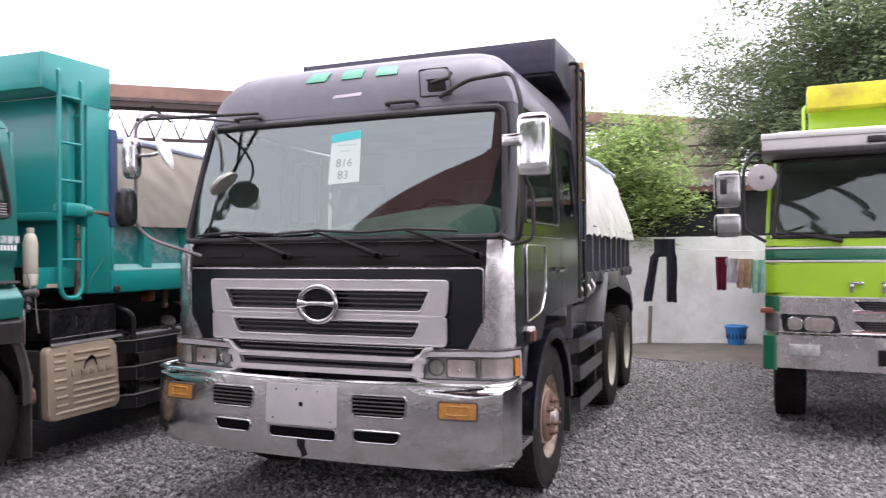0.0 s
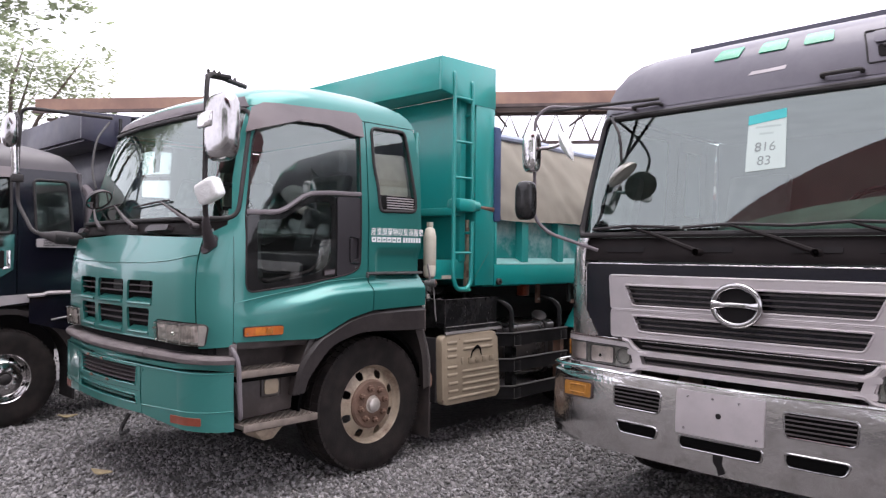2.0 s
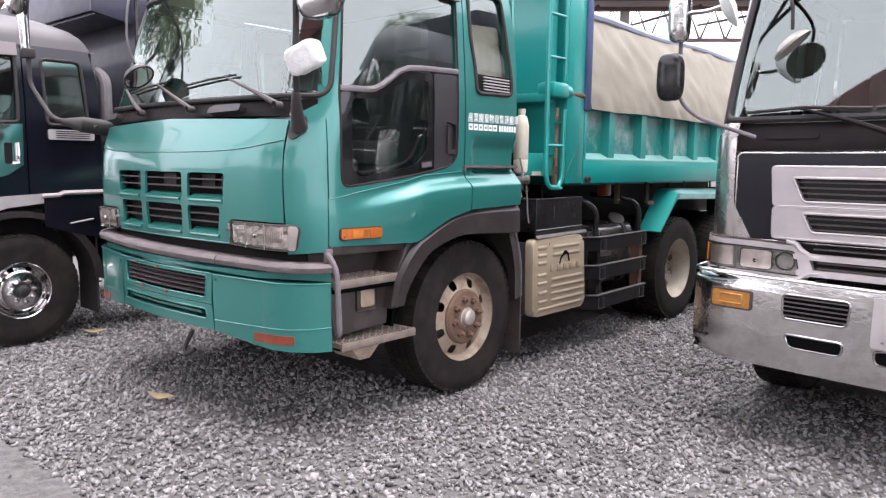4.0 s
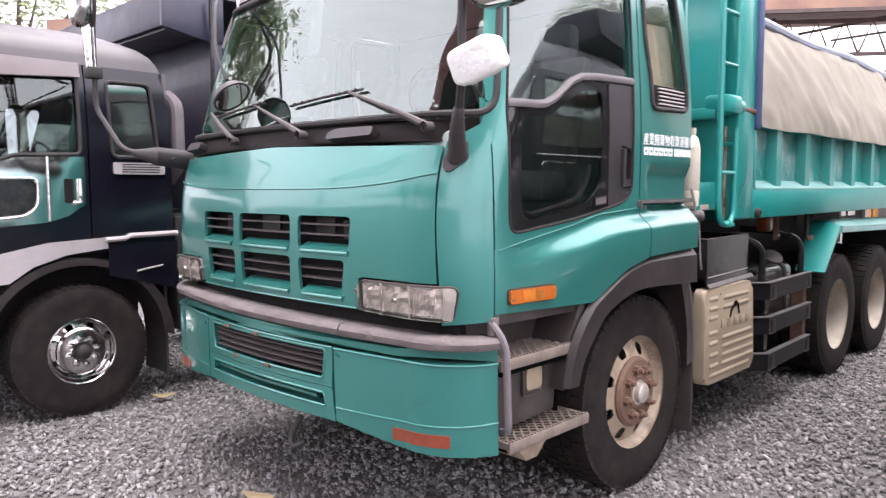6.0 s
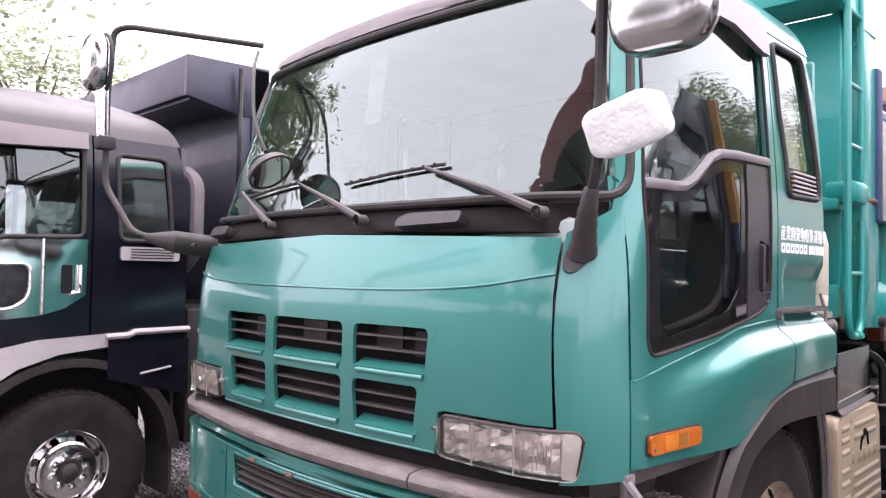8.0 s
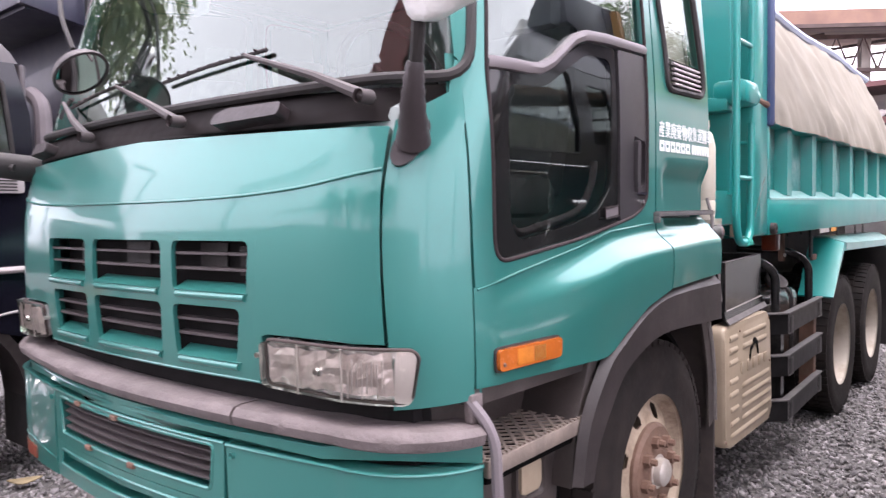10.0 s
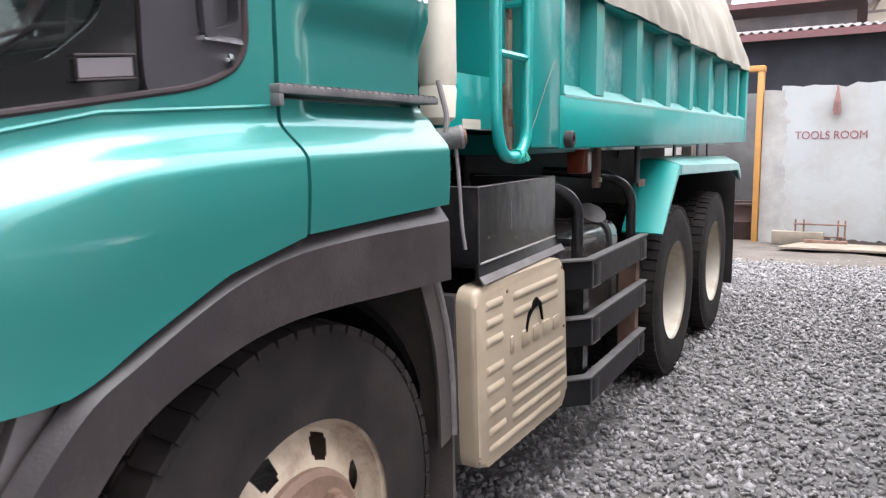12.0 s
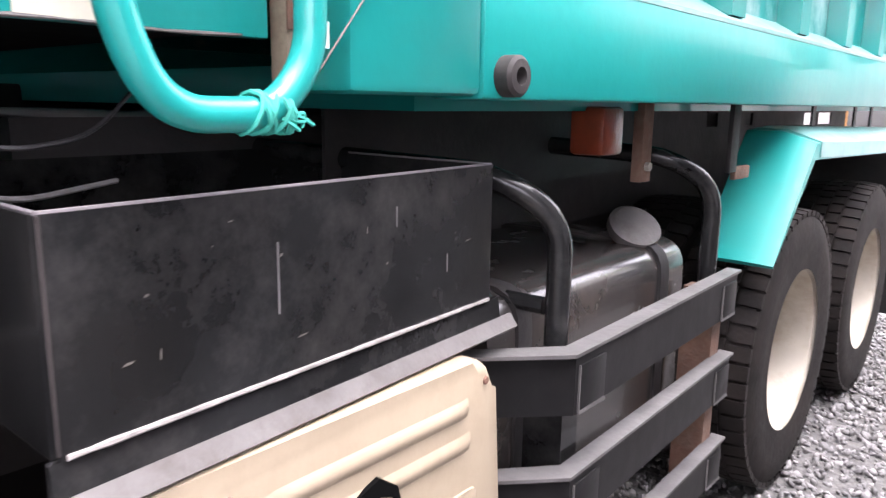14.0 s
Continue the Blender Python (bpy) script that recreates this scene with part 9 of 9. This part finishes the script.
def tree(label, place, height, reach, base_z, limbs, clumps_per, per, leaf, spread, seed, material, trunk=0.25, lean=(0, 0)):
    t = thing("tree", pose(*place), label, "tree")
    rng = random.Random(seed)
    fork = Vector((lean[0] * 0.4, lean[1] * 0.4, base_z))
    part("trunk", tube([(0, 0, -0.1), (0.05, 0.03, base_z * 0.5), tuple(fork)], [trunk, trunk * 0.8, trunk * 0.62], 10), BARK, t)
    clumps = []
    for k in range(limbs):
        a = 2 * math.pi * (k + rng.uniform(-0.3, 0.3)) / limbs
        r = reach * rng.uniform(0.55, 1.0)
        top = height * rng.uniform(0.72, 1.0) if k % 3 else height
        if k % 3 == 0:
            r *= 0.45
        tip = Vector((lean[0] + r * math.cos(a), lean[1] + r * math.sin(a), top))
        mid = fork.lerp(tip, 0.5) + Vector((rng.uniform(-0.3, 0.3), rng.uniform(-0.3, 0.3), 0.12 * height * rng.uniform(0, 1)))
        part("limb", tube([fork, fork.lerp(mid, 0.5), mid, mid.lerp(tip, 0.6), tip], [trunk * 0.5, trunk * 0.36, trunk * 0.25, trunk * 0.14, trunk * 0.05], 7), BARK, t)
        for j in range(clumps_per):
            q = rng.uniform(0.35, 1.08)
            c = mid.lerp(tip, q) + Vector((rng.gauss(0, 1), rng.gauss(0, 1), rng.gauss(0, 0.45))) * reach * 0.22
            clumps.append(tuple(c))
    leaf_mesh("crown", clumps, per, leaf, spread, 0.4, seed, material, t)
    return t


tree("large spreading rain tree with flat leafy tiers behind the wall", (5.6, 22.5, 0), 8.1, 5.5, 3.0, 24, 18, 500, 0.066, 0.50, 4, LEAF, 0.34, (0.3, 0))
tree("leafy tree behind the white wall", (2.6, 18.6, 0), 5.4, 2.3, 2.4, 12, 11, 190, 0.07, 0.36, 9, LEAF, 0.2)
tree("bright green feathery sapling at the white wall", (-1.35, 14.75, 0), 4.2, 1.45, 1.9, 14, 13, 75, 0.055, 0.20, 11, LEAF_BRIGHT, 0.035, (0.1, -0.1))
tree("bright green shrub leaning over the white wall", (-1.0, 14.75, 0), 3.0, 1.35, 1.2, 9, 11, 60, 0.055, 0.20, 13, LEAF_BRIGHT, 0.03)
tree("thin-leaved tree beyond the trucks", (-30.5, 8.3, 0), 9.0, 4.0, 4.0, 9, 9, 60, 0.13, 0.5, 15, LEAF_PALE, 0.25)
tree("roadside tree mirrored in the windscreens", (-16.2, 2.2, 0), 8.8, 2.9, 3.2, 12, 12, 110, 0.10, 0.36, 21, LEAF_PALE, 0.2)

# four unseen trees added only to shape the reflections in the paint
for x, y, h, r, k in ((-15.0, -17.0, 8.6, 3.6, 31), (-8.5, -18.5, 9.4, 3.8, 32), (-2.0, -17.5, 8.4, 3.6, 33), (5.5, -18.0, 9.0, 3.8, 34)):
    tree("unseen leafy tree added beyond the boundary wall, mirrored in the paint", (x, y, 0), h, r, 2.8, 12, 12, 110, 0.12, 0.5, k, LEAF, 0.22)

# ---- second open hall, over and behind the camera's start, mirrored in the windscreens ----
hall2 = thing("open_hall", pose(-7.6, -3.9, 0, 0, 0, 27.0), "open-sided hall with rust-red eaves and steel trusses", "hall")
# roof colour holds the shade beneath it, so the glass mirrors it dark
part("roof", prism([(0.0, 7.62), (0.0, 7.50), (-9.0, 8.90), (-9.0, 9.02)], "x", -0.5, 16), mat("roof_underside_shade", (0.06, 0.035, 0.04), 0.8, var=0.2), hall2)
part("fascia", box(-0.5, 16, 0.0, 0.04, 6.35, 7.66), mat("maroon_fascia", (0.17, 0.048, 0.05), 0.7, var=0.15), hall2)
for k in range(7):
    part("rafter", box(0.2 + 2.4 * k, 0.32 + 2.4 * k, -8.8, -0.05, 7.28, 7.42), IRON, hall2)
for z in (7.2, 6.3):
    part("truss_chord", box(-12, -3.2, -0.15, -0.05, z - 0.05, z + 0.05), IRON_PALE, hall2)
bm = None
for k in range(38):
    if k > 11:
        break
    bm = tube([(-12 + k * 0.74, -0.1, 6.3), (-12 + k * 0.74 + 0.37, -0.1, 7.2), (-12 + k * 0.74 + 0.74, -0.1, 6.3)], 0.035, 5, bm)
part("truss_web", bm, IRON_PALE, hall2)
for x in (-12, 15.8):
    part("column", box(x, x + 0.2, -0.35, -0.15, 0, 7.3), IRON_PALE, hall2)
for x in (-1.0, 7.0, 15.8):
    part("column", box(x, x + 0.2, -8.9, -8.7, 0, 8.9), IRON_PALE, hall2)

# ---- things along the white wall ----
line = tagged(done(tube([(-3.4 + k * 0.45, 13.7 + 0.02 * k, 2.06 - 0.04 * k + 0.012 * (k - 5) ** 2 * 0.3) for k in range(12)], 0.007, 6), "clothes_line", WHITE_P), "thin white clothes line", "clothes line")


def cloth(name, x, y, ztop, w, h, color, label, seed, legs=False):
    m = mat(name + "_cloth", color, 0.9, 0.0, 0.0, 0.2, 8, bump=0.2, bscale=25)
    bm = bmesh.new()
    nx, nz = 12, 14
    g = []
    for i in range(nx + 1):
        col = []
        for j in range(nz + 1):
            u, v = i / nx, j / nz
            xx = (u - 0.5) * w * (1 - 0.25 * v * (0 if legs else 1) + 0.1 * noise.noise((u * 3, v * 3, seed)))
            if legs and v > 0.25:
                xx += -0.02 - 0.17 * v if u < 0.5 else 0.03
            fold = 0.035 * math.sin(u * 14 + seed + 2 * v) + 0.03 * noise.noise((u * 4, v * 2, seed))
            low = h * v * (1 + 0.08 * noise.noise((u * 5, 0, seed)))
            col.append(bm.verts.new((x + xx, y + fold, ztop - low)))
        g.append(col)
    for i in range(nx):
        for j in range(nz):
            if legs and j > 3 and i == nx // 2 - 1:
                continue
            bm.faces.new((g[i][j], g[i + 1][j], g[i + 1][j + 1], g[i][j + 1]))
    bmesh.ops.solidify(bm, geom=bm.faces[:], thickness=0.02)
    return tagged(done(bm, name, m), label, "laundry", "laundry on the line")


cloth("jeans", -0.62, 13.55, 1.98, 0.36, 1.12, (0.022, 0.022, 0.04), "dark blue jeans hanging from the line", 1, True)
cloth("shirt", 0.32, 13.6, 1.66, 0.20, 0.58, (0.20, 0.018, 0.05), "maroon shirt hanging from the line", 2)
cloth("towel", 0.50, 13.62, 1.63, 0.22, 0.42, (0.62, 0.60, 0.66), "white towel hanging from the line", 3)
cloth("shirt", 0.68, 13.62, 1.62, 0.30, 0.50, (0.50, 0.36, 0.25), "tan shirt hanging from the line", 4)
cloth("towel", 0.93, 13.62, 1.60, 0.30, 0.56, (0.42, 0.66, 0.58), "mint green towel hanging from the line", 5)
BUCKET = mat("blue_plastic", (0.03, 0.20, 0.52), 0.45, 0.0, 0.0, 0.12, 8)
bk = thing("laundry_basket", pose(0.56, 13.9, 0.10), "blue plastic laundry basket standing by the wall", "basket")
part("body", lathe([(0.0, 0.001), (0.0, 0.13), (0.30, 0.18), (0.30, 0.17), (0.02, 0.12)], 24, axis="z"), BUCKET, bk)
part("rim", lathe([(0.30, 0.175), (0.31, 0.195), (0.34, 0.195), (0.35, 0.18), (0.33, 0.165), (0.30, 0.175)], 24, axis="z"), BUCKET, bk)
for k in range(16):
    t = 2 * math.pi * k / 16
    part("slot", box(0.158 * math.cos(t) - 0.008, 0.158 * math.cos(t) + 0.008, 0.158 * math.sin(t) - 0.008, 0.158 * math.sin(t) + 0.008, 0.12, 0.22), DARK, bk)
bm = bmesh.new()
bmesh.ops.create_icosphere(bm, subdivisions=3, radius=1)
for v in bm.verts:
    k = 1 + 0.3 * noise.noise(v.co * 1.7)
    v.co = Vector((1.2 + v.co.x * 3.0 * k, 13.7 + v.co.y * 1.5 * k, -0.02 + max(-0.02, v.co.z) * 0.14 * k))
tagged(done(bm, "dirt_bank", DIRT), "low bank of bare brown dirt along the wall", "dirt", kind="structure")
bm = bmesh.new()
bmesh.ops.create_grid(bm, x_segments=48, y_segments=20, size=1)
for v in bm.verts:
    v.co = Vector((-4.0 + v.co.x * 2.4, 12.75 + v.co.y * 0.95 + 0.12 * noise.noise((v.co.x * 3, v.co.y * 3, 7)), 0.040 + 0.03 * noise.noise((v.co.x * 4, v.co.y * 4, 2)) - 0.05 * max(abs(v.co.x), -v.co.y) ** 4))
tagged(done(bm, "dirt_patch", DIRT), "bare sandy dirt at the foot of the wall", "dirt", kind="structure")
PLANK = mat("weathered_plank", (0.21, 0.175, 0.135), 0.85, 0.0, 0.0, 0.25, 6, bump=0.3, bscale=30)
bm = prism(rounded([(-0.75, -0.28), (0.7, -0.34), (0.82, 0.22), (-0.5, 0.30)], 0.08), "z", 0.0, 0.025)
for v in bm.verts:
    v.co.z += 0.03 * noise.noise((v.co.x * 2, v.co.y * 2, 4))
ob = tagged(done(bm, "plywood_sheet", PLANK), "warped plywood sheet lying on the dirt", "plywood")
ob.matrix_world = pose(-4.25, 12.95, 0.075)
rack = thing("iron_rack", pose(-4.62, 13.28, 0.05), "rusty iron rack and planks against the white wall", "rack")
for x in (-0.22, -0.12, 0.28, 0.36):
    part("upright", tube([(x, 0, 0), (x, 0.02, 0.34)], 0.012, 6), RUST, rack)
for z in (0.12, 0.28):
    part("crossbar", tube([(-0.24, 0.0, z), (0.38, 0.0, z)], 0.012, 6), RUST, rack)
part("plank", box(-0.5, 0.12, -0.05, 0.05, 0.02, 0.18, 0.01), PLANK, rack)
part("plank", box(-0.1, 0.40, -0.12, -0.06, 0.0, 0.09, 0.01), RUST, rack)
sack = lathe([(1.62, 0.001), (1.62, 0.035), (1.68, 0.05), (1.80, 0.04), (1.92, 0.018), (2.0, 0.010), (2.0, 0.001)], 14, (-4.44, WY - 0.06, 0.12), "z")
tagged(done(sack, "hanging_pouch", mat("pouch_cloth", (0.22, 0.12, 0.11), 0.9, var=0.3, scale=12)), "small red-brown pouch hung on the wall", "pouch")
stick = tagged(done(tube([(-0.93, 14.12, 0), (-0.90, 14.1, 0.75)], 0.035, 8), "timber_post", PLANK), "weathered timber post leaning on the wall", "post")
post2 = tagged(done(box(1.35, 1.62, 14.0, 14.2, 0, 1.95, 0.02), "timber_pillar", BARK), "dark weathered pillar in front of the wall", "post")
DRYLEAF = mat("dry_leaf", (0.24, 0.19, 0.11), 0.8, 0.0, 0.0, 0.25, 20)
for x, y, r in ((-6.30, 2.22, 20), (-8.45, 2.72, 60)):
    bm = prism(rounded([(-0.10, -0.02), (0.0, -0.05), (0.11, 0.01), (0.02, 0.045)], 0.03), "z", 0.0, 0.006)
    for v in bm.verts:
        v.co.z += 0.02 * abs(v.co.x / 0.1) ** 2
    o = tagged(done(bm, "dry_leaf", DRYLEAF), "curled dry brown leaf on the gravel", "leaf")
    o.matrix_world = pose(x, y, 0.045, 8, 5, r)
